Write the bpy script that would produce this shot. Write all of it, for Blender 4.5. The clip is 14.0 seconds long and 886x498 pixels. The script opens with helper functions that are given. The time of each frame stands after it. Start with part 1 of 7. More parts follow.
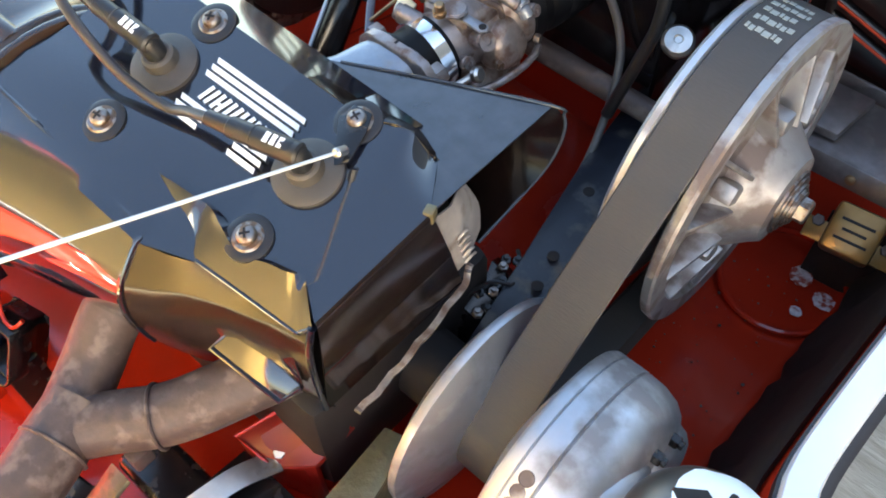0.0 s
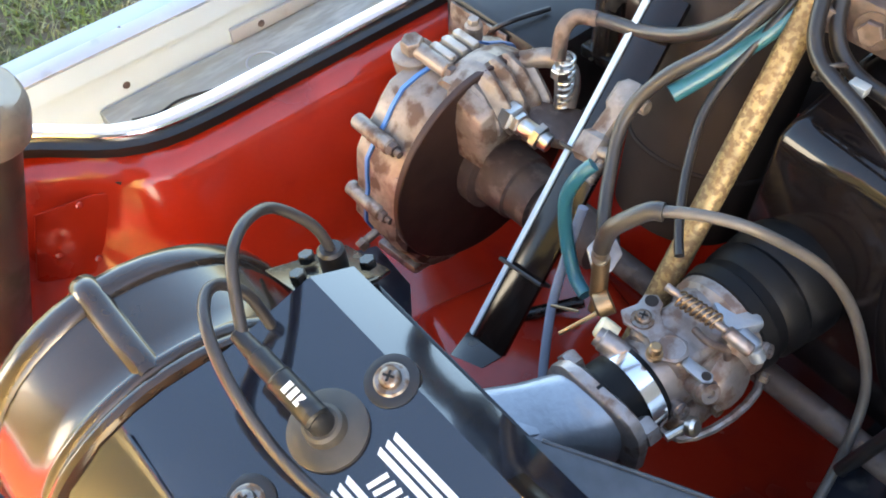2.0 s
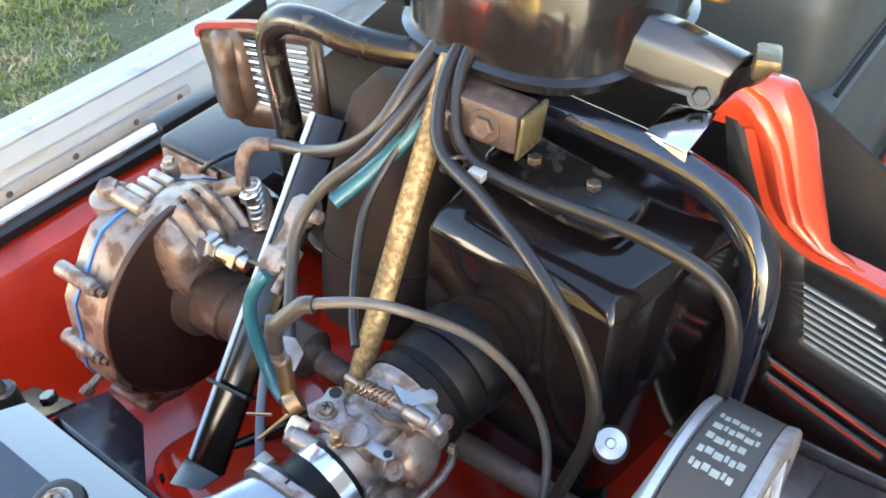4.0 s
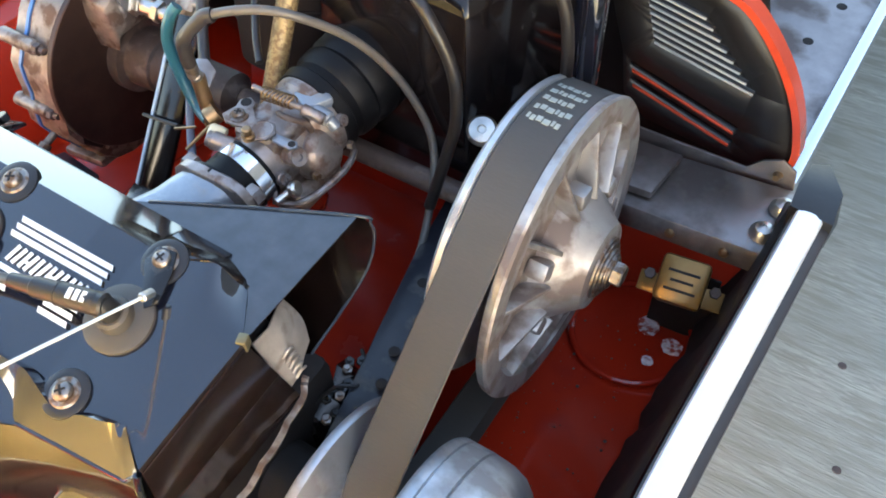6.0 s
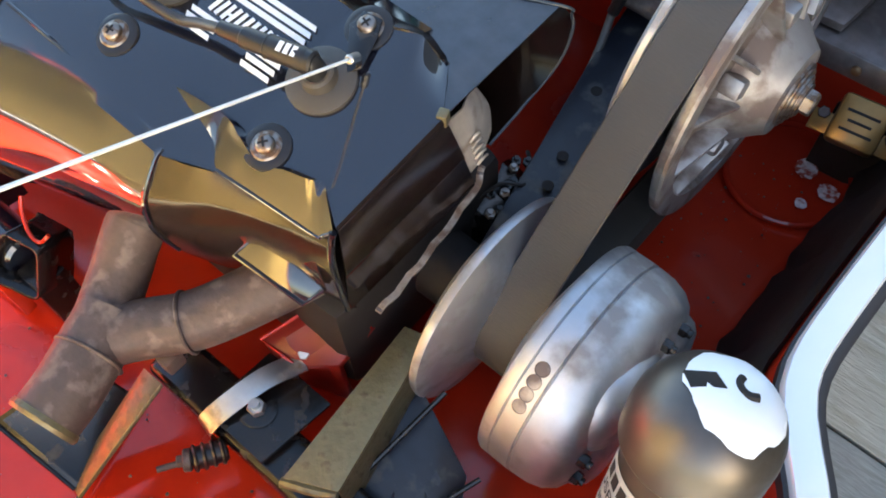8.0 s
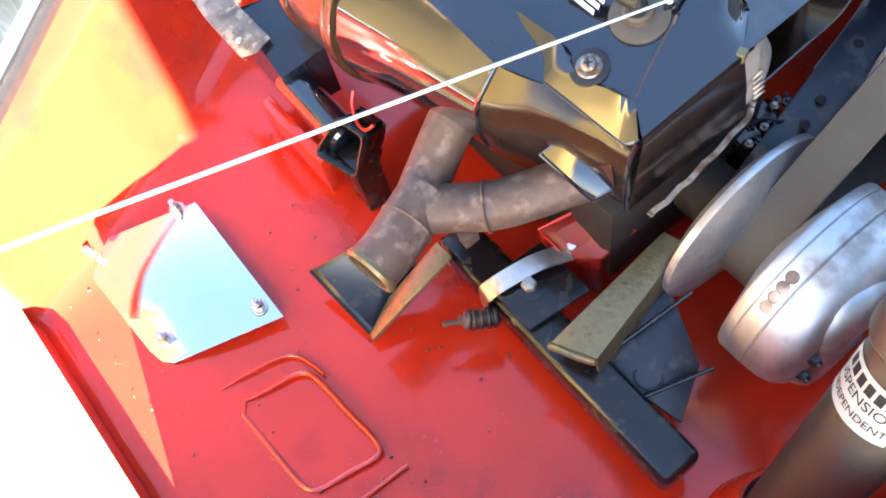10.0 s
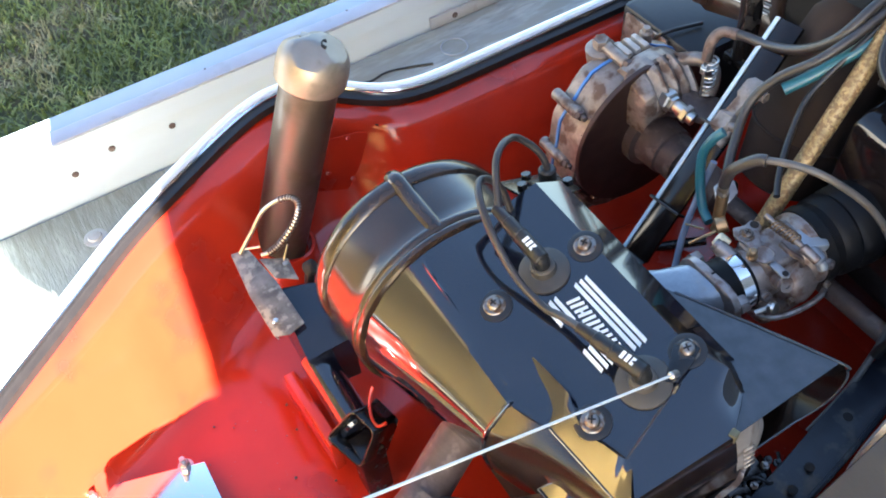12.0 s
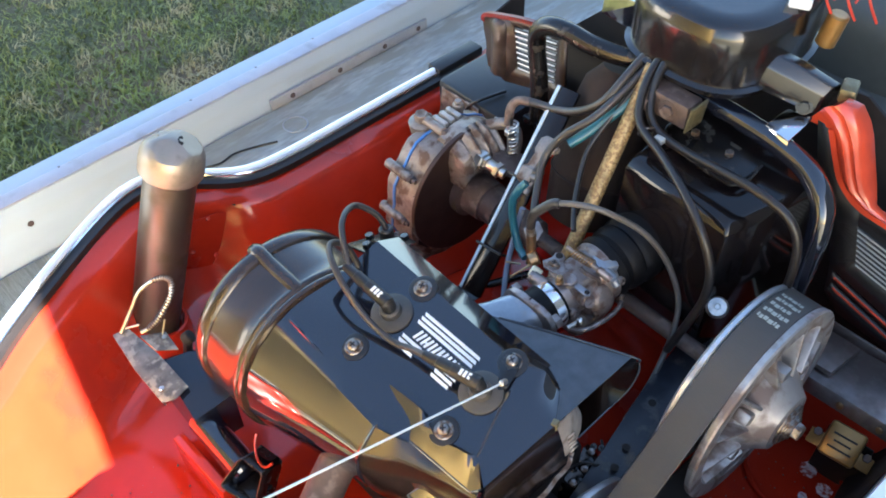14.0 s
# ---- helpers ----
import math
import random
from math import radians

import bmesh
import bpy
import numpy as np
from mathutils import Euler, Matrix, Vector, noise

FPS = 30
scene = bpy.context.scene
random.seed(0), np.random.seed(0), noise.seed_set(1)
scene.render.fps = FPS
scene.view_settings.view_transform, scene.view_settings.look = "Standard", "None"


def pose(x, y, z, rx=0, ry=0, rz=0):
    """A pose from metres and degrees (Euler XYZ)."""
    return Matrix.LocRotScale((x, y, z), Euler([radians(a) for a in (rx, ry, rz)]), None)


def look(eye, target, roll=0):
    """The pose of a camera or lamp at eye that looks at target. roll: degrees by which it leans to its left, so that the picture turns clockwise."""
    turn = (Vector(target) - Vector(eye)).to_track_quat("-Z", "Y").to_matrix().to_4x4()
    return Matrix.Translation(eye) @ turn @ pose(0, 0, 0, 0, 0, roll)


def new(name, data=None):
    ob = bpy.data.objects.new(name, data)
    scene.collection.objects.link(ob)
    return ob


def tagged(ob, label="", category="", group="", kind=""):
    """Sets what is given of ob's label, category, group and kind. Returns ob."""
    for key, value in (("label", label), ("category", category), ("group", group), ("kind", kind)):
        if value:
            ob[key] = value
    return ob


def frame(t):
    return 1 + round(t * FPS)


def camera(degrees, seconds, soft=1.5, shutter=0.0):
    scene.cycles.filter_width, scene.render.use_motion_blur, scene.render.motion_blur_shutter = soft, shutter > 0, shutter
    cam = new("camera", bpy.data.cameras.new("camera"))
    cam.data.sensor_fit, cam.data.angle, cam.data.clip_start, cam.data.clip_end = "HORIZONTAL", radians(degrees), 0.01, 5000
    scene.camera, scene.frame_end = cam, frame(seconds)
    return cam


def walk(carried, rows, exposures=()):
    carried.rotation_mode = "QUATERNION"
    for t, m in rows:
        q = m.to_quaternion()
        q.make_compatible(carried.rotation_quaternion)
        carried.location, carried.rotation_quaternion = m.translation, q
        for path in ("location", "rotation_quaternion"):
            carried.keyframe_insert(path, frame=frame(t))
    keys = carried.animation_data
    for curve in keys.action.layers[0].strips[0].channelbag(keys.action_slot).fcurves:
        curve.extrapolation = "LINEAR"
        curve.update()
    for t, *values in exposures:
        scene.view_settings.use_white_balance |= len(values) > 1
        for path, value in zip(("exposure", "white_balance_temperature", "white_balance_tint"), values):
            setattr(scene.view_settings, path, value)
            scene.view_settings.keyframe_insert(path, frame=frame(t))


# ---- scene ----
cam = camera(51.53, 14.0, soft=1.8)
PATH = [
    (0.0, 0.3079, -0.1531, 0.9410, 34.704, 1.129, 42.145),
    (0.5, 0.2815, -0.1414, 0.9537, 40.281, 0.114, 42.612),
    (1.0, 0.2145, -0.1126, 0.9876, 42.909, -0.055, 42.697),
    (1.5, 0.1348, -0.0752, 0.9822, 42.600, 0.304, 48.439),
    (2.0, 0.0952, -0.0492, 0.9555, 39.651, 1.916, 49.213),
    (2.5, 0.0848, -0.0264, 0.9551, 40.194, 2.751, 49.289),
    (3.0, 0.0990, -0.0206, 0.9632, 46.387, 1.711, 46.529),
    (3.5, 0.1134, -0.0207, 0.9658, 47.658, -0.531, 42.503),
    (4.0, 0.2066, -0.0104, 0.9627, 48.456, 0.116, 36.237),
    (4.2, 0.2455, -0.0107, 0.9756, 48.230, 0.828, 32.845),
    (6.3, 0.3641, -0.1114, 0.9731, 36.817, 2.399, 32.493),
    (6.5, 0.3683, -0.1136, 0.9695, 35.764, 2.269, 32.637),
    (7.0, 0.3632, -0.1241, 0.9580, 32.227, 1.316, 33.299),
    (7.5, 0.3352, -0.1443, 0.9536, 30.370, 2.302, 36.998),
    (8.0, 0.3108, -0.1661, 0.9541, 28.840, 2.310, 40.750),
    (8.2, 0.3144, -0.1756, 0.9531, 27.698, 3.237, 41.429),
    (10.3, 0.3056, -0.2981, 1.0846, 26.386, 8.063, 54.189),
    (10.5, 0.2990, -0.2972, 1.0932, 27.923, 7.854, 56.386),
    (11.0, 0.2772, -0.2790, 1.1422, 35.279, 5.935, 58.541),
    (11.5, 0.2687, -0.2683, 1.1586, 38.372, 4.354, 59.092),
    (12.0, 0.2726, -0.2621, 1.1666, 39.678, 3.673, 58.271),
    (12.5, 0.2873, -0.2583, 1.1794, 40.295, 2.581, 55.480),
    (13.0, 0.3140, -0.2746, 1.2121, 38.659, 1.425, 52.978),
    (13.5, 0.3433, -0.2988, 1.2761, 40.903, 1.420, 50.557),
    (14.0, 0.3745, -0.3167, 1.2862, 42.892, 1.446, 47.594),
]
EXPOSURES = [(0.0, 4.94, 6850, 10), (0.5, 5.06, 6850, 10), (1.0, 5.14, 6850, 10), (3.0, 5.18, 6900, 10), (4.0, 5.46, 6800, 10), (6.5, 5.08, 7000, 10), (7.5, 4.94, 6950, 10), (8.0, 4.62, 6780, 10), (8.2, 4.5, 6700, 10), (10.3, 5.34, 6050, 10), (10.6, 5.24, 6050, 10), (11.2, 4.78, 6050, 10), (12.0, 4.54, 5980, 10), (14.0, 4.5, 6080, 10)]
walk(cam, [(t, pose(x, y, z, rx, ry, rz)) for t, x, y, z, rx, ry, rz in PATH], EXPOSURES)

# ---- world and light ----
SUN_EL, SUN_AZ = 18.0, -14.0     # degrees; azimuth from +x towards +y
world = bpy.data.worlds.new("sky")
scene.world = world
world.use_nodes = True
_wn = world.node_tree.nodes
_sky = _wn.new("ShaderNodeTexSky")
_sky.sky_type = "NISHITA"
_sky.sun_disc = False
_sky.sun_elevation = radians(SUN_EL)
_sky.sun_rotation = radians(90 - SUN_AZ)
_sky.air_density, _sky.dust_density, _sky.ozone_density = 1.0, 1.6, 1.2
world.node_tree.links.new(_sky.outputs[0], _wn["Background"].inputs[0])
_wn["Background"].inputs[1].default_value = 0.034
sun_data = bpy.data.lights.new("sun", "SUN")
sun_data.energy, sun_data.angle, sun_data.color = 5.0, radians(0.3), (1.0, 0.92, 0.79)
sun = new("sun", sun_data)
_sd = Vector((math.cos(radians(SUN_EL)) * math.cos(radians(SUN_AZ)), math.cos(radians(SUN_EL)) * math.sin(radians(SUN_AZ)), math.sin(radians(SUN_EL))))
sun.matrix_world = look(_sd * 20, (0, 0, 0))


# ---- materials ----
def mat(name, base, rough=0.5, metal=0.0, var=0.15, scale=40.0, bump=0.05, coat=0.0, worn=None, worn_scale=12.0, worn_at=0.6, worn_rough=None,
        rough_var=0.08, trans=0.0, spec=0.5, detail_scale=6.0, streak=(1, 1, 1)):
    """A surface with colour and gloss varied at two scales, fine relief, and patches of wear."""
    m = bpy.data.materials.new(name)
    m.use_nodes = True
    nt, ns = m.node_tree, m.node_tree.nodes
    p = ns["Principled BSDF"]
    tc = ns.new("ShaderNodeTexCoord")
    mp = ns.new("ShaderNodeMapping")
    mp.inputs["Scale"].default_value = streak
    nt.links.new(tc.outputs["Object"], mp.inputs[0])

    def noise_node(s, d):
        n = ns.new("ShaderNodeTexNoise")
        n.inputs["Scale"].default_value, n.inputs["Detail"].default_value = s, d
        nt.links.new(mp.outputs[0], n.inputs["Vector"])
        return n.outputs["Fac"]

    def ramp(fac, a, b):
        r = ns.new("ShaderNodeMapRange")
        r.inputs["From Min"].default_value, r.inputs["From Max"].default_value = a, b
        nt.links.new(fac, r.inputs["Value"])
        return r.outputs[0]

    def mix(fac, a, b):
        x = ns.new("ShaderNodeMix")
        x.data_type = "RGBA"
        nt.links.new(fac, x.inputs["Factor"])
        for sock, v in ((x.inputs[6], a), (x.inputs[7], b)):
            if isinstance(v, tuple):
                sock.default_value = (*v, 1)
            else:
                nt.links.new(v, sock)
        return x.outputs[2]

    fine, big = noise_node(scale, 5.0), noise_node(detail_scale, 3.0)
    dark, light = tuple(c * (1 - var) for c in base), tuple(min(1, c * (1 + var)) for c in base)
    col = mix(ramp(fine, 0.3, 0.7), dark, light)
    col = mix(ramp(big, 0.25, 0.75), col, tuple(c * (1 - 0.6 * var) for c in base))
    rough_out = None
    r = ns.new("ShaderNodeMapRange")
    r.inputs["To Min"].default_value, r.inputs["To Max"].default_value = max(0.02, rough - rough_var), rough + rough_var
    nt.links.new(big, r.inputs["Value"])
    rough_out = r.outputs[0]
    if worn:
        w = ramp(noise_node(worn_scale, 8.0), worn_at - 0.05, worn_at + 0.07)
        col = mix(w, col, worn)
        rr = ns.new("ShaderNodeMix")
        nt.links.new(w, rr.inputs["Factor"])
        nt.links.new(rough_out, rr.inputs[2])
        rr.inputs[3].default_value = worn_rough if worn_rough is not None else min(1, rough + 0.25)
        rough_out = rr.outputs[0]
    nt.links.new(col, p.inputs["Base Color"])
    nt.links.new(rough_out, p.inputs["Roughness"])
    p.inputs["Metallic"].default_value = metal
    p.inputs["Coat Weight"].default_value = coat
    p.inputs["Coat Roughness"].default_value = 0.05
    p.inputs["Transmission Weight"].default_value = trans
    p.inputs["Specular IOR Level"].default_value = spec
    if bump:
        b = ns.new("ShaderNodeBump")
        b.inputs["Strength"].default_value, b.inputs["Distance"].default_value = bump, 0.002
        nt.links.new(fine, b.inputs["Height"])
        nt.links.new(b.outputs[0], p.inputs["Normal"])
    return m


RED = mat("red paint", (0.43, 0.025, 0.009), 0.12, 0, 0.14, 16, 0.22, 0.22, worn=(0.30, 0.016, 0.008), worn_scale=9, worn_at=0.62, detail_scale=4.0, rough_var=0.12)
RED_FLOOR = mat("red plastic", (0.40, 0.022, 0.009), 0.14, 0, 0.18, 18, 0.06, 0.35, worn=(0.20, 0.02, 0.012), worn_scale=7, worn_at=0.62)
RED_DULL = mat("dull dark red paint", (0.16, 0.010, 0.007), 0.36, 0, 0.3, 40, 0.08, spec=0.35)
ORANGE = mat("orange red plastic", (0.55, 0.06, 0.025), 0.24, 0, 0.15, 30, 0.04, 0.5)
BLACK_GLOSS = mat("black gloss paint", (0.008, 0.009, 0.015), 0.09, 0, 0.2, 30, 0.012, 1.0, rough_var=0.03, spec=0.62)
BLACK_SATIN = mat("black satin paint", (0.009, 0.0075, 0.007), 0.24, 0, 0.3, 60, 0.10, worn=(0.045, 0.037, 0.03), worn_scale=60, worn_at=0.64)
NAVY_DIRTY = mat("dusty black paint", (0.016, 0.018, 0.026), 0.32, 0, 0.35, 60, 0.15, worn=(0.07, 0.065, 0.06), worn_scale=45, worn_at=0.6)
SCUFFED = mat("scuffed sheet aluminium", (0.22, 0.18, 0.155), 0.4, 0.6, 0.6, 60, 0.15, worn=(0.40, 0.34, 0.28), worn_scale=90, worn_at=0.54)
NAVY_CLEAN = mat("blue-black paint", (0.010, 0.012, 0.022), 0.16, 0, 0.2, 40, 0.05, 0.2)
BLACK_PLASTIC = mat("black plastic", (0.014, 0.013, 0.013), 0.42, 0, 0.2, 120, 0.08)
SKIRT_GLOSS = mat("brown-black baked paint", (0.016, 0.009, 0.007), 0.19, 0, 0.3, 50, 0.03, spec=0.45)
BROWN_GLOSS = mat("brown-black gloss paint", (0.010, 0.006, 0.005), 0.13, 0, 0.25, 40, 0.012, spec=0.34)
BLACK_DULL = mat("dull black", (0.018, 0.014, 0.0125), 0.65, 0, 0.25, 60, 0.1, spec=0.3)
RUBBER = mat("black rubber", (0.016, 0.013, 0.012), 0.36, 0, 0.2, 90, 0.06, spec=0.5)
AIRBOX = mat("brown-black plastic", (0.008, 0.006, 0.006), 0.11, 0, 0.25, 30, 0.02, 0.0, spec=0.42, worn=(0.03, 0.026, 0.024), worn_scale=26, worn_at=0.66)
GROMMET = mat("dusty brown rubber", (0.060, 0.051, 0.043), 0.55, 0, 0.25, 90, 0.1)
BOOT = mat("deep black rubber", (0.004, 0.0035, 0.004), 0.5, 0, 0.25, 40, 0.06, spec=0.2, worn=(0.02, 0.018, 0.018), worn_scale=30, worn_at=0.62)
RUBBER_GREY = mat("dusty grey rubber", (0.036, 0.031, 0.030), 0.36, 0, 0.25, 90, 0.1)
CHROME = mat("chrome trim", (0.86, 0.86, 0.88), 0.14, 1, 0.03, 60, 0.02)
ALU = mat("cast aluminium", (0.42, 0.40, 0.39), 0.54, 0.9, 0.2, 90, 0.3, worn=(0.24, 0.19, 0.17), worn_scale=28, worn_at=0.52)
ALU_SMOOTH = mat("turned aluminium", (0.58, 0.59, 0.61), 0.5, 1, 0.14, 60, 0.1, worn=(0.40, 0.38, 0.37), worn_scale=22, worn_at=0.56, streak=(1, 1, 1))
ALU_SHEET = mat("polished sheet", (0.85, 0.85, 0.86), 0.07, 1, 0.04, 30, 0.02)
ALU_DULL = mat("dull alloy plate", (0.34, 0.31, 0.30), 0.42, 1, 0.2, 50, 0.1, worn=(0.20, 0.17, 0.16), worn_scale=14, worn_at=0.55)
STEEL = mat("zinc steel", (0.62, 0.60, 0.56), 0.32, 1, 0.15, 120, 0.08, worn=(0.35, 0.29, 0.22), worn_scale=60, worn_at=0.62)
CARB_ALU = mat("grimy carburettor alloy", (0.35, 0.305, 0.29), 0.42, 0.75, 0.3, 140, 0.3, worn=(0.20, 0.135, 0.11), worn_scale=70, worn_at=0.55)
MANIFOLD = mat("silver painted casting", (0.30, 0.325, 0.36), 0.38, 0.55, 0.12, 160, 0.25, worn=(0.34, 0.32, 0.31), worn_scale=40, worn_at=0.66)
CREAM = mat("cream painted fibreglass", (0.74, 0.66, 0.46), 0.45, 0, 0.1, 20, 0.1, worn=(0.30, 0.24, 0.16), worn_scale=30, worn_at=0.7)
STEEL_WORN = mat("worn zinc", (0.30, 0.265, 0.24), 0.4, 1, 0.25, 200, 0.15, worn=(0.20, 0.13, 0.09), worn_scale=150, worn_at=0.52)
CAP_METAL = mat("dented grey cap metal", (0.31, 0.275, 0.24), 0.47, 0.8, 0.12, 60, 0.08, worn=(0.24, 0.205, 0.18), worn_scale=30, worn_at=0.6)
SATIN_METAL = mat("satin bronze grey metal", (0.115, 0.103, 0.094), 0.42, 0.85, 0.12, 50, 0.05, worn=(0.09, 0.075, 0.06), worn_scale=14, worn_at=0.6)
RUSTY = mat("rusty cast iron", (0.100, 0.068, 0.058), 0.55, 0.25, 0.3, 120, 0.4, worn=(0.18, 0.135, 0.115), worn_scale=60, worn_at=0.58)
DIRTY_ALU = mat("dirty aluminium", (0.30, 0.25, 0.215), 0.46, 0.55, 0.35, 110, 0.4, worn=(0.135, 0.085, 0.062), worn_scale=48, worn_at=0.54)
CAST_PALE = mat("pale cast aluminium", (0.48, 0.43, 0.38), 0.5, 0.5, 0.25, 70, 0.3, worn=(0.30, 0.24, 0.19), worn_scale=40, worn_at=0.58)
FAN_BLACK = mat("satin black fan paint", (0.030, 0.018, 0.012), 0.2, 0, 0.3, 40, 0.02, 0.2, rough_var=0.06)
DUSTY_GLOSS = mat("dusty black gloss", (0.034, 0.038, 0.046), 0.2, 0, 0.4, 60, 0.03, 0.4, rough_var=0.12)
DISC = mat("rusted disc", (0.06, 0.032, 0.025), 0.5, 0.5, 0.3, 50, 0.1, streak=(1, 1, 1))
GOLD_PIPE = mat("corroded brass plating", (0.36, 0.26, 0.125), 0.42, 0.45, 0.45, 90, 0.35, worn=(0.21, 0.135, 0.07), worn_scale=260, worn_at=0.5)
GOLD_WELD = mat("brushed tan paint", (0.175, 0.145, 0.075), 0.36, 0.45, 0.25, 110, 0.55, worn=(0.13, 0.10, 0.055), worn_scale=110, worn_at=0.6)
# near-white colour that stands for the bright light on the strut cap
CAP_HIGHLIGHT = mat("white cap highlight", (0.86, 0.86, 0.86), 0.25, 0.0, 0.05, 40, 0.03, worn=(0.6, 0.58, 0.55), worn_scale=34, worn_at=0.68)
TRIM_WHITE = mat("milky bright trim", (0.88, 0.89, 0.91), 0.3, 0.35, 0.03, 30, 0.02)
BELT_PRINT = mat("faded green-white print", (0.34, 0.36, 0.32), 0.6, 0, 0.2, 200, 0.05)
BELT = mat("belt rubber", (0.050, 0.044, 0.039), 0.6, 0, 0.12, 150, 0.1, streak=(1, 6, 6))
WHITE = mat("white print", (0.80, 0.80, 0.80), 0.45, 0, 0.03, 50, 0.02)
CORD = mat("white cord", (0.78, 0.76, 0.72), 0.6, 0, 0.06, 200, 0.15)
BLUE = mat("blue sealant", (0.07, 0.20, 0.50), 0.4, 0, 0.2, 80, 0.1)
TEAL = mat("teal hose", (0.025, 0.115, 0.145), 0.3, 0, 0.2, 40, 0.05)
PALE_SHEATH = mat("dusty pale cable sheath", (0.10, 0.088, 0.08), 0.34, 0, 0.25, 90, 0.06)
CLEAR = mat("smoky clear hose", (0.20, 0.22, 0.28), 0.2, 0, 0.15, 40, 0.02)
AMBER = mat("amber varnish", (0.30, 0.165, 0.05), 0.3, 0.5, 0.25, 60, 0.1)
COPPER = mat("brass fitting", (0.34, 0.22, 0.12), 0.38, 0.9, 0.25, 80, 0.1)
BROWN_SHIELD = mat("brown heat shield", (0.040, 0.027, 0.022), 0.8, 0, 0.3, 30, 0.1, spec=0.15)
BROWN_PLASTIC = mat("brown-black plastic panel", (0.042, 0.026, 0.020), 0.34, 0, 0.3, 40, 0.06, worn=(0.07, 0.05, 0.042), worn_scale=30, worn_at=0.62)
POD_GLOSS = mat("hazy black gloss plastic", (0.012, 0.010, 0.010), 0.2, 0, 0.3, 60, 0.05, 0.3, spec=0.6, rough_var=0.1)
LABEL = mat("grey label", (0.42, 0.43, 0.41), 0.4, 0.2, 0.1, 60, 0.05)
SEAT = mat("grey vinyl", (0.065, 0.07, 0.065), 0.45, 0, 0.2, 60, 0.15)
WHITE_RAIL = mat("weathered white paint", (0.46, 0.54, 0.61), 0.5, 0, 0.08, 14, 0.08, worn=(0.41, 0.45, 0.48), worn_scale=9, worn_at=0.66, streak=(1, 0.3, 1))
LILAC = mat("weathered grey paint", (0.40, 0.40, 0.45), 0.5, 0, 0.1, 20, 0.06, worn=(0.30, 0.29, 0.30), worn_scale=12, worn_at=0.64)
GREY_RAIL = mat("galvanised grey", (0.40, 0.40, 0.41), 0.5, 0.3, 0.12, 20, 0.08, worn=(0.33, 0.30, 0.27), worn_scale=16, worn_at=0.62)
PLY = mat("weathered plywood", (0.32, 0.32, 0.275), 0.75, 0, 0.32, 15, 0.8, worn=(0.245, 0.245, 0.205), worn_scale=4, worn_at=0.54, streak=(2.2, 17, 17), detail_scale=0.8)
for _n in PLY.node_tree.nodes:
    if _n.bl_idname == "ShaderNodeTexNoise":
        _n.inputs["Distortion"].default_value = 0.9
PLY_LIGHT = mat("pale weathered plywood", (0.39, 0.39, 0.36), 0.75, 0, 0.35, 26, 0.5, worn=(0.31, 0.30, 0.255), worn_scale=7, worn_at=0.52, streak=(4, 1.0, 4), detail_scale=4.0)
# gold base and translucent mix put the sun's glow into the hood skin
HOOD_GLOW = mat("hood skin with sun glow in its colour", (0.78, 0.64, 0.36), 0.4, 0, 0.15, 12, 0.1)
_t = HOOD_GLOW.node_tree
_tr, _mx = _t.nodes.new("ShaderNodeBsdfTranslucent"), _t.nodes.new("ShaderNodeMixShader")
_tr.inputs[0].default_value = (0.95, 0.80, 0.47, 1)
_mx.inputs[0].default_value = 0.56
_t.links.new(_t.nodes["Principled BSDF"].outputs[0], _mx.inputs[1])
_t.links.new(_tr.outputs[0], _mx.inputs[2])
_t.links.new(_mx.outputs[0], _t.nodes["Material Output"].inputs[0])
SCUFF = mat("pale scuffed plastic", (0.72, 0.62, 0.66), 0.6, 0, 0.35, 220, 0.2, worn=(0.35, 0.05, 0.03), worn_scale=160, worn_at=0.5)
GRASS = mat("rough lawn", (0.105, 0.108, 0.048), 0.9, 0, 0.6, 40, 0.9, worn=(0.15, 0.112, 0.07), worn_scale=2.2, worn_at=0.52, detail_scale=5.0)
BLADE = mat("grass blade", (0.24, 0.27, 0.075), 0.55, 0, 0.6, 14, 0.0, worn=(0.45, 0.37, 0.20), worn_scale=6.0, worn_at=0.57, detail_scale=4.0)
WIRE_RED = mat("red wire", (0.55, 0.05, 0.03), 0.4, 0, 0.1, 50, 0.02)


# ---- mesh helpers ----
def merge(dst, src):
    me = bpy.data.meshes.new("tmp")
    src.to_mesh(me)
    dst.from_mesh(me)
    bpy.data.meshes.remove(me)
    src.free()


def soften(bm, width, seg=2, angle=0.5):
    if width <= 0:
        return
    bm.normal_update()
    edges = [e for e in bm.edges if len(e.link_faces) == 2 and e.calc_face_angle(0) > angle]
    bmesh.ops.bevel(bm, geom=edges, offset=width, segments=seg, profile=0.5, affect="EDGES", clamp_overlap=True)


def part(name, bm, material, parent=None, label="", angle=0.6):
    bmesh.ops.recalc_face_normals(bm, faces=bm.faces)
    me = bpy.data.meshes.new(name)
    bm.to_mesh(me)
    bm.free()
    me.materials.append(material)
    for p in me.polygons:
        p.use_smooth = True
    me.set_sharp_from_angle(angle=angle)
    ob = new(name, me)
    if parent is not None:
        ob.parent = parent
        if parent.type == "EMPTY":
            ob.matrix_parent_inverse = Matrix.Translation(parent.location).inverted()
    if label:
        ob["label"] = label
    return ob


def thing(name, label, category, at=(0, 0, 0), group="", kind=""):
    ob = new(name)
    ob.empty_display_size = 0.02
    ob.location = at
    return tagged(ob, label, category, group, kind)


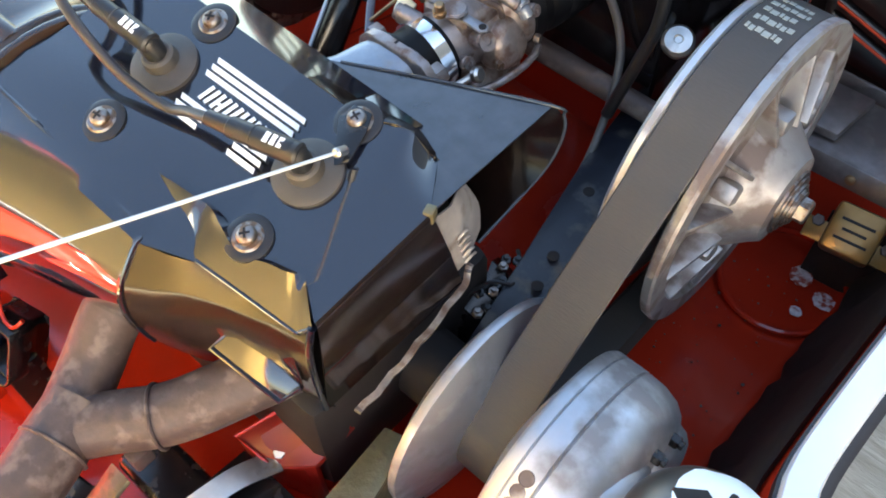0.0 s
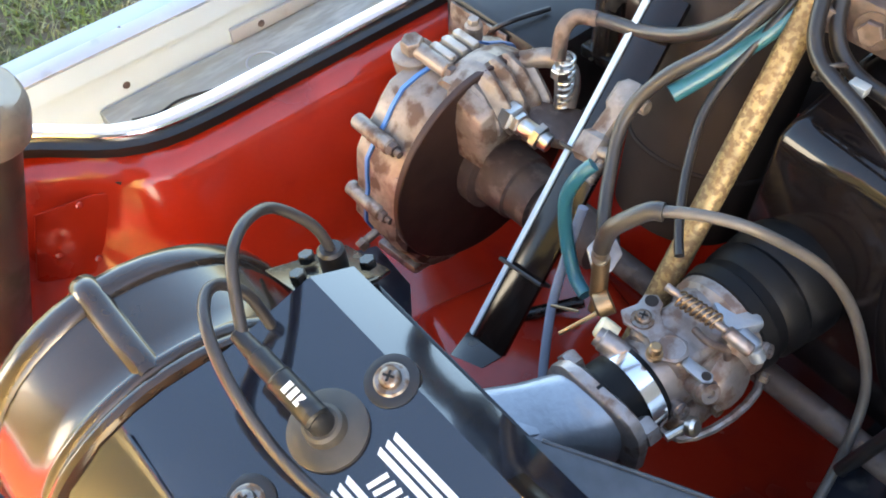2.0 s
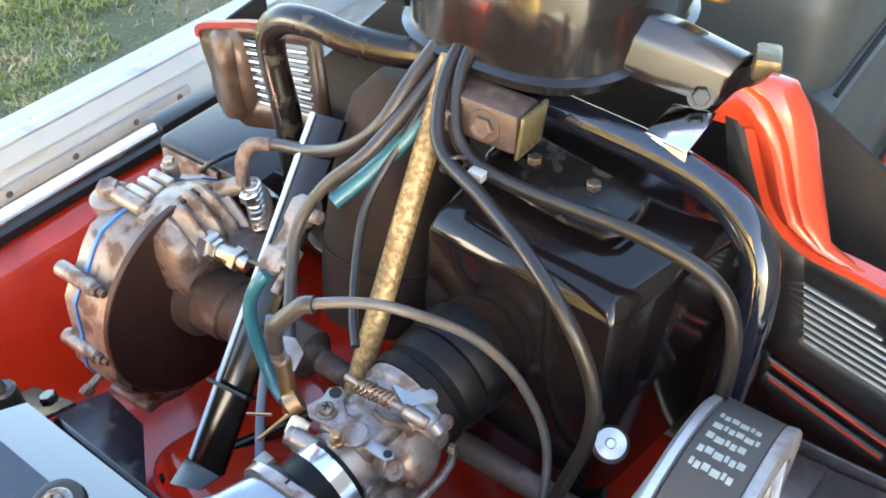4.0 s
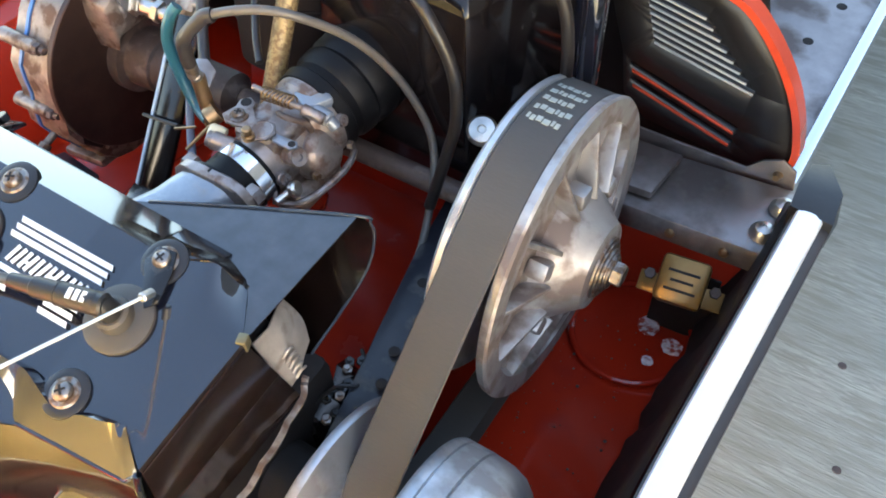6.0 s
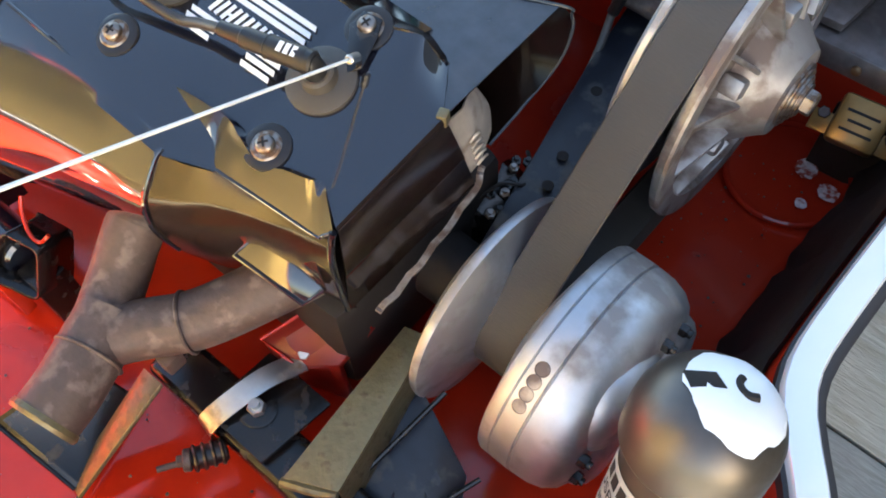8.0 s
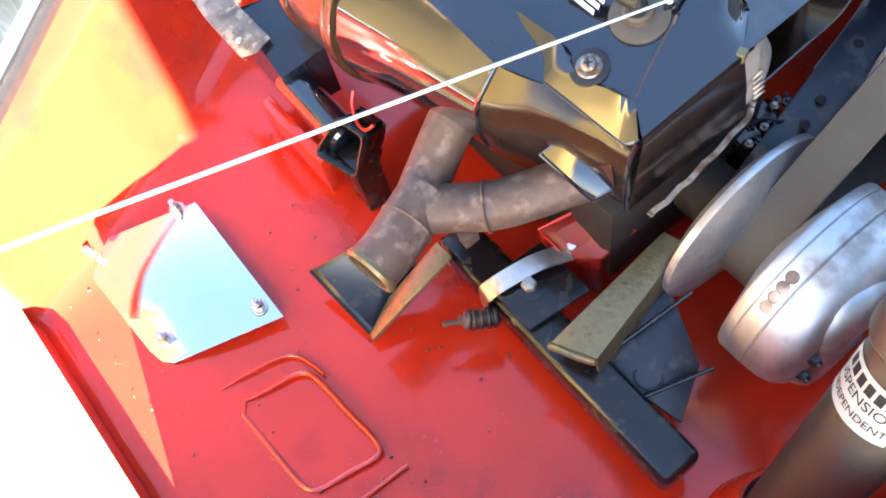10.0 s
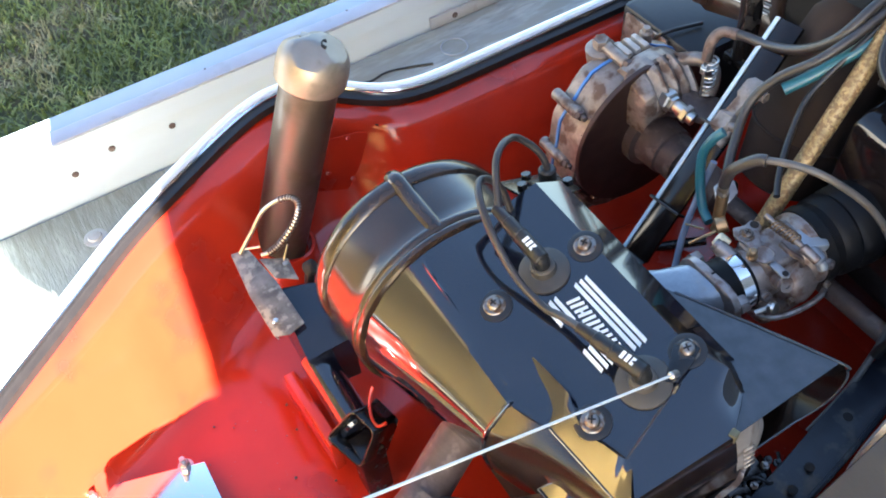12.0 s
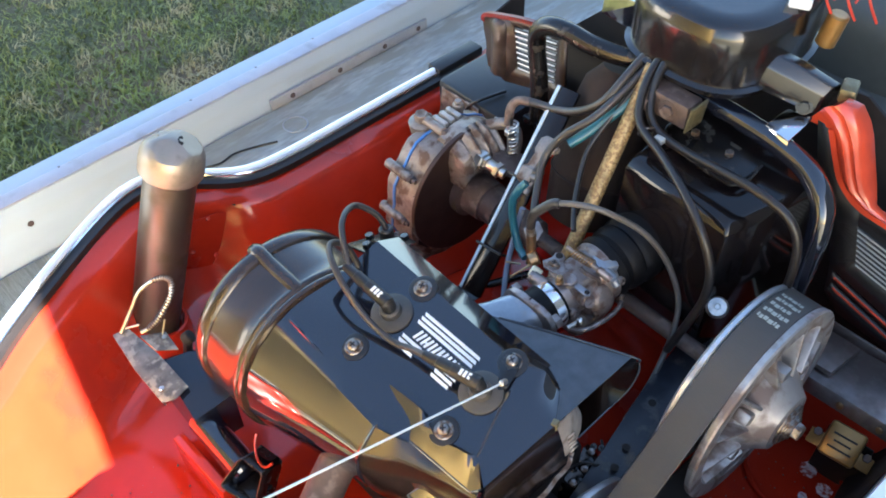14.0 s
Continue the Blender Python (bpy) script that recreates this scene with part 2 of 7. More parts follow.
def box(lo, hi, bev=0.002, turn=None, seg=2):
    b = bmesh.new()
    bmesh.ops.create_cube(b, size=1)
    lo, hi = Vector(lo), Vector(hi)
    for v in b.verts:
        v.co = Vector((v.co.x * (hi.x - lo.x), v.co.y * (hi.y - lo.y), v.co.z * (hi.z - lo.z))) + (lo + hi) / 2
    soften(b, bev, seg)
    if turn is not None:
        c = (lo + hi) / 2
        bmesh.ops.transform(b, matrix=Matrix.Translation(c) @ turn @ Matrix.Translation(-c), verts=b.verts)
    return b


def slab(pts, off, bev=0.001, seg=2):
    """A sheet: a polygon given by its corners, made thick by the vector off."""
    b = bmesh.new()
    a = [b.verts.new(p) for p in pts]
    c = [b.verts.new(Vector(p) + Vector(off)) for p in pts]
    b.faces.new(a)
    b.faces.new(c[::-1])
    n = len(pts)
    for i in range(n):
        b.faces.new((a[i], c[i], c[(i + 1) % n], a[(i + 1) % n]))
    bmesh.ops.recalc_face_normals(b, faces=b.faces)
    soften(b, bev, seg)
    return b


def frame_of(axis):
    axis = Vector(axis).normalized()
    u = axis.cross(Vector((0, 0, 1)))
    if u.length < 0.1:
        u = axis.cross(Vector((0, 1, 0)))
    u.normalize()
    return axis, u, axis.cross(u)


def lathe(origin, axis, profile, seg=32, squash=None):
    """A turned shape: profile rows are (distance along the axis, radius)."""
    a, u, w = frame_of(axis)
    o, b, rings = Vector(origin), bmesh.new(), []
    for d, r in profile:
        if r < 1e-6:
            rings.append([b.verts.new(o + a * d)])
        else:
            rings.append([b.verts.new(o + a * d + u * (r * math.cos(k * math.tau / seg)) + w * (r * math.sin(k * math.tau / seg))) for k in range(seg)])
    for r0, r1 in zip(rings, rings[1:]):
        for k in range(seg):
            j = (k + 1) % seg
            q = [r0[k % len(r0)], r0[j % len(r0)], r1[j % len(r1)], r1[k % len(r1)]]
            q = list(dict.fromkeys(q))
            if len(q) > 2:
                b.faces.new(q)
    for r in (rings[0], rings[-1]):
        if len(r) > 2:
            b.faces.new(r)
    return b


def rod(p0, p1, r, seg=20, bev=0.0, r1=None):
    p0, p1 = Vector(p0), Vector(p1)
    n, r1 = (p1 - p0).length, r if r1 is None else r1
    if bev:
        return lathe(p0, p1 - p0, [(0, r - bev), (bev, r), (n - bev, r1), (n, r1 - bev)], seg)
    return lathe(p0, p1 - p0, [(0, r), (n, r1)], seg)


def hexnut(p0, axis, r, h, seg=6):
    return lathe(p0, axis, [(0, r), (h * 0.85, r), (h, r * 0.88)], seg)


def smooth_path(pts, step=6):
    pts = [Vector(p) for p in pts]
    out = []
    for i in range(len(pts) - 1):
        p0, p1, p2, p3 = pts[max(i - 1, 0)], pts[i], pts[i + 1], pts[min(i + 2, len(pts) - 1)]
        for k in range(step):
            t = k / step
            out.append(0.5 * ((2 * p1) + (p2 - p0) * t + (2 * p0 - 5 * p1 + 4 * p2 - p3) * t * t + (3 * p1 - p0 - 3 * p2 + p3) * t ** 3))
    out.append(pts[-1])
    return out


def sweep(pts, profile, up=None, closed=False):
    """Carries a closed outline (rows of sideways, upwards) along a line of points. With up given, the outline stays upright."""
    b, rings, n = bmesh.new(), [], len(pts)
    side = None
    for i in range(n):
        t = (pts[min(i + 1, n - 1)] - pts[max(i - 1, 0)]).normalized() if not closed else (pts[(i + 1) % n] - pts[i - 1]).normalized()
        if up is not None:
            side = t.cross(Vector(up)).normalized()
        elif side is None:
            side = frame_of(t)[1]
        else:
            side = (side - t * side.dot(t)).normalized()
        w = side.cross(t)
        rings.append([b.verts.new(pts[i] + side * x + w * y) for x, y in profile])
    m = len(profile)
    pairs = list(zip(rings, rings[1:])) + ([(rings[-1], rings[0])] if closed else [])
    for r0, r1 in pairs:
        for k in range(m):
            b.faces.new((r0[k], r0[(k + 1) % m], r1[(k + 1) % m], r1[k]))
    if not closed:
        b.faces.new(rings[0][::-1])
        b.faces.new(rings[-1])
    return b


def circle(r, seg=10, squash=1.0):
    return [(r * math.cos(k * math.tau / seg), r * squash * math.sin(k * math.tau / seg)) for k in range(seg)]


def tube(pts, r, seg=10, step=6):
    return sweep(smooth_path(pts, step), circle(r, seg))


def hoop(centre, axis, r, thick, seg=40, ring=8):
    a, u, w = frame_of(axis)
    c = Vector(centre)
    return sweep([c + u * (r * math.cos(k * math.tau / seg)) + w * (r * math.sin(k * math.tau / seg)) for k in range(seg)], circle(thick, ring), None, True)


def loft(sections, cap=True):
    b = bmesh.new()
    rings = [[b.verts.new(p) for p in s] for s in sections]
    m = len(rings[0])
    for r0, r1 in zip(rings, rings[1:]):
        for k in range(m):
            b.faces.new((r0[k], r0[(k + 1) % m], r1[(k + 1) % m], r1[k]))
    if cap:
        b.faces.new(rings[0][::-1])
        b.faces.new(rings[-1])
    return b


def both(*bms):
    out = bmesh.new()
    for b in bms:
        merge(out, b)
    return out


def along(table, t):
    """A value read off a table of (key, value) rows, straight between them."""
    if t <= table[0][0]:
        return table[0][1]
    for (a, u), (c, v) in zip(table, table[1:]):
        if t <= c:
            return u + (v - u) * (t - a) / (c - a)
    return table[-1][1]


# ---- the ground, the trailer ----
DECK, GROUND = -0.10, -0.55
b = bmesh.new()
N = 60
gx = [-60 * (abs(2 * i / N - 1) ** 3) * (1 if i < N / 2 else -1) for i in range(N + 1)]
grid = [[b.verts.new((x - 1.5, y, GROUND + (0.03 * noise.noise(Vector((x * 0.9, y * 0.9, 0))) if max(abs(x), abs(y)) < 20 else 0))) for x in gx] for y in gx]
for i in range(N):
    for j in range(N):
        b.faces.new((grid[i][j], grid[i][j + 1], grid[i + 1][j + 1], grid[i + 1][j]))
big = b
ground = part("ground", big, GRASS)
tagged(ground, "rough autumn lawn with dry patches", "ground", kind="structure")

rng = random.Random(4)
verts, faces = [], []
for i in range(95000):
    x, y = -1.3 - 2.6 * rng.random() ** 1.3, -0.9 + 3.6 * rng.random()
    n_ = noise.noise(Vector((x * 2.2, y * 2.2, 3)))
    if rng.random() > min(1.0, (x + 3.9) / 0.5, (y + 0.9) / 0.4, (2.7 - y) / 0.5) + 0.3 * n_:
        continue
    if (n_ < -0.30 and rng.random() < 0.35) or (y + 0.3 * n_ > 1.36 and x > -2.5 and rng.random() < 0.86):
        continue
    a, h, w = rng.random() * math.tau, 0.010 + 0.028 * rng.random(), 0.0022 + 0.0026 * rng.random()
    lx, ly = (rng.random() - 0.5) * 0.07, (rng.random() - 0.5) * 0.07
    z, k = GROUND - 0.005, len(verts)
    dx, dy = math.cos(a) * w, math.sin(a) * w
    verts += [(x - dx, y - dy, z), (x + dx, y + dy, z), (x + lx * 0.4 + dx * 0.7, y + ly * 0.4 + dy * 0.7, z + h * 0.7), (x + lx * 0.4 - dx * 0.7, y + ly * 0.4 - dy * 0.7, z + h * 0.7), (x + lx, y + ly, z + h)]
    faces += [(k, k + 1, k + 2, k + 3), (k + 3, k + 2, k + 4)]
me = bpy.data.meshes.new("grass")
me.from_pydata(verts, [], faces)
me.materials.append(BLADE)
tagged(new("grass", me), "short uneven grass blades, green and straw", "grass", kind="stuff")

trailer = thing("trailer", "open trailer with plywood deck and white metal side rail", "trailer", (-0.1, 0.6, DECK - 0.06))
for y0, y1 in zip((-2.0, -0.865, 0.355, 1.575), (-0.865, 0.355, 1.575, 3.2)):
    part("deck_board", box((-1.16, y0 + 0.0025, DECK - 0.02), (1.3, y1 - 0.0025, DECK), 0.002), PLY, trailer, "grey weathered plywood deck sheet")
part("deck_frame", both(box((-1.16, -2.0, DECK - 0.08), (-1.10, 3.2, DECK - 0.022), 0.002), box((1.2, -2.0, DECK - 0.08), (1.28, 3.2, DECK - 0.022), 0.002),
                        *[box((-1.1, y, DECK - 0.08), (1.2, y + 0.05, DECK - 0.022), 0.002) for y in (-1.8, -0.6, 0.6, 1.8, 3.0)]), GREY_RAIL, trailer)
rail = part("side_rail", box((-1.235, -2.0, DECK - 0.10), (-1.165, 3.2, 0.046), 0.004), WHITE_RAIL, trailer, "white painted side rail, scuffed")
part("rail_cap", sweep([Vector((-1.2, -2.0, 0.05)), Vector((-1.2, 0.0, 0.05)), Vector((-1.2, 1.4, 0.05)), Vector((-1.2, 3.2, 0.05))],
                       [(-0.043, -0.006), (0.036, -0.006), (0.043, -0.03), (0.046, -0.03), (0.042, 0.004), (0.034, 0.009), (-0.034, 0.009), (-0.046, 0.0), (-0.046, -0.02), (-0.043, -0.02)], (0, 0, 1)),
     WHITE_RAIL, trailer, "white rolled rail edge")
part("rail_step", box((-1.192, -2.0, 0.0592), (-1.1545, 3.2, 0.0615), 0.001), LILAC, trailer, "lilac-grey strip along the rail top")
part("rail_lip", box((-1.1645, -2.0, 0.018), (-1.1615, 3.2, 0.044), 0.001), GREY_RAIL, trailer, "grey lip under the rail edge")
part("deck_plank", box((-1.16, 0.24, DECK + 0.001), (-0.70, 3.0, DECK + 0.055), 0.003), PLY_LIGHT, trailer, "pale plywood plank along the rail")
part("rail_strip", box((-1.162, 0.50, DECK + 0.057), (-1.154, 0.98, DECK + 0.085), 0.002), GREY_RAIL, trailer, "grey metal strip along the rail foot")
part("deck_ring", hoop((-1.08, 0.511, DECK + 0.056), (0, 0, 1), 0.028, 0.002, 28, 6), GREY_RAIL, trailer, "round inset ring in the plank")
part("deck_washer", lathe((-1.06, -0.30, DECK), (0, 0, 1), [(0, 0.022), (0.003, 0.022), (0.004, 0.014), (0.008, 0.012), (0.01, 0)], 20), GREY_RAIL, trailer)
for y in (0.30, 0.56, 0.70, 0.84, 0.95, -0.08, -0.28, -0.2):
    z = DECK + 0.071 if 0.5 < y else -0.03 + 0.04 * ((y * 7) % 1)
    part("rail_screw", lathe((-1.1645 if not 0.5 < y else -1.154, y, z), (1, 0, 0), [(0, 0.007), (0.002, 0.006), (0.003, 0)], 10), RUSTY, trailer)
for y in (-0.75, 0.02, 0.33, 0.50, 0.66, 0.93):
    part("rail_screw", lathe((-1.19, y, 0.059), (0, 0, 1), [(0, 0.005), (0.002, 0.004), (0.003, 0)], 10), RUSTY, trailer)
for x, y in ((0.43, 0.70), (0.47, 0.55), (0.62, 0.36), (0.55, 0.2)):
    part("deck_screw", lathe((x, y, DECK), (0, 0, 1), [(0, 0.006), (0.0012, 0.005), (0.0014, 0)], 10), RUSTY, trailer)

for x, y, w in ((0.585, 0.245, 0.011), (0.625, 0.40, 0.016), (0.71, 0.10, 0.013)):
    part("knot", lathe((x, y, DECK + 0.0002), (0, 0, 1), [(0, w), (0.0005, 0.8 * w), (0.0006, 0)], 14, None), RUSTY, trailer, "dark stained knot in the plywood")

# plain walls added out of view: west one to be reflected, east one to shade
REFLECT_WALL = mat("grey reflected boards", (0.34, 0.33, 0.31), 0.7, 0, 0.2, 6, 0.2, streak=(1, 8, 0.6))
SUN_BLOCK = mat("grey sun-block boards", (0.16, 0.15, 0.14), 0.7, 0, 0.2, 6, 0.2, streak=(8, 1, 0.6))
# unseen wall, added only as something bright for the black gloss to mirror
reflect_wall = part("wall_west", box((-6.2, -18.0, GROUND - 0.1), (-6.0, -4.5, 2.4), 0.01), REFLECT_WALL)
tagged(reflect_wall, "plain grey board wall, added out of view to be reflected", "wall", kind="structure")
# unseen sun blocker: its south end sets the shadow edge across the pan
sun_block = part("wall_east", box((2.85, -1.06, GROUND - 0.1), (3.0, 12.0, 4.5), 0.01), SUN_BLOCK)
tagged(sun_block, "plain grey wall, added out of view to block the sun", "wall", kind="structure")

# ---- the belly pan ----
LEFT = [(-0.50, -0.345), (-0.46, -0.38), (-0.365, -0.45), (-0.27, -0.524), (-0.19, -0.578), (-0.09, -0.640), (-0.04, -0.666), (0.0, -0.677), (0.04, -0.668), (0.075, -0.640), (0.105, -0.604), (0.14, -0.583), (0.20, -0.577), (0.62, -0.573)]
RIGHT = [(-0.50, 0.105), (-0.46, 0.14), (-0.365, 0.21), (-0.27, 0.282), (-0.19, 0.332), (-0.09, 0.384), (-0.04, 0.398), (0.0, 0.400), (0.035, 0.394), (0.06, 0.380), (0.085, 0.356), (0.108, 0.334), (0.13, 0.327), (0.2, 0.327), (0.44, 0.333), (0.62, 0.336)]
RIM = 0.385


def left_rim(y):
    return along([(-0.25, RIM), (0.0, 0.365), (0.1, 0.360), (0.7, 0.360)], y)


def floor_z(y):
    return along([(-0.5, 0.24), (-0.35, 0.212), (-0.15, 0.20), (0.2, 0.185), (0.4, 0.16), (0.7, 0.155)], y)


WALL = [(0.0, 1.0), (0.004, 0.96), (0.016, 0.90), (0.030, 0.87), (0.036, 0.82), (0.060, 0.45), (0.085, 0.12), (0.105, 0.03), (0.14, 0.0)]


def side(y, right=False):
    k = along([(-0.5, 0.55), (-0.3, 1.0), (-0.1, 0.75), (0.08, 0.52), (0.2, 0.5), (0.7, 0.52)] if right else [(-0.5, 0.55), (-0.3, 1.25), (-0.1, 1.3), (0.1, 1.1), (0.2, 1.0), (0.7, 1.0)], y)
    return [(d * k, f) for d, f in WALL]


ys = sorted(set([round(-0.50 + 0.02 * i, 4) for i in range(57)]))
b = bmesh.new()
rows = []
for y in ys:
    xl, xr, fz = along(LEFT, y), along(RIGHT, y), floor_z(y)
    sec = [(xl + d, fz + (left_rim(y) - fz) * f) for d, f in side(y)]
    a, c = sec[-1][0], xr - side(y, True)[-1][0]
    for k in range(1, 12):
        x = a + (c - a) * k / 12
        sec.append((x, fz + 0.002 * noise.noise(Vector((x * 9, y * 9, 0)))))
    rr = along([(0.455, RIM), (0.475, 0.33), (0.62, 0.24)], y)
    sec += [(xr - d, fz + (rr - fz) * f) for d, f in reversed(side(y, True))]
    rows.append([b.verts.new((x, y, z)) for x, z in sec])
for r0, r1 in zip(rows, rows[1:]):
    for k in range(len(r0) - 1):
        b.faces.new((r0[k], r0[k + 1], r1[k + 1], r1[k]))
bmesh.ops.recalc_face_normals(b, faces=b.faces)
pan = thing("belly_pan", "glossy red snowmobile belly pan, scratched and dusty", "belly pan", (-0.12, 0.05, 0.15))
shell = part("shell", b, RED, pan, angle=0.9)
mod = shell.modifiers.new("thick", "SOLIDIFY")
mod.thickness, mod.offset = 0.004, -1 if shell.data.polygons[300].normal.z > 0 else 1
# nose: a low front wall and a pale flange in front of it
part("nose_wall", slab([(-0.37, -0.497, 0.240), (0.11, -0.497, 0.240), (0.11, -0.505, 0.262), (-0.37, -0.505, 0.262)], (0, 0.004, 0), 0.001), RED, pan)
part("nose_flange", slab([(-0.47, -0.495, 0.264), (0.14, -0.495, 0.264), (0.14, -0.662, 0.247), (-0.52, -0.668, 0.247)], (0, 0, 0.004), 0.0015), CREAM, pan, "cream painted front flange")
for x, y in ((-0.425, -0.535), (-0.475, -0.520)):
    part("flange_bolt", lathe((x, y, 0.26), (0, 0, 1), [(0, 0.013), (0.005, 0.0125), (0.008, 0.009), (0.009, 0)], 20), COPPER, pan, "rusty dome bolt")


for k in range(8):
    for m in range(2):
        x, y = -0.345 + 0.021 * k + 0.078 * m, -0.597 - 0.009 * k + 0.014 * m
        part("louvre_slot", slab([(x - 0.032, y - 0.011, 0.2598 + (y + 0.495) * 0.054), (x + 0.028, y, 0.2606 + (y + 0.495) * 0.054), (x + 0.034, y + 0.0055, 0.2612 + (y + 0.495) * 0.054), (x - 0.026, y - 0.0055, 0.2604 + (y + 0.495) * 0.054)], (0, 0, 0.008), 0.0005), BLACK_DULL, pan, "dark louvre slot")


def rim_line(table, y0, y1, z, n=60, out=0.0):
    return [Vector((along(table, y0 + (y1 - y0) * i / n) + out, y0 + (y1 - y0) * i / n, z)) for i in range(n + 1)]


def rounded(pts, passes=3):
    for _ in range(passes):
        pts = [pts[0]] + [(pts[i - 1] + pts[i] * 2 + pts[i + 1]) / 4 for i in range(1, len(pts) - 1)] + [pts[-1]]
    return pts


TRIM = [(-0.011, -0.004), (-0.011, 0.002), (-0.006, 0.007), (0.003, 0.0085), (0.009, 0.006), (0.011, 0.0), (0.011, -0.004)]
LIP = [(-0.018, -0.012), (-0.018, 0.0015), (-0.012, 0.003), (0.012, 0.003), (0.017, 0.001), (0.017, -0.012)]
lp, rp = rounded([Vector((p.x, p.y, left_rim(p.y) + 0.006)) for p in rim_line(LEFT, -0.50, 0.56, 0)]), rounded(rim_line(RIGHT, -0.50, 0.452, RIM + 0.006))
part("chrome_trim", sweep([p + Vector((-0.003, 0, 0.004)) for p in lp], [(x * 0.55, y) for x, y in TRIM], (0, 0, 1)), TRIM_WHITE, pan, "bright chrome edge trim")
part("chrome_bead", sweep([p + Vector((0.0078, 0, 0.0035)) for p in lp], [(x * 0.26, y * 0.7) for x, y in TRIM], (0, 0, 1)), CHROME, pan, "second bright bead along the trim")
part("rubber_seal", sweep([p + Vector((0.004, 0, 0)) for p in lp], [(x * 0.86, y * 0.8) for x, y in LIP], (0, 0, 1)), RUBBER, pan, "black rubber seal under the trim")
part("chrome_trim", sweep([p + Vector((-0.002, 0, 0.004)) for p in rp], [(-0.0112, -0.004), (-0.0112, 0.004), (-0.0095, 0.0068), (0.0, 0.0078), (0.0095, 0.0068), (0.0112, 0.004), (0.0112, -0.004)], (0, 0, 1)), TRIM_WHITE, pan, "bright milky edge trim")
part("rubber_seal", sweep([p + Vector((0.001, 0, 0)) for p in rp], [(x * 0.92, y) for x, y in LIP], (0, 0, 1)), RUBBER_GREY, pan, "grey rubber seal under the trim")
part("trim_end", loft([[(0.314, 0.452, 0.374), (0.350, 0.448, 0.374), (0.350, 0.448, 0.402), (0.314, 0.452, 0.402)], [(0.312, 0.475, 0.372), (0.352, 0.480, 0.372), (0.347, 0.480, 0.406), (0.312, 0.475, 0.406)],
                       [(0.314, 0.512, 0.366), (0.332, 0.525, 0.366), (0.327, 0.525, 0.390), (0.314, 0.512, 0.396)]]), BLACK_PLASTIC, pan, "grey-black plastic trim end")
part("trim_end", box((-0.592, 0.50, 0.362), (-0.562, 0.60, 0.380), 0.004), BLACK_PLASTIC, pan, "black plastic trim end")
for y, z, x in ((0.117, 0.320, -0.566), (0.113, 0.294, -0.563), (0.109, 0.268, -0.561), (0.05, 0.268, -0.567), (0.057, 0.336, -0.575), (0.02, 0.29, -0.577), (0.085, 0.30, -0.567), (0.165, 0.32, -0.552)):
    part("rivet", lathe((x - 0.014, y, z - 0.012), (0.8, -0.1, 0.6), [(0, 0.004), (0.002, 0.0034), (0.003, 0)], 10), RED, pan)
part("riveted_panel", slab([(-0.597, 0.018, 0.333), (-0.592, 0.072, 0.326), (-0.580, 0.132, 0.300), (-0.574, 0.124, 0.254), (-0.574, 0.098, 0.236), (-0.586, 0.046, 0.234), (-0.599, -0.010, 0.252)], (0.004, 0, 0.002), 0.0015), RED, pan, "riveted repair panel")
part("panel_gap", slab([(-0.580, 0.094, 0.336), (-0.566, 0.168, 0.322), (-0.564, 0.168, 0.316), (-0.577, 0.104, 0.323)], (0.003, 0, 0.001), 0.0005), BLACK_DULL, pan, "dark open gap along the panel")
# a raised panel pressed into the floor near the nose
b = bmesh.new()
q = [(-0.092, -0.385), (-0.075, -0.308), (0.043, -0.298), (0.028, -0.378)]
ring = smooth_path([(q[i][0] * (1 - s) + q[(i + 1) % 4][0] * s, q[i][1] * (1 - s) + q[(i + 1) % 4][1] * s, 0.216) for i in range(4) for s in (0.12, 0.5, 0.88)], 3)
part("pressed_ridge", sweep(ring, circle(0.003, 8), None, True), RED, pan)
part("pressed_ridge", tube([(-0.117, -0.408, 0.217), (-0.112, -0.36, 0.2165), (-0.098, -0.312, 0.2145), (-0.06, -0.298, 0.214)], 0.0022, 8), RED, pan)
part("pressed_ridge", tube([(0.02, -0.41, 0.217), (0.058, -0.375, 0.216), (0.066, -0.29, 0.213)], 0.0022, 8), RED, pan)
part("pressed_ring", hoop((0.215, 0.43, 0.168), (0, 0, 1), 0.062, 0.0035, 40, 8), RED_FLOOR, pan)
lrng = random.Random(8)
rows = []
for i in range(25):
    y = 0.09 + 0.0175 * i
    xr, fz, j = along(RIGHT, y), floor_z(y), 0.004 * lrng.random()
    rows.append([(xr - d - 0.003 - o + (2 * j if f < 0.4 else 0), y, fz + (RIM - fz) * f) for d, f, o in ((0.017, 0.885, 0), (0.021, 0.84, 0), (0.025, 0.72, 0.001), (0.031, 0.52, 0.002), (0.039, 0.34, 0.004), (0.048, 0.19, 0.005), (0.056, 0.11, 0.006), (0.058, 0.07, 0.004), (0.048, 0.10, -0.002), (0.034, 0.30, -0.006), (0.016, 0.80, -0.004))])
part("black_liner", loft(rows), BLACK_DULL, pan, "dull black ragged liner on the inner wall", angle=0.8)
for x, y, w in ((0.226, 0.448, 0.013), (0.258, 0.436, 0.012), (0.243, 0.408, 0.007)):
    q = [(x + w * (0.8 + 0.25 * lrng.random()) * math.cos(k * 0.7), y + w * (0.8 + 0.25 * lrng.random()) * math.sin(k * 0.7), floor_z(y) + 0.0042) for k in range(9)]
    part("scuff", slab(q, (0, 0, 0.0004), 0), SCUFF, pan, "pale scuffed patch")

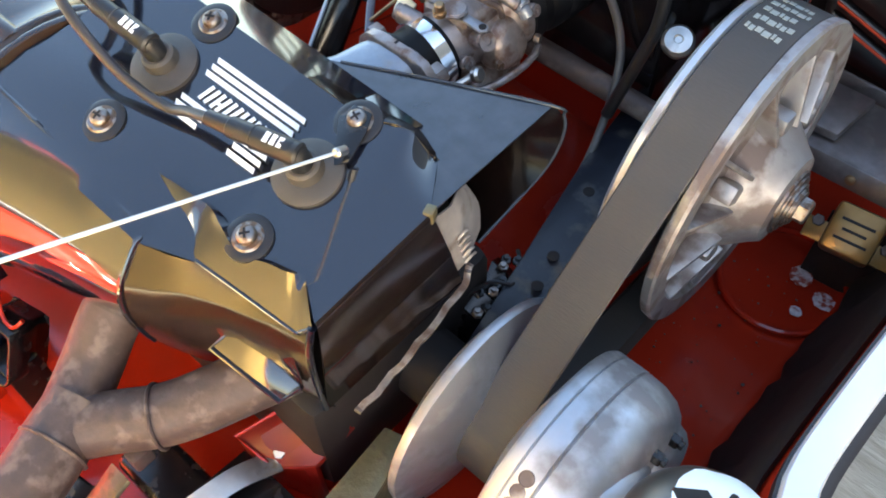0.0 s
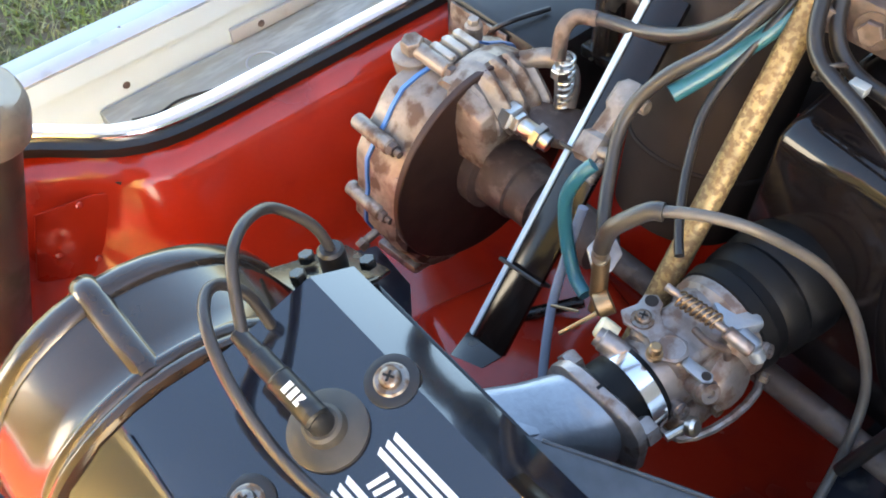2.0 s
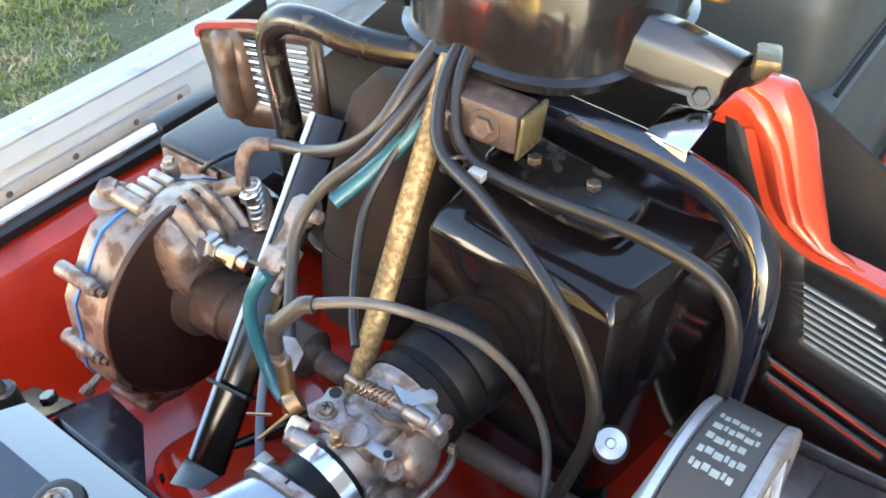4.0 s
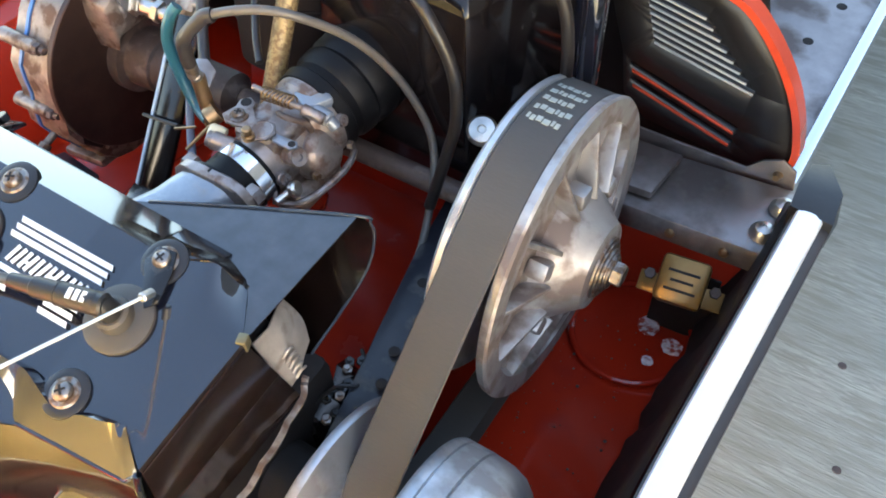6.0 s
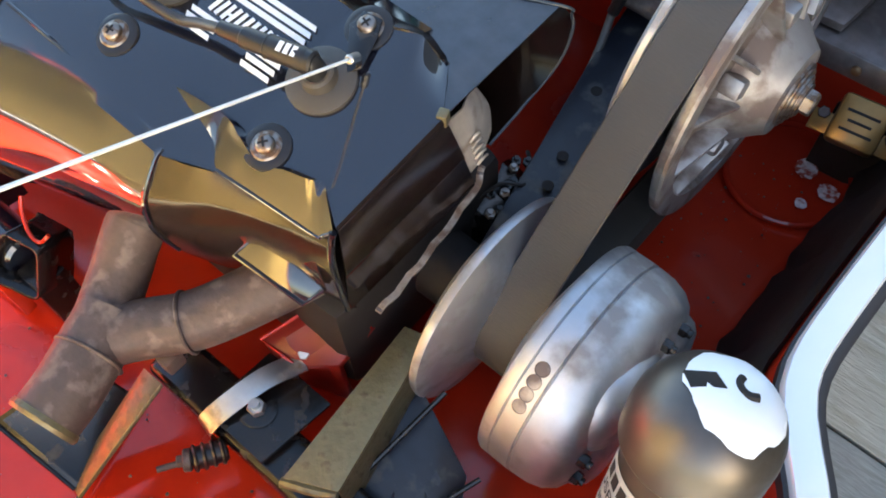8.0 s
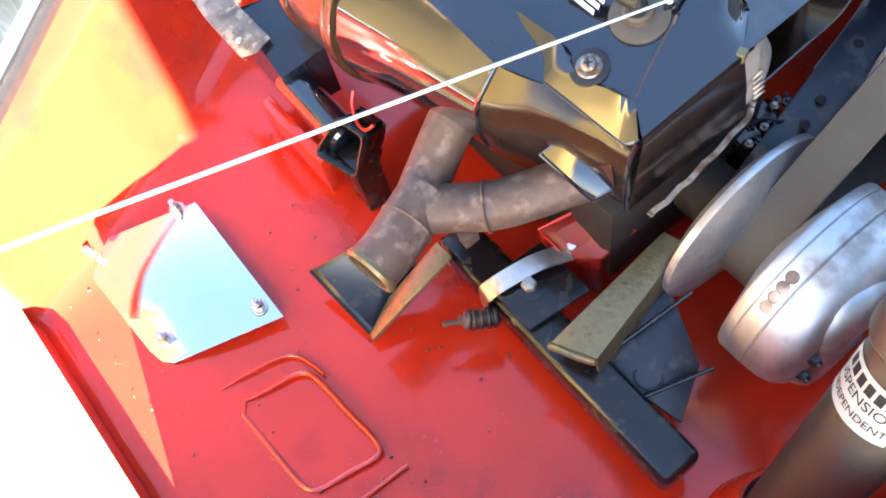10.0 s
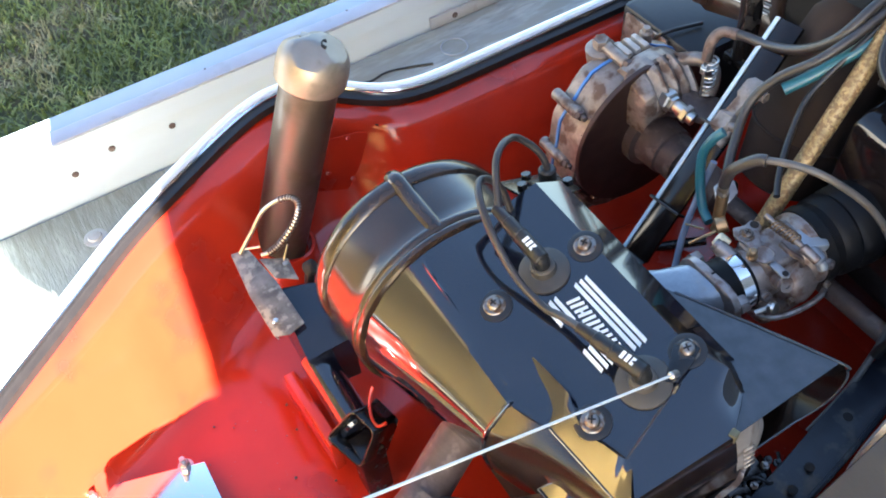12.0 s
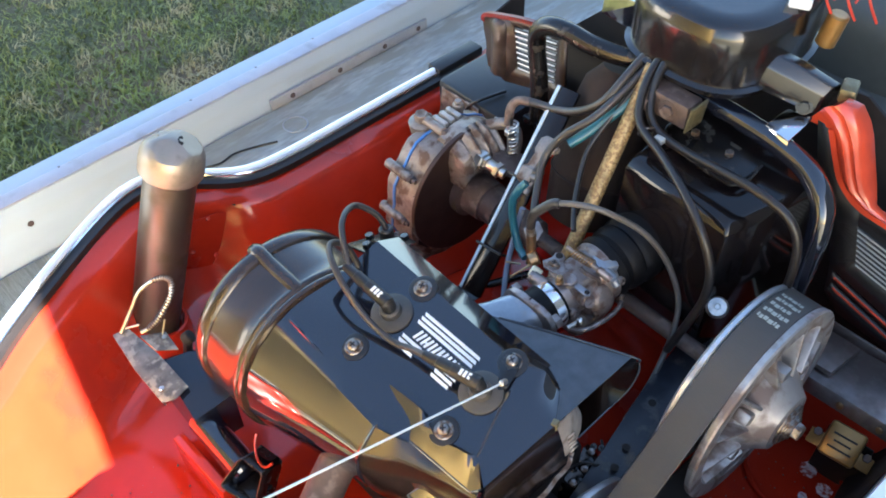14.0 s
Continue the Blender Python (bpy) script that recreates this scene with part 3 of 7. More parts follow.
# grit and dried specks on the floor of the pan
verts, faces = [], []
grng = random.Random(21)
for i in range(420):
    x, y = -0.36 + 0.52 * grng.random(), -0.47 + 0.36 * grng.random()
    if grng.random() < 0.3:
        x, y = 0.13 + 0.12 * grng.random(), 0.16 + 0.3 * grng.random()
    z, r, k = floor_z(y) + 0.0026, 0.0005 + 0.0016 * grng.random() ** 3, len(verts)
    verts += [(x + r * (0.7 + 0.5 * grng.random()) * math.cos(j * 1.05), y + r * (0.7 + 0.5 * grng.random()) * math.sin(j * 1.05), z) for j in range(6)] + [(x, y, z + r * 0.7)]
    faces += [(k + j, k + (j + 1) % 6, k + 6) for j in range(6)]
me = bpy.data.meshes.new("grit")
me.from_pydata(verts, [], faces)
me.materials.append(RUSTY)
tagged(new("grit", me), "scattered brown grit specks on the red floor", "grit", kind="stuff")

# ---- the engine ----
ENG = thing("engine", "fan-cooled twin engine under glossy black sheet-metal cowling", "engine", (-0.12, 0.05, 0.25))


def top_z(x, y):
    return 0.492 + 0.25 * y - 0.036 * x


UP = Vector((0.036, -0.25, 1)).normalized()


def T(x, y, d=0.0):
    return Vector((x, y, top_z(x, y))) + UP * d


# cowling over the cylinders: flat top, rear bevel, creased front that grows out of the round fan housing
FC = Vector((0, 0.004, 0.402))
SEAM, CONE = -0.222, -0.057
END_FRONT = [(-0.045, 0.483), (-0.052, 0.474), (-0.059, 0.465), (-0.066, 0.456), (-0.0705, 0.436), (-0.070, 0.415), (-0.064, 0.385), (-0.052, 0.352)]


def cowl_section(x):
    """The outline across the engine at x, from the rear foot over the top to the front foot."""
    s = min(1.0, max(0.0, (x - SEAM) / (CONE - SEAM)))
    out = [Vector((x, 0.13, 0.36)), Vector((x, 0.134, top_z(x, 0.1) - 0.04)), Vector((x, 0.131, top_z(x, 0.1) - 0.016)), Vector((x, 0.100, top_z(x, 0.1)))]
    yf = -0.045
    for k in range(1, 7):
        y = 0.100 + (yf - 0.100) * k / 7
        rise = max(0.0, FC.z + math.sqrt(0.109 ** 2 - (y - FC.y) ** 2) - top_z(x, y))
        out.append(Vector((x, y, top_z(x, y) + rise * (1 - s))))
    for k, (y, z) in enumerate(END_FRONT):
        a = radians(118 + 17 * k)
        c = Vector((x, FC.y + 0.109 * math.cos(a), FC.z + 0.109 * math.sin(a)))
        out.append(c.lerp(Vector((x, y, z + (top_z(x, yf) - top_z(CONE, yf)) * (1 if k == 0 else 0))), s))
    return out


b = loft([cowl_section(SEAM + (CONE - SEAM) * k / 8) for k in range(9)])
part("cowling", b, BLACK_GLOSS, ENG, "glossy black creased cowling", angle=0.5)


def plateau_section(x):
    """The flat top behind the front flange, down to the cylinders."""
    f = along([(-0.057, -0.045), (-0.0195, -0.0297), (-0.0190, 0.0025), (0.03, 0.006)], x)
    drop = 0.003 if x > -0.0193 else 0.0
    return [Vector((x, 0.13, 0.36)), Vector((x, 0.134, top_z(x, 0.1) - 0.04)), Vector((x, 0.131, top_z(x, 0.1) - 0.016)), Vector((x, 0.100, top_z(x, 0.1) - drop)), T(x, f, -drop) - Vector((0, 0, 0.004 * min(1.0, max(0.0, (x + 0.057) / 0.0375)) if f < 0 else 0.0)), Vector((x, f + 0.008, top_z(x, f) - 0.03)), Vector((x, f + 0.012, 0.36))]


part("cowling", loft([plateau_section(x) for x in (CONE, -0.038, -0.0195, -0.0190, 0.0, 0.014, 0.0215)]), BLACK_GLOSS, ENG, "glossy black creased cowling", angle=0.5)


def skin(columns, step=4, thick=0.0012):
    """A smooth sheet through columns of points."""
    lines = [smooth_path([Vector(p) for p in c], step) for c in columns]
    sb = bmesh.new()
    g = [[sb.verts.new(p) for p in line] for line in lines]
    for c0, c1 in zip(g, g[1:]):
        for k in range(len(c0) - 1):
            sb.faces.new((c0[k], c1[k], c1[k + 1], c0[k + 1]))
    bmesh.ops.remove_doubles(sb, verts=sb.verts, dist=0.00001)
    bmesh.ops.recalc_face_normals(sb, faces=sb.faces)
    if thick:
        bmesh.ops.solidify(sb, geom=sb.faces[:], thickness=thick)
    return sb


# front below the creased edge: rounded sheet that sweeps back under the flange
FRONT = [(-0.057, END_FRONT),
         (-0.038, [(-0.038, 0.4805), (-0.044, 0.4740), (-0.050, 0.4665), (-0.056, 0.458), (-0.061, 0.437), (-0.061, 0.415), (-0.056, 0.385), (-0.045, 0.352)]),
         (-0.019, [(-0.0297, 0.4806), (-0.035, 0.4745), (-0.040, 0.468), (-0.045, 0.460), (-0.049, 0.438), (-0.047, 0.415), (-0.043, 0.385), (-0.034, 0.352)]),
         (0.005, [(-0.020, 0.470), (-0.026, 0.467), (-0.031, 0.463), (-0.034, 0.457), (-0.035, 0.437), (-0.033, 0.415), (-0.030, 0.385), (-0.024, 0.352)]),
         (0.035, [(-0.014, 0.466), (-0.0195, 0.463), (-0.022, 0.459), (-0.024, 0.453), (-0.026, 0.435), (-0.027, 0.413), (-0.026, 0.385), (-0.012, 0.36)]),
         (0.0625, [(-0.012, 0.464), (-0.0165, 0.461), (-0.018, 0.457), (-0.019, 0.450), (-0.0195, 0.433), (-0.0195, 0.411), (-0.019, 0.385), (-0.010, 0.36)])]
part("front_skirt", skin([[(x, y, z) for y, z in prof] for x, prof in FRONT], 3), SKIRT_GLOSS, ENG, "rounded glossy black front sheet", angle=0.7)
# rounded joint where the cone meets the end piece
part("joint_bead", tube([T(-0.057, -0.041, -0.0012), (-0.0575, -0.047, 0.4808), (-0.0578, -0.0665, 0.4565), (-0.0580, -0.0715, 0.436), (-0.058, -0.0705, 0.415), (-0.058, -0.064, 0.385)], 0.0023, 10, 4), BLACK_GLOSS, ENG)
# crease line pressed along the cone
part("pressed_line", tube([T(-0.214, -0.030, 0.014), T(-0.14, -0.032, 0.0055), T(-0.07, -0.036, 0.0005)], 0.0016, 8, 4), BLACK_GLOSS, ENG)
# front flange: a bevelled sheet that runs up into a point on one end and curls round the corner on the other
J_, Bm = T(-0.0195, -0.0297, -0.0036), Vector((0.0545, -0.0195, 0.4700))
stations = [  # back foot, crest, lower edge
    (T(-0.0890, -0.0062, 0.0004), T(-0.0890, -0.0064, 0.0008), T(-0.0890, -0.0066, 0.0004)),
    (T(-0.0700, -0.0030, 0.0004), T(-0.0695, -0.0040, 0.0033), T(-0.0690, -0.0092, 0.0004)),
    (T(-0.0480, -0.0005, 0.0004), T(-0.0475, -0.0022, 0.0060), T(-0.0460, -0.0128, 0.0005)),
    (T(-0.0300, 0.0012, 0.0004), T(-0.0300, -0.0015, 0.0075), T(-0.0290, -0.0190, 0.0005)),
    (T(-0.0150, -0.0025, 0.0004), T(-0.0160, -0.0060, 0.0055), J_),
    (T(0.0040, -0.0085, 0.0004), T(0.0030, -0.0112, 0.0016), J_.lerp(Bm, 0.30)),
    (T(0.0205, -0.0020, 0.0004), T(0.0195, -0.0050, 0.0026), J_.lerp(Bm, 0.62)),
    (T(0.0345, 0.0015, 0.0004), T(0.0335, -0.0015, 0.0028), J_.lerp(Bm, 0.90)),
    (T(0.0385, 0.0025, 0.0004), T(0.0375, 0.0002, 0.0022), Bm + Vector((0.001, 0.0002, 0.0008))),
    (T(0.0410, 0.0030, 0.0004), T(0.0405, 0.0012, 0.0015), Bm + Vector((0.0050, 0.0010, 0.0025))),
    (T(0.0435, 0.0035, 0.0004), T(0.0435, 0.0020, 0.0006), Bm + Vector((0.0085, 0.0030, 0.0055))),
    (T(0.0460, 0.0036, 0.0006), T(0.0475, 0.0020, 0.0004), Vector((0.0672, -0.0140, 0.4800)))]
rows_ = [[], [], [], [], [], []]
for foot, crest, low in stations:
    for row, p_ in zip(rows_, (foot, crest, crest.lerp(low, 0.3) + UP * 0.02 * (crest - low).length, crest.lerp(low, 0.65) + UP * 0.02 * (crest - low).length, low, low + Vector((0, 0.0022, -0.0022)))):
        row.append(p_)
part("front_flange", skin(rows_, 3), BLACK_GLOSS, ENG, "pointed black flange along the front edge", angle=0.8)
part("flange_hem", tube([J_, J_.lerp(Bm, 0.5), Bm, Bm + Vector((0.0060, 0.0015, 0.0030)), (0.0672, -0.0140, 0.4795)], 0.0013, 8, 4), BLACK_GLOSS, ENG)
# right side skirt with its pale cast lip
lip = smooth_path([(0.0790, -0.004, 0.366), (0.0800, 0.020, 0.371), (0.0800, 0.045, 0.377), (0.0790, 0.075, 0.384), (0.0765, 0.108, 0.392), (0.0700, 0.122, 0.398)], 5)
part("cast_lip", sweep([p_ + Vector((0.0008 * math.sin(5.1 * k), 0, 0.0008 * math.cos(3.7 * k))) for k, p_ in enumerate(lip)], [(-0.0024, -0.0010), (0.0026, -0.0013), (0.0028, 0.0010), (-0.0022, 0.0013)], (0, 0, 1)), DIRTY_ALU, ENG, "bare cast aluminium lip")
tabm = [Vector((-0.007, -0.048, 0.413)), Vector((0.047, -0.040, 0.394)), Vector((0.056, -0.026, 0.407)), Vector((0.000, -0.030, 0.425))]
part("tab", slab(tabm, (0, 0.003, -0.004), 0.001), BLACK_GLOSS, ENG)
part("tab_lip", tube([tabm[3], tabm[0], tabm[1], tabm[2]], 0.0018, 6, 1), BLACK_GLOSS, ENG)
part("tab_back", slab([tabm[3] + Vector((0, 0, 0.0005)), tabm[2] + Vector((0, 0, 0.0005)), tabm[2] + Vector((-0.006, 0.004, 0.030)), tabm[3] + Vector((0.004, 0.004, 0.026))], (0, 0.002, 0), 0.0006), BLACK_GLOSS, ENG)
# air outlet duct at the rear corner
A, B, C = Vector((-0.076, 0.130, 0.499)), Vector((0.0690, 0.2070, 0.4905)), Vector((0.0755, 0.0795, 0.5040))
RN_ = (B - A).cross(C - A).normalized()


def on_roof(x, y):
    return Vector((x, y, A.z - ((x - A.x) * RN_.x + (y - A.y) * RN_.y) / RN_.z))


# the top sheet bends down towards its right edge and its rear corner
HL = on_roof(0.0490, 0.1150)
R0 = T(0.0690, -0.0125, -0.001)
rows_ = []
for k in range(13):
    f = k / 12
    o_ = R0.lerp(C, f / 0.75) if f <= 0.75 else C.lerp(HL, (f - 0.75) / 0.25)
    i_ = T(-0.0192, -0.002 + 0.1022 * f, 0.0)
    fall, row = o_.z - top_z(o_.x, o_.y), []
    for g_ in (0, 0.25, 0.45, 0.58, 0.68, 0.76, 0.84, 0.91, 0.96, 1.0):
        p_ = i_.lerp(o_, g_)
        w_ = min(1.0, max(0.0, (f - 0.6) / 0.35))
        q_ = max(0.0, (g_ - 0.35 - 0.35 * w_) / (0.65 - 0.35 * w_))
        p_.y += (along([(-0.0192, -0.002), (0.003, -0.0080), (0.020, -0.0018), (0.034, 0.0016), (0.045, 0.0038), (0.069, -0.0125)], p_.x) - p_.y) * max(0.0, 1 - 3 * f) ** 2
        row.append(Vector((p_.x, p_.y, top_z(p_.x, p_.y) + fall * ((1 - w_) * q_ ** 2 + w_ * (3 * q_ ** 2 - 2 * q_ ** 3)))))
    rows_.append(row)
part("top_sheet", skin(rows_, 2, 0), BLACK_GLOSS, ENG, "glossy black top sheet", angle=1.2)
crest_row = rows_[-1]
skirt = []
for k in range(9):
    t0, b0_ = R0.lerp(C, k / 8), Vector((0.0655, -0.0175, 0.372)).lerp(Vector((0.0745, 0.110, 0.390)), k / 8)
    skirt.append([t0, t0 + Vector((0.0016, 0, -0.0022)), t0.lerp(b0_, 0.12) + Vector((0.0022, 0, 0)), t0.lerp(b0_, 0.52) + Vector((0.0026, 0, 0)), t0.lerp(b0_, 0.56) + Vector((0.0016, 0, 0)), b0_])
part("side_skirt", skin(skirt, 2), BROWN_GLOSS, ENG, "glossy brown-black side skirt", angle=0.9)
part("corner_edge", tube([(0.0672, -0.0140, 0.4795), (0.0665, -0.0165, 0.470), (0.0645, -0.0185, 0.45), (0.0640, -0.0190, 0.42), (0.0645, -0.0180, 0.375)], 0.0026, 10), BLACK_GLOSS, ENG)
front_ = [A, on_roof(-0.045, 0.131), on_roof(-0.012, 0.1305), on_roof(0.014, 0.1285), on_roof(0.033, 0.1230), HL, C]
roof_rows = [[p_.lerp(q_, g_) for p_, q_ in zip(front_, [A.lerp(B, f) for f in (0, 0.2, 0.42, 0.6, 0.76, 0.89, 1.0)])] for g_ in (0, 0.5, 1.0)]
part("duct_roof", skin(roof_rows, 3), DUSTY_GLOSS, ENG, "flat dusty duct roof", angle=1.0)
crest_ = [T(-0.050, 0.1003, 0.0006), T(-0.025, 0.1004, 0.0006), T(0.0, 0.1006, 0.0006), crest_row[4] + UP * 0.0006, crest_row[6] + UP * 0.0006, crest_row[8] + UP * 0.0006, HL + UP * 0.0006]
foot_ = [on_roof(-0.050, 0.1325), on_roof(-0.025, 0.1320), on_roof(0.0, 0.1310), on_roof(0.020, 0.1280), on_roof(0.033, 0.1238), on_roof(0.041, 0.1196), HL + UP * 0.0005]
part("rear_bevel", skin([crest_, [p_.lerp(q_, 0.25) + UP * 0.0014 for p_, q_ in zip(crest_, foot_)], [p_.lerp(q_, 0.7) - UP * 0.0002 for p_, q_ in zip(crest_, foot_)], foot_], 3), BROWN_GLOSS, ENG, "smooth bevel behind the top", angle=1.0)
lipc = [B + Vector((0.000, 0.001, 0.000)), B + Vector((0.007, 0.004, -0.008)), B + Vector((0.010, 0.002, -0.022)), B + Vector((0.008, -0.008, -0.046)), B + Vector((0.0, -0.030, -0.072)), B + Vector((-0.004, -0.07, -0.088))]
back = [A + Vector((0, 0.000, -0.001)), A + Vector((0, 0.003, -0.03)), A + Vector((0, 0.002, -0.06)), A + Vector((0.01, -0.002, -0.09)), A + Vector((0.02, -0.01, -0.11)), A + Vector((0.03, -0.03, -0.115))]
b = bmesh.new()
g = [[b.verts.new(back[i].lerp(lipc[i], k / 6)) for i in range(6)] for k in range(7)]
for k in range(6):
    for i in range(5):
        b.faces.new((g[k][i], g[k + 1][i], g[k + 1][i + 1], g[k][i + 1]))
bmesh.ops.solidify(b, geom=b.faces[:], thickness=0.002)
part("duct_wall", b, BROWN_GLOSS, ENG, "dark inside of the duct", angle=1.0)
part("duct_edge", tube([A.lerp(B, 0.1), A.lerp(B, 0.5) + Vector((0, 0.001, 0.0005)), B] + lipc[1:], 0.0013, 8, 4), DUSTY_GLOSS, ENG)
part("duct_tab", box((0.0705, 0.077, 0.4955), (0.0775, 0.085, 0.5060), 0.0012, Matrix.Rotation(radians(20), 4, "Z")), GOLD_WELD, ENG, "small brassy corner tab")
# cast cylinder flank seen through the duct
LA, LB, LD, LE = Vector((0.0685, 0.0900, 0.4815)), Vector((0.0580, 0.1240, 0.4700)), Vector((0.0735, 0.1010, 0.4095)), Vector((0.0720, 0.1260, 0.4240))
cyl = part("cylinder_flank", skin([[LA, LA.lerp(LD, 0.5) + Vector((0.002, 0, 0)), LD], [LA.lerp(LB, 0.5) + Vector((0.004, 0, 0.002)), LA.lerp(LB, 0.5).lerp(LD.lerp(LE, 0.5), 0.5) + Vector((0.006, 0, 0)), LD.lerp(LE, 0.5) + Vector((0.003, 0, 0))], [LB, LB.lerp(LE, 0.5) + Vector((0.003, 0.003, 0)), LE], [LB + Vector((-0.012, 0.016, -0.012)), LB.lerp(LE, 0.5) + Vector((-0.004, 0.016, -0.004)), LE + Vector((-0.006, 0.012, -0.004))]], 4), CAST_PALE, ENG, "pale cast cylinder flank", angle=1.0)
for i in range(5):
    c_ = LA.lerp(LD, 0.42 + 0.11 * i).lerp(LB.lerp(LE, 0.42 + 0.11 * i), 0.52) + Vector((0.0068, 0, 0))
    part("cooling_fin", tube([c_ + Vector((0.000, -0.0048, -0.003)), c_ + Vector((0.0016, -0.0015, 0.0022)), c_ + Vector((0.0016, 0.0026, 0.0018)), c_ + Vector((0.000, 0.0052, -0.002))], 0.0011, 6, 3), CAST_PALE, cyl)
part("cylinder_head", box((-0.01, 0.088, 0.375), (0.060, 0.120, 0.470), 0.010), BLACK_DULL, ENG, "dark cast cylinder")
part("crankcase", both(box((-0.26, -0.03, 0.23), (0.062, 0.16, 0.365), 0.012), rod((0.05, 0.079, 0.302), (0.118, 0.079, 0.302), 0.03, 24, 0.002)), BLACK_DULL, ENG, "dark greasy crankcase")
cast = part("mount_casting", loft([[Vector((0.060 + a_, y_, 0.24)), Vector((0.088 + a_, y_, 0.24)), Vector((0.086 + a_, y_, z_ - 0.012)), Vector((0.076 + a_, y_, z_)), Vector((0.062 + a_, y_, z_ + 0.004))] for y_, z_, a_ in ((0.118, 0.300, 0.0), (0.124, 0.322, 0.001), (0.142, 0.330, 0.0), (0.152, 0.318, -0.004), (0.170, 0.326, -0.010), (0.184, 0.312, -0.014), (0.190, 0.290, -0.016))]), BLACK_SATIN, ENG, "greasy black engine mount casting", angle=0.7)
crng = random.Random(5)
for i in range(9):
    y_ = 0.124 + 0.0075 * i
    o = Vector((0.066 + 0.016 * crng.random() - 0.010 * i / 9, y_, 0.327 + 0.006 * crng.random()))
    part("casting_bolt", both(hexnut(o, (0.3, -0.2 + 0.4 * crng.random(), 1), 0.0045, 0.004), rod(o, o + Vector((0.001, 0, 0.007)), 0.0022, 8)), STEEL_WORN if i % 3 == 0 else BLACK_SATIN, cast)
part("ground_wire", tube([(0.060, 0.128, 0.335), (0.070, 0.148, 0.343), (0.082, 0.160, 0.338), (0.072, 0.182, 0.330), (0.058, 0.196, 0.322)], 0.0018, 6, 5), RUBBER, ENG, "thin black earth wire")
part("intake_wall", slab([(-0.215, 0.134, 0.36), (-0.05, 0.134, 0.36), (-0.05, 0.138, 0.48), (-0.215, 0.138, 0.49)], (0, 0.004, 0), 0.001), BLACK_SATIN, ENG)
part("end_plate", slab([(-0.290, 0.100, 0.468), (-0.225, 0.098, 0.498), (-0.212, 0.140, 0.498), (-0.225, 0.160, 0.478), (-0.275, 0.158, 0.462)], (0, 0, -0.004), 0.001), BLACK_SATIN, ENG, "black bolted end plate")
for x_, y_, z_ in ((-0.255, 0.108, 0.484), (-0.232, 0.148, 0.486), (-0.272, 0.125, 0.474)):
    part("plate_bolt", hexnut((x_, y_, z_), (-0.3, 0, 1), 0.006, 0.006), BLACK_SATIN, ENG)

# fan housing: a round drum with a rolled rim and a double seam
SEG = 48


def fan_ring(x, r):
    return [Vector((x, FC.y + r * math.cos(k * math.tau / SEG), FC.z + r * math.sin(k * math.tau / SEG))) for k in range(SEG)]


part("fan_housing", loft([fan_ring(x, r) for x, r in ((-0.318, 0.090), (-0.320, 0.112), (-0.317, 0.1155), (-0.311, 0.1170), (-0.303, 0.1170), (-0.299, 0.1155), (-0.297, 0.1125), (-0.28, 0.1128), (-0.255, 0.1130), (-0.242, 0.1130), (-0.2405, 0.1136), (-0.237, 0.1148), (-0.2335, 0.1136), (-0.2325, 0.1126),
                                                          (-0.2315, 0.1136), (-0.228, 0.1146), (-0.2245, 0.1134), (-0.2235, 0.110), (-0.2225, 0.100), (-0.20, 0.08))]), FAN_BLACK, ENG, "round glossy black fan housing", angle=0.8)
a0 = radians(94)
rib = [Vector((x, FC.y + r * math.cos(a0), FC.z + r * math.sin(a0))) for x, r in ((-0.322, 0.112), (-0.312, 0.1165), (-0.29, 0.1145), (-0.25, 0.1135), (-0.236, 0.112))]
part("housing_rib", sweep(smooth_path([q_ - Vector((0, 0, 0.0035)) for q_ in rib], 3), circle(0.0095, 12, 0.75)), FAN_BLACK, ENG)

# cover bolts
for i, (x, y) in enumerate(((0.0, 0.0), (0.0, 0.096), (-0.137, -0.003), (-0.135, 0.093))):
    o = T(x, y, (0.0008, 0.0, 0.006, 0.0)[i])
    bolt = part("cover_bolt", lathe(o, UP, [(0.003, 0.0062), (0.0040, 0.0066), (0.0060, 0.0064), (0.0074, 0.0053), (0.0082, 0.0032), (0.0084, 0.0)], 24), STEEL_WORN, ENG, "worn zinc cover bolt with washer")
    part("washer", lathe(o, UP, [(0.0, 0.0104), (0.0022, 0.0104), (0.0032, 0.0092), (0.0034, 0.0)], 24), STEEL_WORN, bolt, "brown stained washer")
    part("rubber_ring", lathe(o, UP, [(-0.004, 0.0165), (0.0010, 0.0160), (0.0018, 0.0140), (0.0020, 0.0112)], 28), RUBBER, bolt, "black rubber ring")
    for j in range(2):
        bb = box((-0.0034, -0.0007, 0.0076), (0.0034, 0.0007, 0.0087), 0)
        bmesh.ops.transform(bb, matrix=Matrix.Translation(o) @ UP.to_track_quat("Z", "Y").to_matrix().to_4x4() @ Matrix.Rotation(radians(40 + 90 * j + 23 * i), 4, "Z"), verts=bb.verts)
        part("cross_slot", bb, BLACK_DULL, bolt)


# printed maker's stripes: plain bars
def flat(pts, d=0.0008, h=0.0004):
    return slab([T(x, y, d) for x, y in pts], UP * h, 0)


def bar(x0, y0, x1, y1, w, slant=0.0, ends=0.35):
    """A flat bar on the cover from one point to another, w wide, with slanting ends."""
    u = Vector((x1 - x0, y1 - y0)).normalized()
    n = Vector((-u.y, u.x)) * w / 2
    s = u * slant
    return flat([(x0 - n.x + s.x, y0 - n.y + s.y), (x1 - n.x + s.x, y1 - n.y + s.y), (x1 + n.x, y1 + n.y), (x0 + n.x, y0 + n.y)])


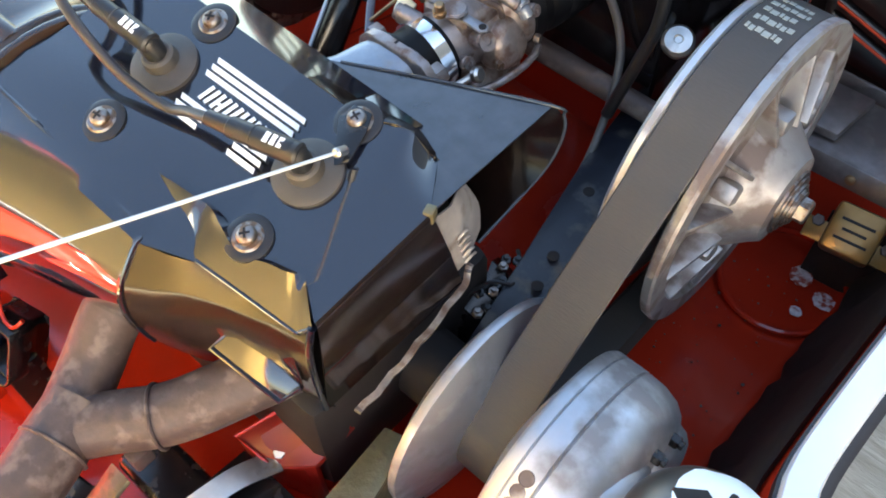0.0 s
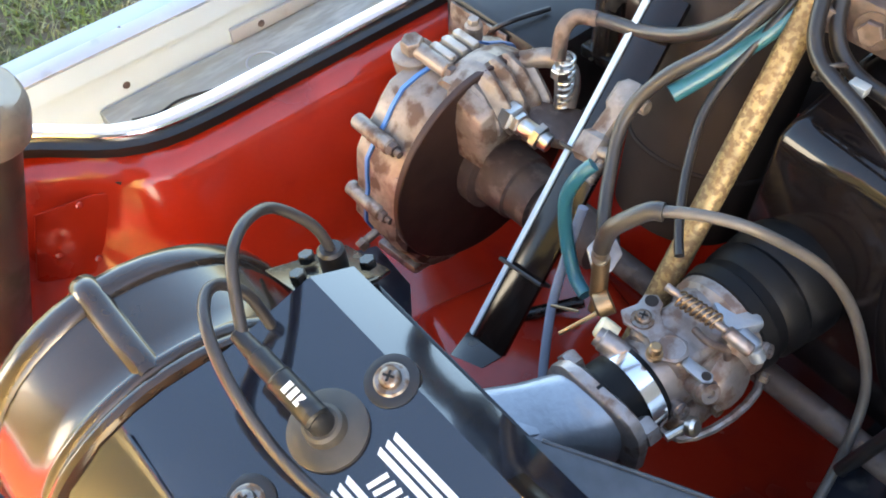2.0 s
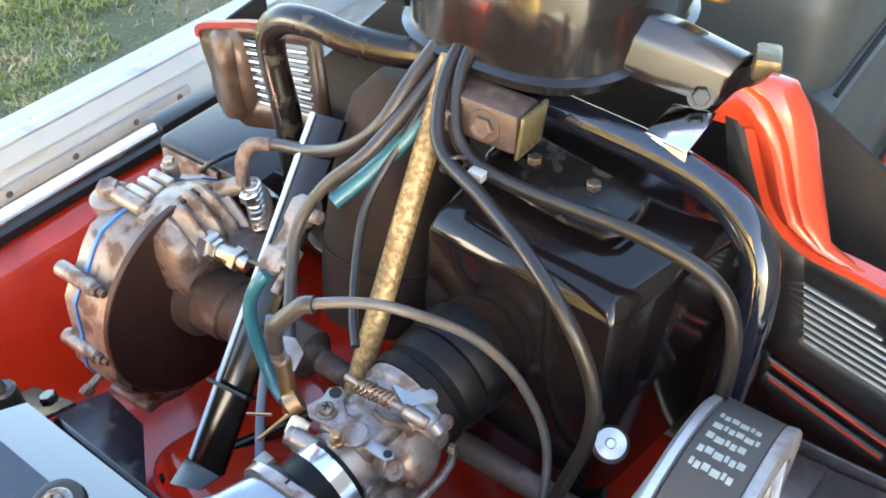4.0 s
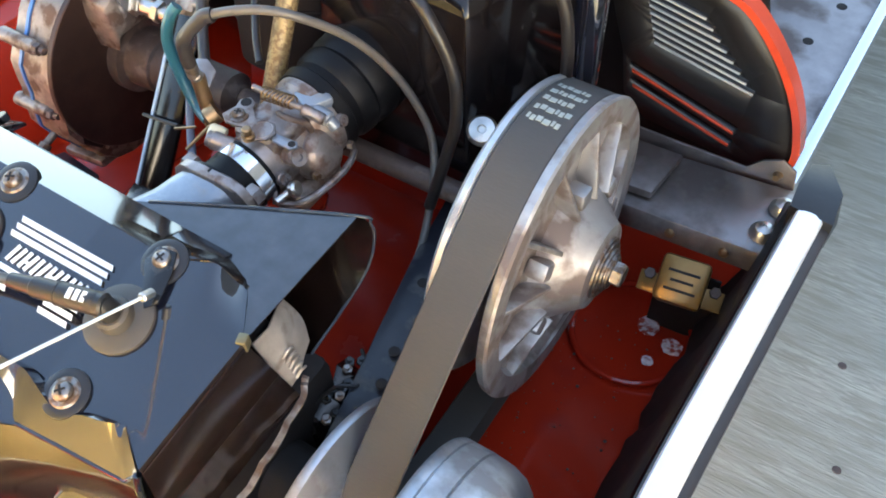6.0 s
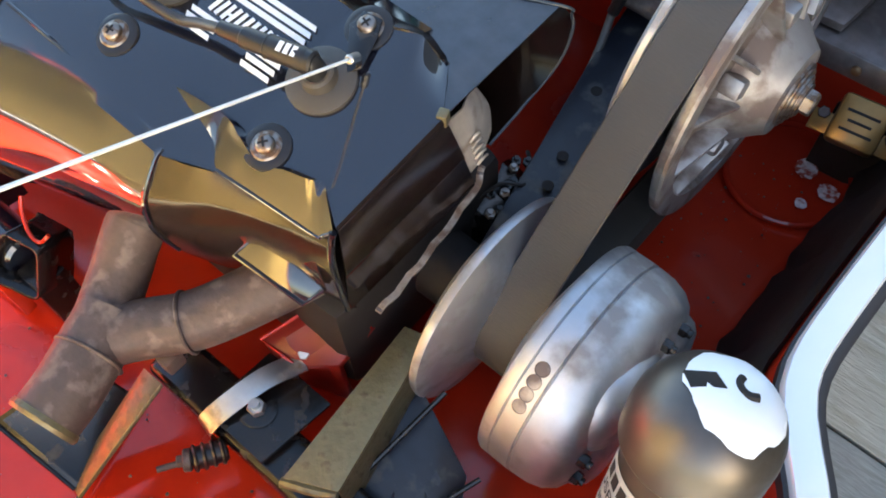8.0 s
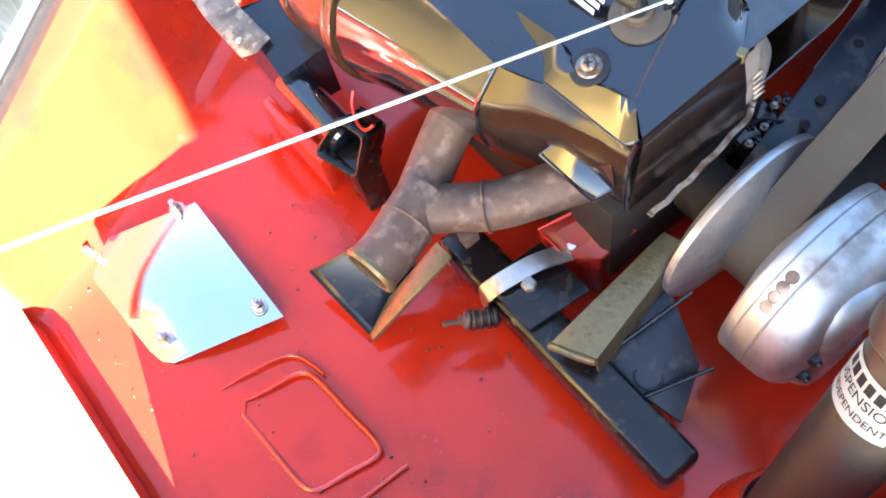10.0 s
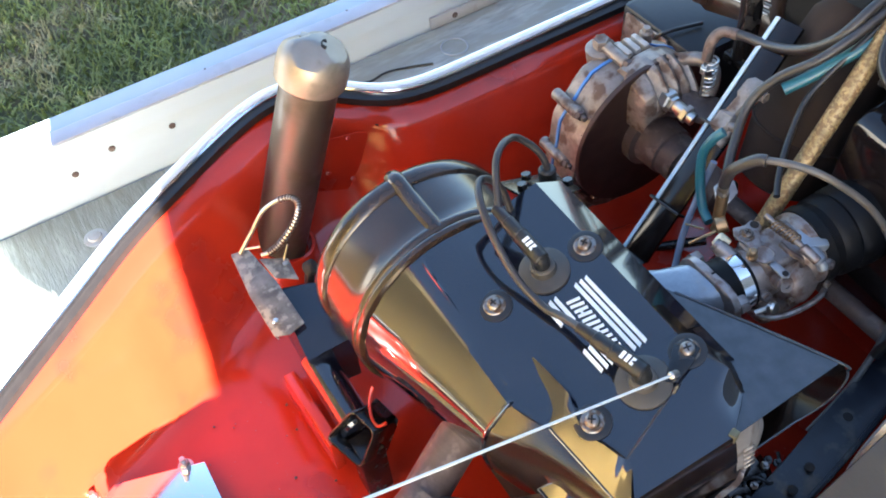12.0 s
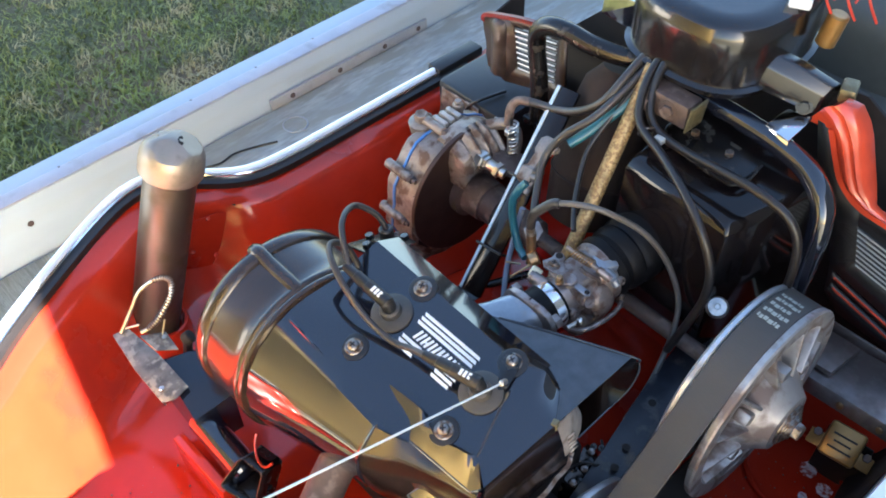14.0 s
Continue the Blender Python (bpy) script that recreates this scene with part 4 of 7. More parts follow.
for y in (0.0745, 0.0690, 0.0635):
    part("decal_stripe", bar(-0.111, y, -0.029, y + 0.0015, 0.0036, 0.002), WHITE, ENG, "white printed stripe")
for i, y in enumerate((0.0420, 0.0365, 0.0310)):
    part("decal_stripe", bar(-0.112, y, -0.083 if i == 0 else -0.086, y + 0.0005, 0.0036, 0.002), WHITE, ENG, "white printed stripe")
    part("decal_stripe", bar(-0.052 if i == 0 else -0.056, y + 0.0008, -0.031, y + 0.0014, 0.0036, 0.002), WHITE, ENG, "white printed stripe")
for i in range(6):
    x = -0.0995 + 0.0113 * i
    for dx, sl in ((0.0, 0.0028), (0.0052, 0.0036)):
        part("decal_mark", bar(x + dx, 0.0470, x + dx + sl, 0.0590, 0.0030), WHITE, ENG, "white printed block")
    if i % 2:
        part("decal_mark", bar(x + 0.0020, 0.0520, x + 0.0062, 0.0520, 0.0022), WHITE, ENG, "white printed block")

# ---- spark plug leads ----
def plug_lead(x, y, way, wire, name_bar):
    o = T(x, y)
    ob = thing("spark_plug_lead", "black spark plug cap and lead on a dusty rubber grommet", "spark plug lead", o, "spark plug leads")
    part("grommet", lathe(o, UP, [(0, 0.0235), (0.003, 0.0235), (0.0045, 0.021), (0.006, 0.0125), (0.013, 0.0115), (0.0145, 0.0095)], 36), GROMMET, ob, "dusty brown rubber grommet")
    e = o + UP * 0.026
    way = Vector(way).normalized()
    cap = part("plug_cap", both(tube([o + UP * 0.010, o + UP * 0.018, e + way * 0.002, e + way * 0.010], 0.0078, 16, 5), rod(e - way * 0.004, e + way * 0.030, 0.0078, 20, 0.0015), rod(e + way * 0.028, e + way * 0.048, 0.0070, 20, 0.001), hoop(e + way * 0.029, way, 0.0074, 0.0008, 20, 6)), BLACK_PLASTIC, ob, "black elbow plug cap")
    n = way.cross(UP).normalized()
    for i in range(3):
        c = e + way * (0.008 + 0.005 * i) + UP * 0.0074
        part("cap_mark", slab([c - n * 0.0035 - way * 0.0016, c + n * 0.0035 - way * 0.0016, c + n * 0.0035 + way * 0.0016, c - n * 0.0035 + way * 0.0016], UP * 0.0006, 0), WHITE, cap, "white printed block")
    part("lead_boot", rod(e + way * 0.044, e + way * 0.066, 0.0062, 16, 0.001, 0.005), RUBBER, ob)
    part("lead", tube([e + way * 0.06] + [Vector(p) for p in wire], 0.0036, 12, 8), RUBBER_GREY, ob, "brown-black ignition lead")
    return ob


plug_lead(-0.139, 0.051, (-0.9, -0.05, 0.12), [(-0.222, 0.055, 0.562), (-0.236, 0.066, 0.569), (-0.250, 0.084, 0.566), (-0.258, 0.104, 0.554), (-0.248, 0.121, 0.535), (-0.239, 0.126, 0.516), (-0.236, 0.127, 0.495)], True)
plug_lead(-0.001, 0.052, (-0.93, -0.22, -0.02), [(-0.085, 0.030, 0.519), (-0.106, 0.025, 0.514), (-0.14, 0.020, 0.524), (-0.175, 0.020, 0.545), (-0.205, 0.027, 0.558), (-0.226, 0.039, 0.558), (-0.230, 0.051, 0.553), (-0.222, 0.061, 0.540), (-0.214, 0.066, 0.512)], True)
part("boot", rod((-0.239, 0.126, 0.516), (-0.236, 0.127, 0.476), 0.009, 16, 0.002), RUBBER, ENG)

# ---- hood cable ----
E0, CD = Vector((0.014, 0.069, 0.523)), Vector((0.122, -0.833, 0.54)).normalized()
cable = thing("hood_cable", "thin white hood cable with crimped metal end", "cable", E0)
part("cord", tube([E0 + CD * s for s in (0.004, 0.2, 0.5, 1.07)], 0.00105, 8, 2), CORD, cable)
part("crimp", rod(E0 - CD * 0.004, E0 + CD * 0.007, 0.0032, 10, 0.001), STEEL, cable, "bright crimped ferrule")
part("bracket", slab([T(-0.008, 0.102, 0.0035), T(0.006, 0.104, 0.0035), T(0.012, 0.092, 0.0035), T(0.017, 0.072, 0.0035), T(0.011, 0.064, 0.0035), T(0.004, 0.072, 0.0035), T(-0.010, 0.090, 0.0035)], UP * 0.0016, 0.0004), BLACK_SATIN, cable, "black steel cable tab")

# ---- exhaust manifold ----
EX = thing("exhaust_manifold", "rusty brown cast exhaust Y-pipe", "exhaust manifold", (-0.06, -0.13, 0.34))
part("branch_pipe", tube([(0.024, 0.0, 0.372), (0.010, -0.030, 0.368), (-0.022, -0.085, 0.352), (-0.052, -0.120, 0.348), (-0.068, -0.142, 0.348)], 0.0225, 24, 6), RUSTY, EX)
part("branch_pipe", tube([(-0.112, -0.03, 0.385), (-0.108, -0.065, 0.374), (-0.094, -0.105, 0.354), (-0.074, -0.142, 0.348)], 0.0225, 24, 6), RUSTY, EX)
part("collector", tube([(-0.078, -0.125, 0.350), (-0.068, -0.155, 0.348), (-0.058, -0.185, 0.346), (-0.054, -0.208, 0.344)], 0.0255, 28, 6), RUSTY, EX)
part("weld_seam", hoop((-0.0285, -0.0945, 0.3505), (-0.6, -0.78, -0.12), 0.0232, 0.0016, 28, 6), RUSTY, EX)
part("weld_seam", hoop((-0.066, -0.158, 0.348), (0.3, -0.95, 0), 0.026, 0.0014, 28, 6), RUSTY, EX)
part("outlet_lip", lathe((-0.0545, -0.206, 0.344), (0.17, -0.98, -0.05), [(0, 0.0265), (0.004, 0.0275), (0.007, 0.0262), (0.007, 0.0225), (-0.02, 0.0225), (-0.02, 0.0)], 28), GOLD_WELD, EX, "brassy ring at the outlet")
part("lug", box((-0.035, -0.128, 0.318), (-0.022, -0.112, 0.335), 0.002), RUSTY, EX)
part("bore", lathe((-0.0545, -0.206, 0.344), (0.17, -0.98, -0.05), [(0.0035, 0.0224), (0.004, 0.0224), (0.0041, 0.0)], 28), BLACK_DULL, EX, "dark open bore")

# ---- front frame ----
FR_ = thing("front_frame", "black painted steel cross member with welded brackets", "frame", (0.05, -0.11, 0.22))
part("cross_tube", box((-0.075, -0.133, 0.226), (0.24, -0.090, 0.266), 0.007, None, 3), BLACK_SATIN, FR_)
part("mount_plate", slab([(-0.005, -0.128, 0.270), (0.060, -0.128, 0.270), (0.068, -0.06, 0.270), (0.0, -0.06, 0.270)], (0, 0, 0.005), 0.001), BLACK_SATIN, FR_)
part("angle_bracket", both(slab([(0.090, -0.127, 0.298), (0.128, -0.108, 0.298), (0.104, 0.020, 0.312), (0.083, 0.014, 0.312)], (0, 0, 0.005), 0.001),
                           slab([(0.128, -0.108, 0.300), (0.104, 0.020, 0.314), (0.108, 0.022, 0.25), (0.132, -0.106, 0.235)], (-0.004, 0, 0), 0.001)), GOLD_WELD, FR_, "tan corroded steel angle bracket")
part("weld_bead", tube([(0.090, -0.129, 0.298), (0.102, -0.124, 0.300), (0.114, -0.118, 0.298), (0.128, -0.110, 0.299)], 0.004, 8, 4), GOLD_WELD, FR_)
part("gusset", slab([(0.112, -0.004, 0.270), (0.120, -0.100, 0.248), (0.206, -0.078, 0.236), (0.18, -0.03, 0.245)], (0, 0, 0.004), 0.001), NAVY_DIRTY, FR_, "dusty blue-black gusset plate")
part("gusset_ring", hoop((0.158, -0.072, 0.249), (0, 0.1, 1), 0.013, 0.0012, 24, 6), NAVY_DIRTY, FR_)
part("stud", rod((0.118, -0.108, 0.256), (0.135, 0.000, 0.292), 0.0022, 8), BLACK_SATIN, FR_)
part("stud", rod((0.162, -0.11, 0.25), (0.192, -0.028, 0.262), 0.0022, 8), BLACK_SATIN, FR_)
strap = part("strap", sweep(smooth_path([(0.004, -0.136, 0.215), (0.004, -0.137, 0.262), (0.006, -0.132, 0.277), (0.012, -0.110, 0.286), (0.020, -0.08, 0.290), (0.030, -0.05, 0.284)], 5), [(-0.0008, -0.009), (0.0008, -0.009), (0.0008, 0.009), (-0.0008, 0.009)], (-1, 0.2, 0.1)), STEEL, FR_, "bright steel strap over the tube")
bolt = part("mount_bolt", both(hexnut((0.028, -0.100, 0.278), (0, 0, 1), 0.0075, 0.007), rod((0.028, -0.100, 0.28), (0.028, -0.100, 0.291), 0.004, 12)), STEEL, FR_)
part("washer", lathe((0.028, -0.100, 0.275), (0, 0, 1), [(0, 0.0155), (0.002, 0.0155), (0.003, 0.013)], 24), BLACK_SATIN, bolt)
part("strap_nut", hexnut((0.027, -0.045, 0.284), (0.2, -0.3, 1), 0.005, 0.006), STEEL, FR_)
b0, b1 = Vector((0.024, -0.136, 0.254)), Vector((0.011, -0.160, 0.260))
part("rubber_bumper", both(rod(b0, b1, 0.009, 20, 0.002), *[hoop(b0.lerp(b1, f), b1 - b0, 0.0092, 0.0018, 20, 6) for f in (0.15, 0.4, 0.65, 0.9)]), RUBBER, FR_, "ribbed rubber bumper")
part("bumper_nut", both(rod(b1, b1 + Vector((-0.004, -0.005, 0.001)), 0.009, 18, 0.001), rod(b1, (-0.002, -0.183, 0.264), 0.0026, 10), hexnut(b1 + Vector((-0.004, -0.005, 0.001)), (-0.6, -0.78, 0.15), 0.005, 0.005)), RUSTY, FR_)

RB = thing("red_mount_box", "red painted box bracket beside the engine foot", "bracket", (0.06, 0.0, 0.2))
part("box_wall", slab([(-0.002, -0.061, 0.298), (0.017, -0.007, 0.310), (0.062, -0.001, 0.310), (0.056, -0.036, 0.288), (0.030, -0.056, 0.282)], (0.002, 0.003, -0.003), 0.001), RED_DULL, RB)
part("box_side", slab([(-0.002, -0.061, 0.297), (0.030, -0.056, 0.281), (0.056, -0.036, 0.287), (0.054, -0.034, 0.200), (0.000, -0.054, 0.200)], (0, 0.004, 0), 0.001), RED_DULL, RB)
part("box_rim", tube([(0.030, -0.056, 0.283), (-0.002, -0.061, 0.299), (0.017, -0.007, 0.311), (0.062, -0.001, 0.311)], 0.0018, 8, 1), RED, RB)

VB = thing("v_bracket", "dark folded sheet bracket with bare edges on the pan floor", "bracket", (-0.09, -0.2, 0.21))
L_, B_, R_ = Vector((-0.146, -0.245, 0.244)), Vector((-0.060, -0.238, 0.222)), Vector((-0.052, -0.135, 0.276))
part("left_leaf", slab([L_, B_, Vector((-0.085, -0.155, 0.215)), Vector((-0.118, -0.165, 0.268))], (0.0, 0.002, -0.002), 0.0006), BLACK_SATIN, VB)
part("right_leaf", slab([B_, B_ + Vector((0.008, -0.002, 0.002)), R_ + Vector((0.006, 0, 0.002)), R_ + Vector((-0.016, 0.0, 0)), Vector((-0.075, -0.20, 0.23))], (0.002, 0, -0.003), 0.0006), GOLD_WELD, VB, "bare tan bracket edge")
part("front_edge", tube([L_, L_.lerp(B_, 0.5), B_], 0.0016, 6, 2), BLACK_SATIN, VB)

# ---- polished plate at the nose ----
MP = thing("patch_plate", "polished aluminium patch plate bolted to the pan floor", "plate", (-0.23, -0.36, 0.215))
part("sheet", slab([(-0.353, -0.429, 0.228), (-0.311, -0.292, 0.226), (-0.134, -0.294, 0.222), (-0.168, -0.408, 0.224), (-0.178, -0.417, 0.224), (-0.196, -0.421, 0.224)], (0, 0, 0.002), 0.0005), ALU_SHEET, MP)
for x, y in ((-0.196, -0.402), (-0.158, -0.307), (-0.318, -0.312), (-0.335, -0.412)):
    part("nut", both(lathe((x, y, 0.226), (0, 0, 1), [(0, 0.009), (0.0018, 0.009), (0.002, 0)], 18), hexnut((x, y, 0.228), (0, 0, 1), 0.0062, 0.006), rod((x, y, 0.228), (x, y, 0.245), 0.0032, 10), hoop((x, y, 0.2365), (0, 0, 1), 0.004, 0.0012, 12, 6)), STEEL, MP, "zinc nut on a stud")

# ---- clutches and belt ----
PC, SC = Vector((0, 0.079, 0.302)), Vector((0, 0.331, 0.384))
XA = Vector((1, 0, 0))
P1 = thing("primary_clutch", "cast aluminium drive clutch, stained", "clutch", (0.16, PC.y, PC.z - 0.09))
part("fixed_sheave", lathe((0, PC.y, PC.z), XA, [(0.098, 0.03), (0.104, 0.075), (0.112, 0.0935), (0.1165, 0.0945), (0.119, 0.0935), (0.136, 0.032), (0.136, 0.0)], 64), ALU_SMOOTH, P1, "smooth bare sheave face")
part("shaft", rod((0.13, PC.y, PC.z), (0.19, PC.y, PC.z), 0.026, 28), ALU_DULL, P1)
cover = part("movable_sheave", lathe((0, PC.y, PC.z), XA, [(0.160, 0.030), (0.178, 0.0925), (0.181, 0.0945), (0.188, 0.0945), (0.189, 0.0930), (0.190, 0.0945), (0.206, 0.0945), (0.2072, 0.0925), (0.2085, 0.0942), (0.222, 0.0930), (0.233, 0.0895), (0.241, 0.083), (0.246, 0.074), (0.248, 0.060), (0.249, 0.03), (0.250, 0.0)], 64), ALU_SMOOTH, P1, "dull polished clutch cover")
for k in range(3):
    a = radians(114 + 120 * k)
    c = Vector((0.234, PC.y + 0.041 * math.cos(a), PC.z + 0.041 * math.sin(a)))
    tower = part("cover_lobe", lathe(c, XA, [(-0.03, 0.046), (0.006, 0.0440), (0.015, 0.041), (0.0205, 0.035), (0.0232, 0.026), (0.024, 0)], 36), ALU_SMOOTH, P1)
    for s_ in (-1, 1):
        a2 = a + radians(60 + 14 * s_)
        o = Vector((0.244, PC.y + 0.068 * math.cos(a2), PC.z + 0.068 * math.sin(a2)))
        part("lobe_bolt", both(hexnut(o, XA, 0.0055, 0.009), rod(o, o + XA * 0.012, 0.0033, 12)), BLACK_SATIN, tower, "dark hex bolt")
part("hub_cap", lathe((0, PC.y, PC.z), XA, [(0.23, 0.03), (0.250, 0.028), (0.256, 0.020), (0.257, 0)], 32), ALU_SMOOTH, P1)
for k in range(4):
    a = radians(121 + 6.4 * k)
    n = Vector((0, math.cos(a), math.sin(a)))
    part("balance_hole", lathe(Vector((0.198, PC.y, PC.z)) + n * 0.0938, n, [(0, 0.0056), (0.0010, 0.0056), (0.0011, 0.0051), (0.0007, 0.0049), (0.0007, 0)], 16), ALU, cover, "dull balance drilling")

P2 = thing("secondary_clutch", "cast aluminium driven clutch with ribbed face", "clutch", (0.15, SC.y, SC.z - 0.13))
part("inner_sheave", lathe((0, SC.y, SC.z), XA, [(0.100, 0.045), (0.113, 0.10), (0.118, 0.128), (0.121, 0.1315), (0.1255, 0.1315), (0.1275, 0.129), (0.148, 0.045), (0.148, 0.0)], 72), ALU_SMOOTH, P2, "bright rear sheave")
b = lathe((0, SC.y, SC.z), XA, [(0.148, 0.045), (0.166, 0.127), (0.168, 0.1315), (0.1745, 0.1325), (0.1765, 0.131), (0.1765, 0.112), (0.168, 0.108), (0.166, 0.072), (0.172, 0.060)], 72)
part("outer_sheave", b, ALU, P2, "cast front sheave with rim")
part("hub_cone", lathe((0, SC.y, SC.z), XA, [(0.155, 0.066), (0.170, 0.064), (0.185, 0.054), (0.199, 0.042), (0.206, 0.037), (0.2075, 0.030), (0.2075, 0.0)], 56), ALU, P2, "cast conical hub")
for k in range(12):
    a = radians(30 * k + 10)
    n, s = Vector((0, math.cos(a), math.sin(a))), Vector((0, -math.sin(a), math.cos(a)))
    o = Vector((0, SC.y, SC.z))
    part("rib", slab([o + XA * 0.166 + n * 0.052 - s * 0.002, o + XA * 0.188 + n * 0.056 - s * 0.002, o + XA * 0.1755 + n * 0.112 - s * 0.002, o + XA * 0.167 + n * 0.114 - s * 0.002], s * 0.004, 0.0012), ALU, P2)
for k in range(6):
    a = radians(60 * k + 25)
    n, s = Vector((0, math.cos(a), math.sin(a))), Vector((0, -math.sin(a), math.cos(a)))
    o = Vector((0.178, SC.y, SC.z)) + n * 0.064
    part("boss", box(o - Vector((0.010, 0.008, 0.008)), o + Vector((0.008, 0.008, 0.008)), 0.003, Matrix.Rotation(a, 4, "X")), ALU, P2)
part("washer", lathe((0, SC.y, SC.z), XA, [(0.2075, 0.027), (0.2095, 0.027), (0.2100, 0.0235), (0.2115, 0.0235), (0.2120, 0.0190), (0.2138, 0.0190), (0.2142, 0.0160), (0.2155, 0.0160)], 36), STEEL_WORN, P2)
part("hub_bolt", both(lathe((0, SC.y, SC.z), XA, [(0.2150, 0.0140), (0.2170, 0.0140), (0.2175, 0.0115)], 28), hexnut((0.2170, SC.y, SC.z), XA, 0.0105, 0.009)), STEEL_WORN, P2, "zinc hub bolt")

# the belt: outside tangent loop round both clutches
def belt_loop(r1, r2, n=48):
    d = Vector((SC.y - PC.y, SC.z - PC.z))
    L, base = d.length, math.atan2(d.y, d.x)
    th = math.acos((r1 - r2) / L)
    pts = []
    a0, a1 = base + th, base + math.tau - th
    for i in range(n // 2 + 1):
        a = a0 + (a1 - a0) * i / (n // 2)
        pts.append(Vector((0, PC.y + r1 * math.cos(a), PC.z + r1 * math.sin(a))))
    b0, b1 = base - th, base + th
    p_end, q_start = pts[-1], Vector((0, SC.y + r2 * math.cos(b0), SC.z + r2 * math.sin(b0)))
    pts += [p_end.lerp(q_start, k / 10) for k in range(1, 10)]
    for i in range(n + 1):
        a = b0 + (b1 - b0) * i / n
        pts.append(Vector((0, SC.y + r2 * math.cos(a), SC.z + r2 * math.sin(a))))
    pts += [pts[-1].lerp(pts[0], k / 12) for k in range(1, 12)]
    return pts


BX0, BX1 = 0.1280, 0.1675
BELTOB = thing("drive_belt", "grey-brown rubber drive belt with a worn printed mark", "belt", (0.145, 0.2, 0.3))
outer, inner = belt_loop(0.042, 0.1305), belt_loop(0.028, 0.1175)
b = bmesh.new()
rings = [[b.verts.new((BX0, o.y, o.z)), b.verts.new((BX0 + 0.001, o.y + (o.y - i.y) * 0.06, o.z + (o.z - i.z) * 0.06)), b.verts.new((BX1 - 0.001, o.y + (o.y - i.y) * 0.06, o.z + (o.z - i.z) * 0.06)), b.verts.new((BX1, o.y, o.z)), b.verts.new((BX1 - 0.005, i.y, i.z)), b.verts.new((BX0 + 0.005, i.y, i.z))] for o, i in zip(outer, inner)]
for r0, r1 in zip(rings, rings[1:] + rings[:1]):
    for k in range(6):
        b.faces.new((r0[k], r0[(k + 1) % 6], r1[(k + 1) % 6], r1[k]))
part("band", b, BELT, BELTOB, angle=0.5)
for row in range(5):
    x = BX0 + 0.005
    for k in range(7):
        w_ = 0.0022 + 0.0011 * ((k * 5 + row * 3) % 4)
        a0 = radians(66 + 5.6 * row + 0.5 * ((k + row) % 2))
        a1 = a0 + radians(2.3)
        if x + w_ < BX1 - 0.005:
            q = [Vector((xx, SC.y + 0.1314 * math.cos(a), SC.z + 0.1314 * math.sin(a))) for xx, a in ((x, a0), (x + w_, a0), (x + w_, a1), (x, a1))]
            part("print_bar", slab(q, Vector((0, math.cos(a0), math.sin(a0))) * 0.0005, 0), BELT_PRINT, BELTOB, "pale worn printing")
        x += w_ + 0.0011

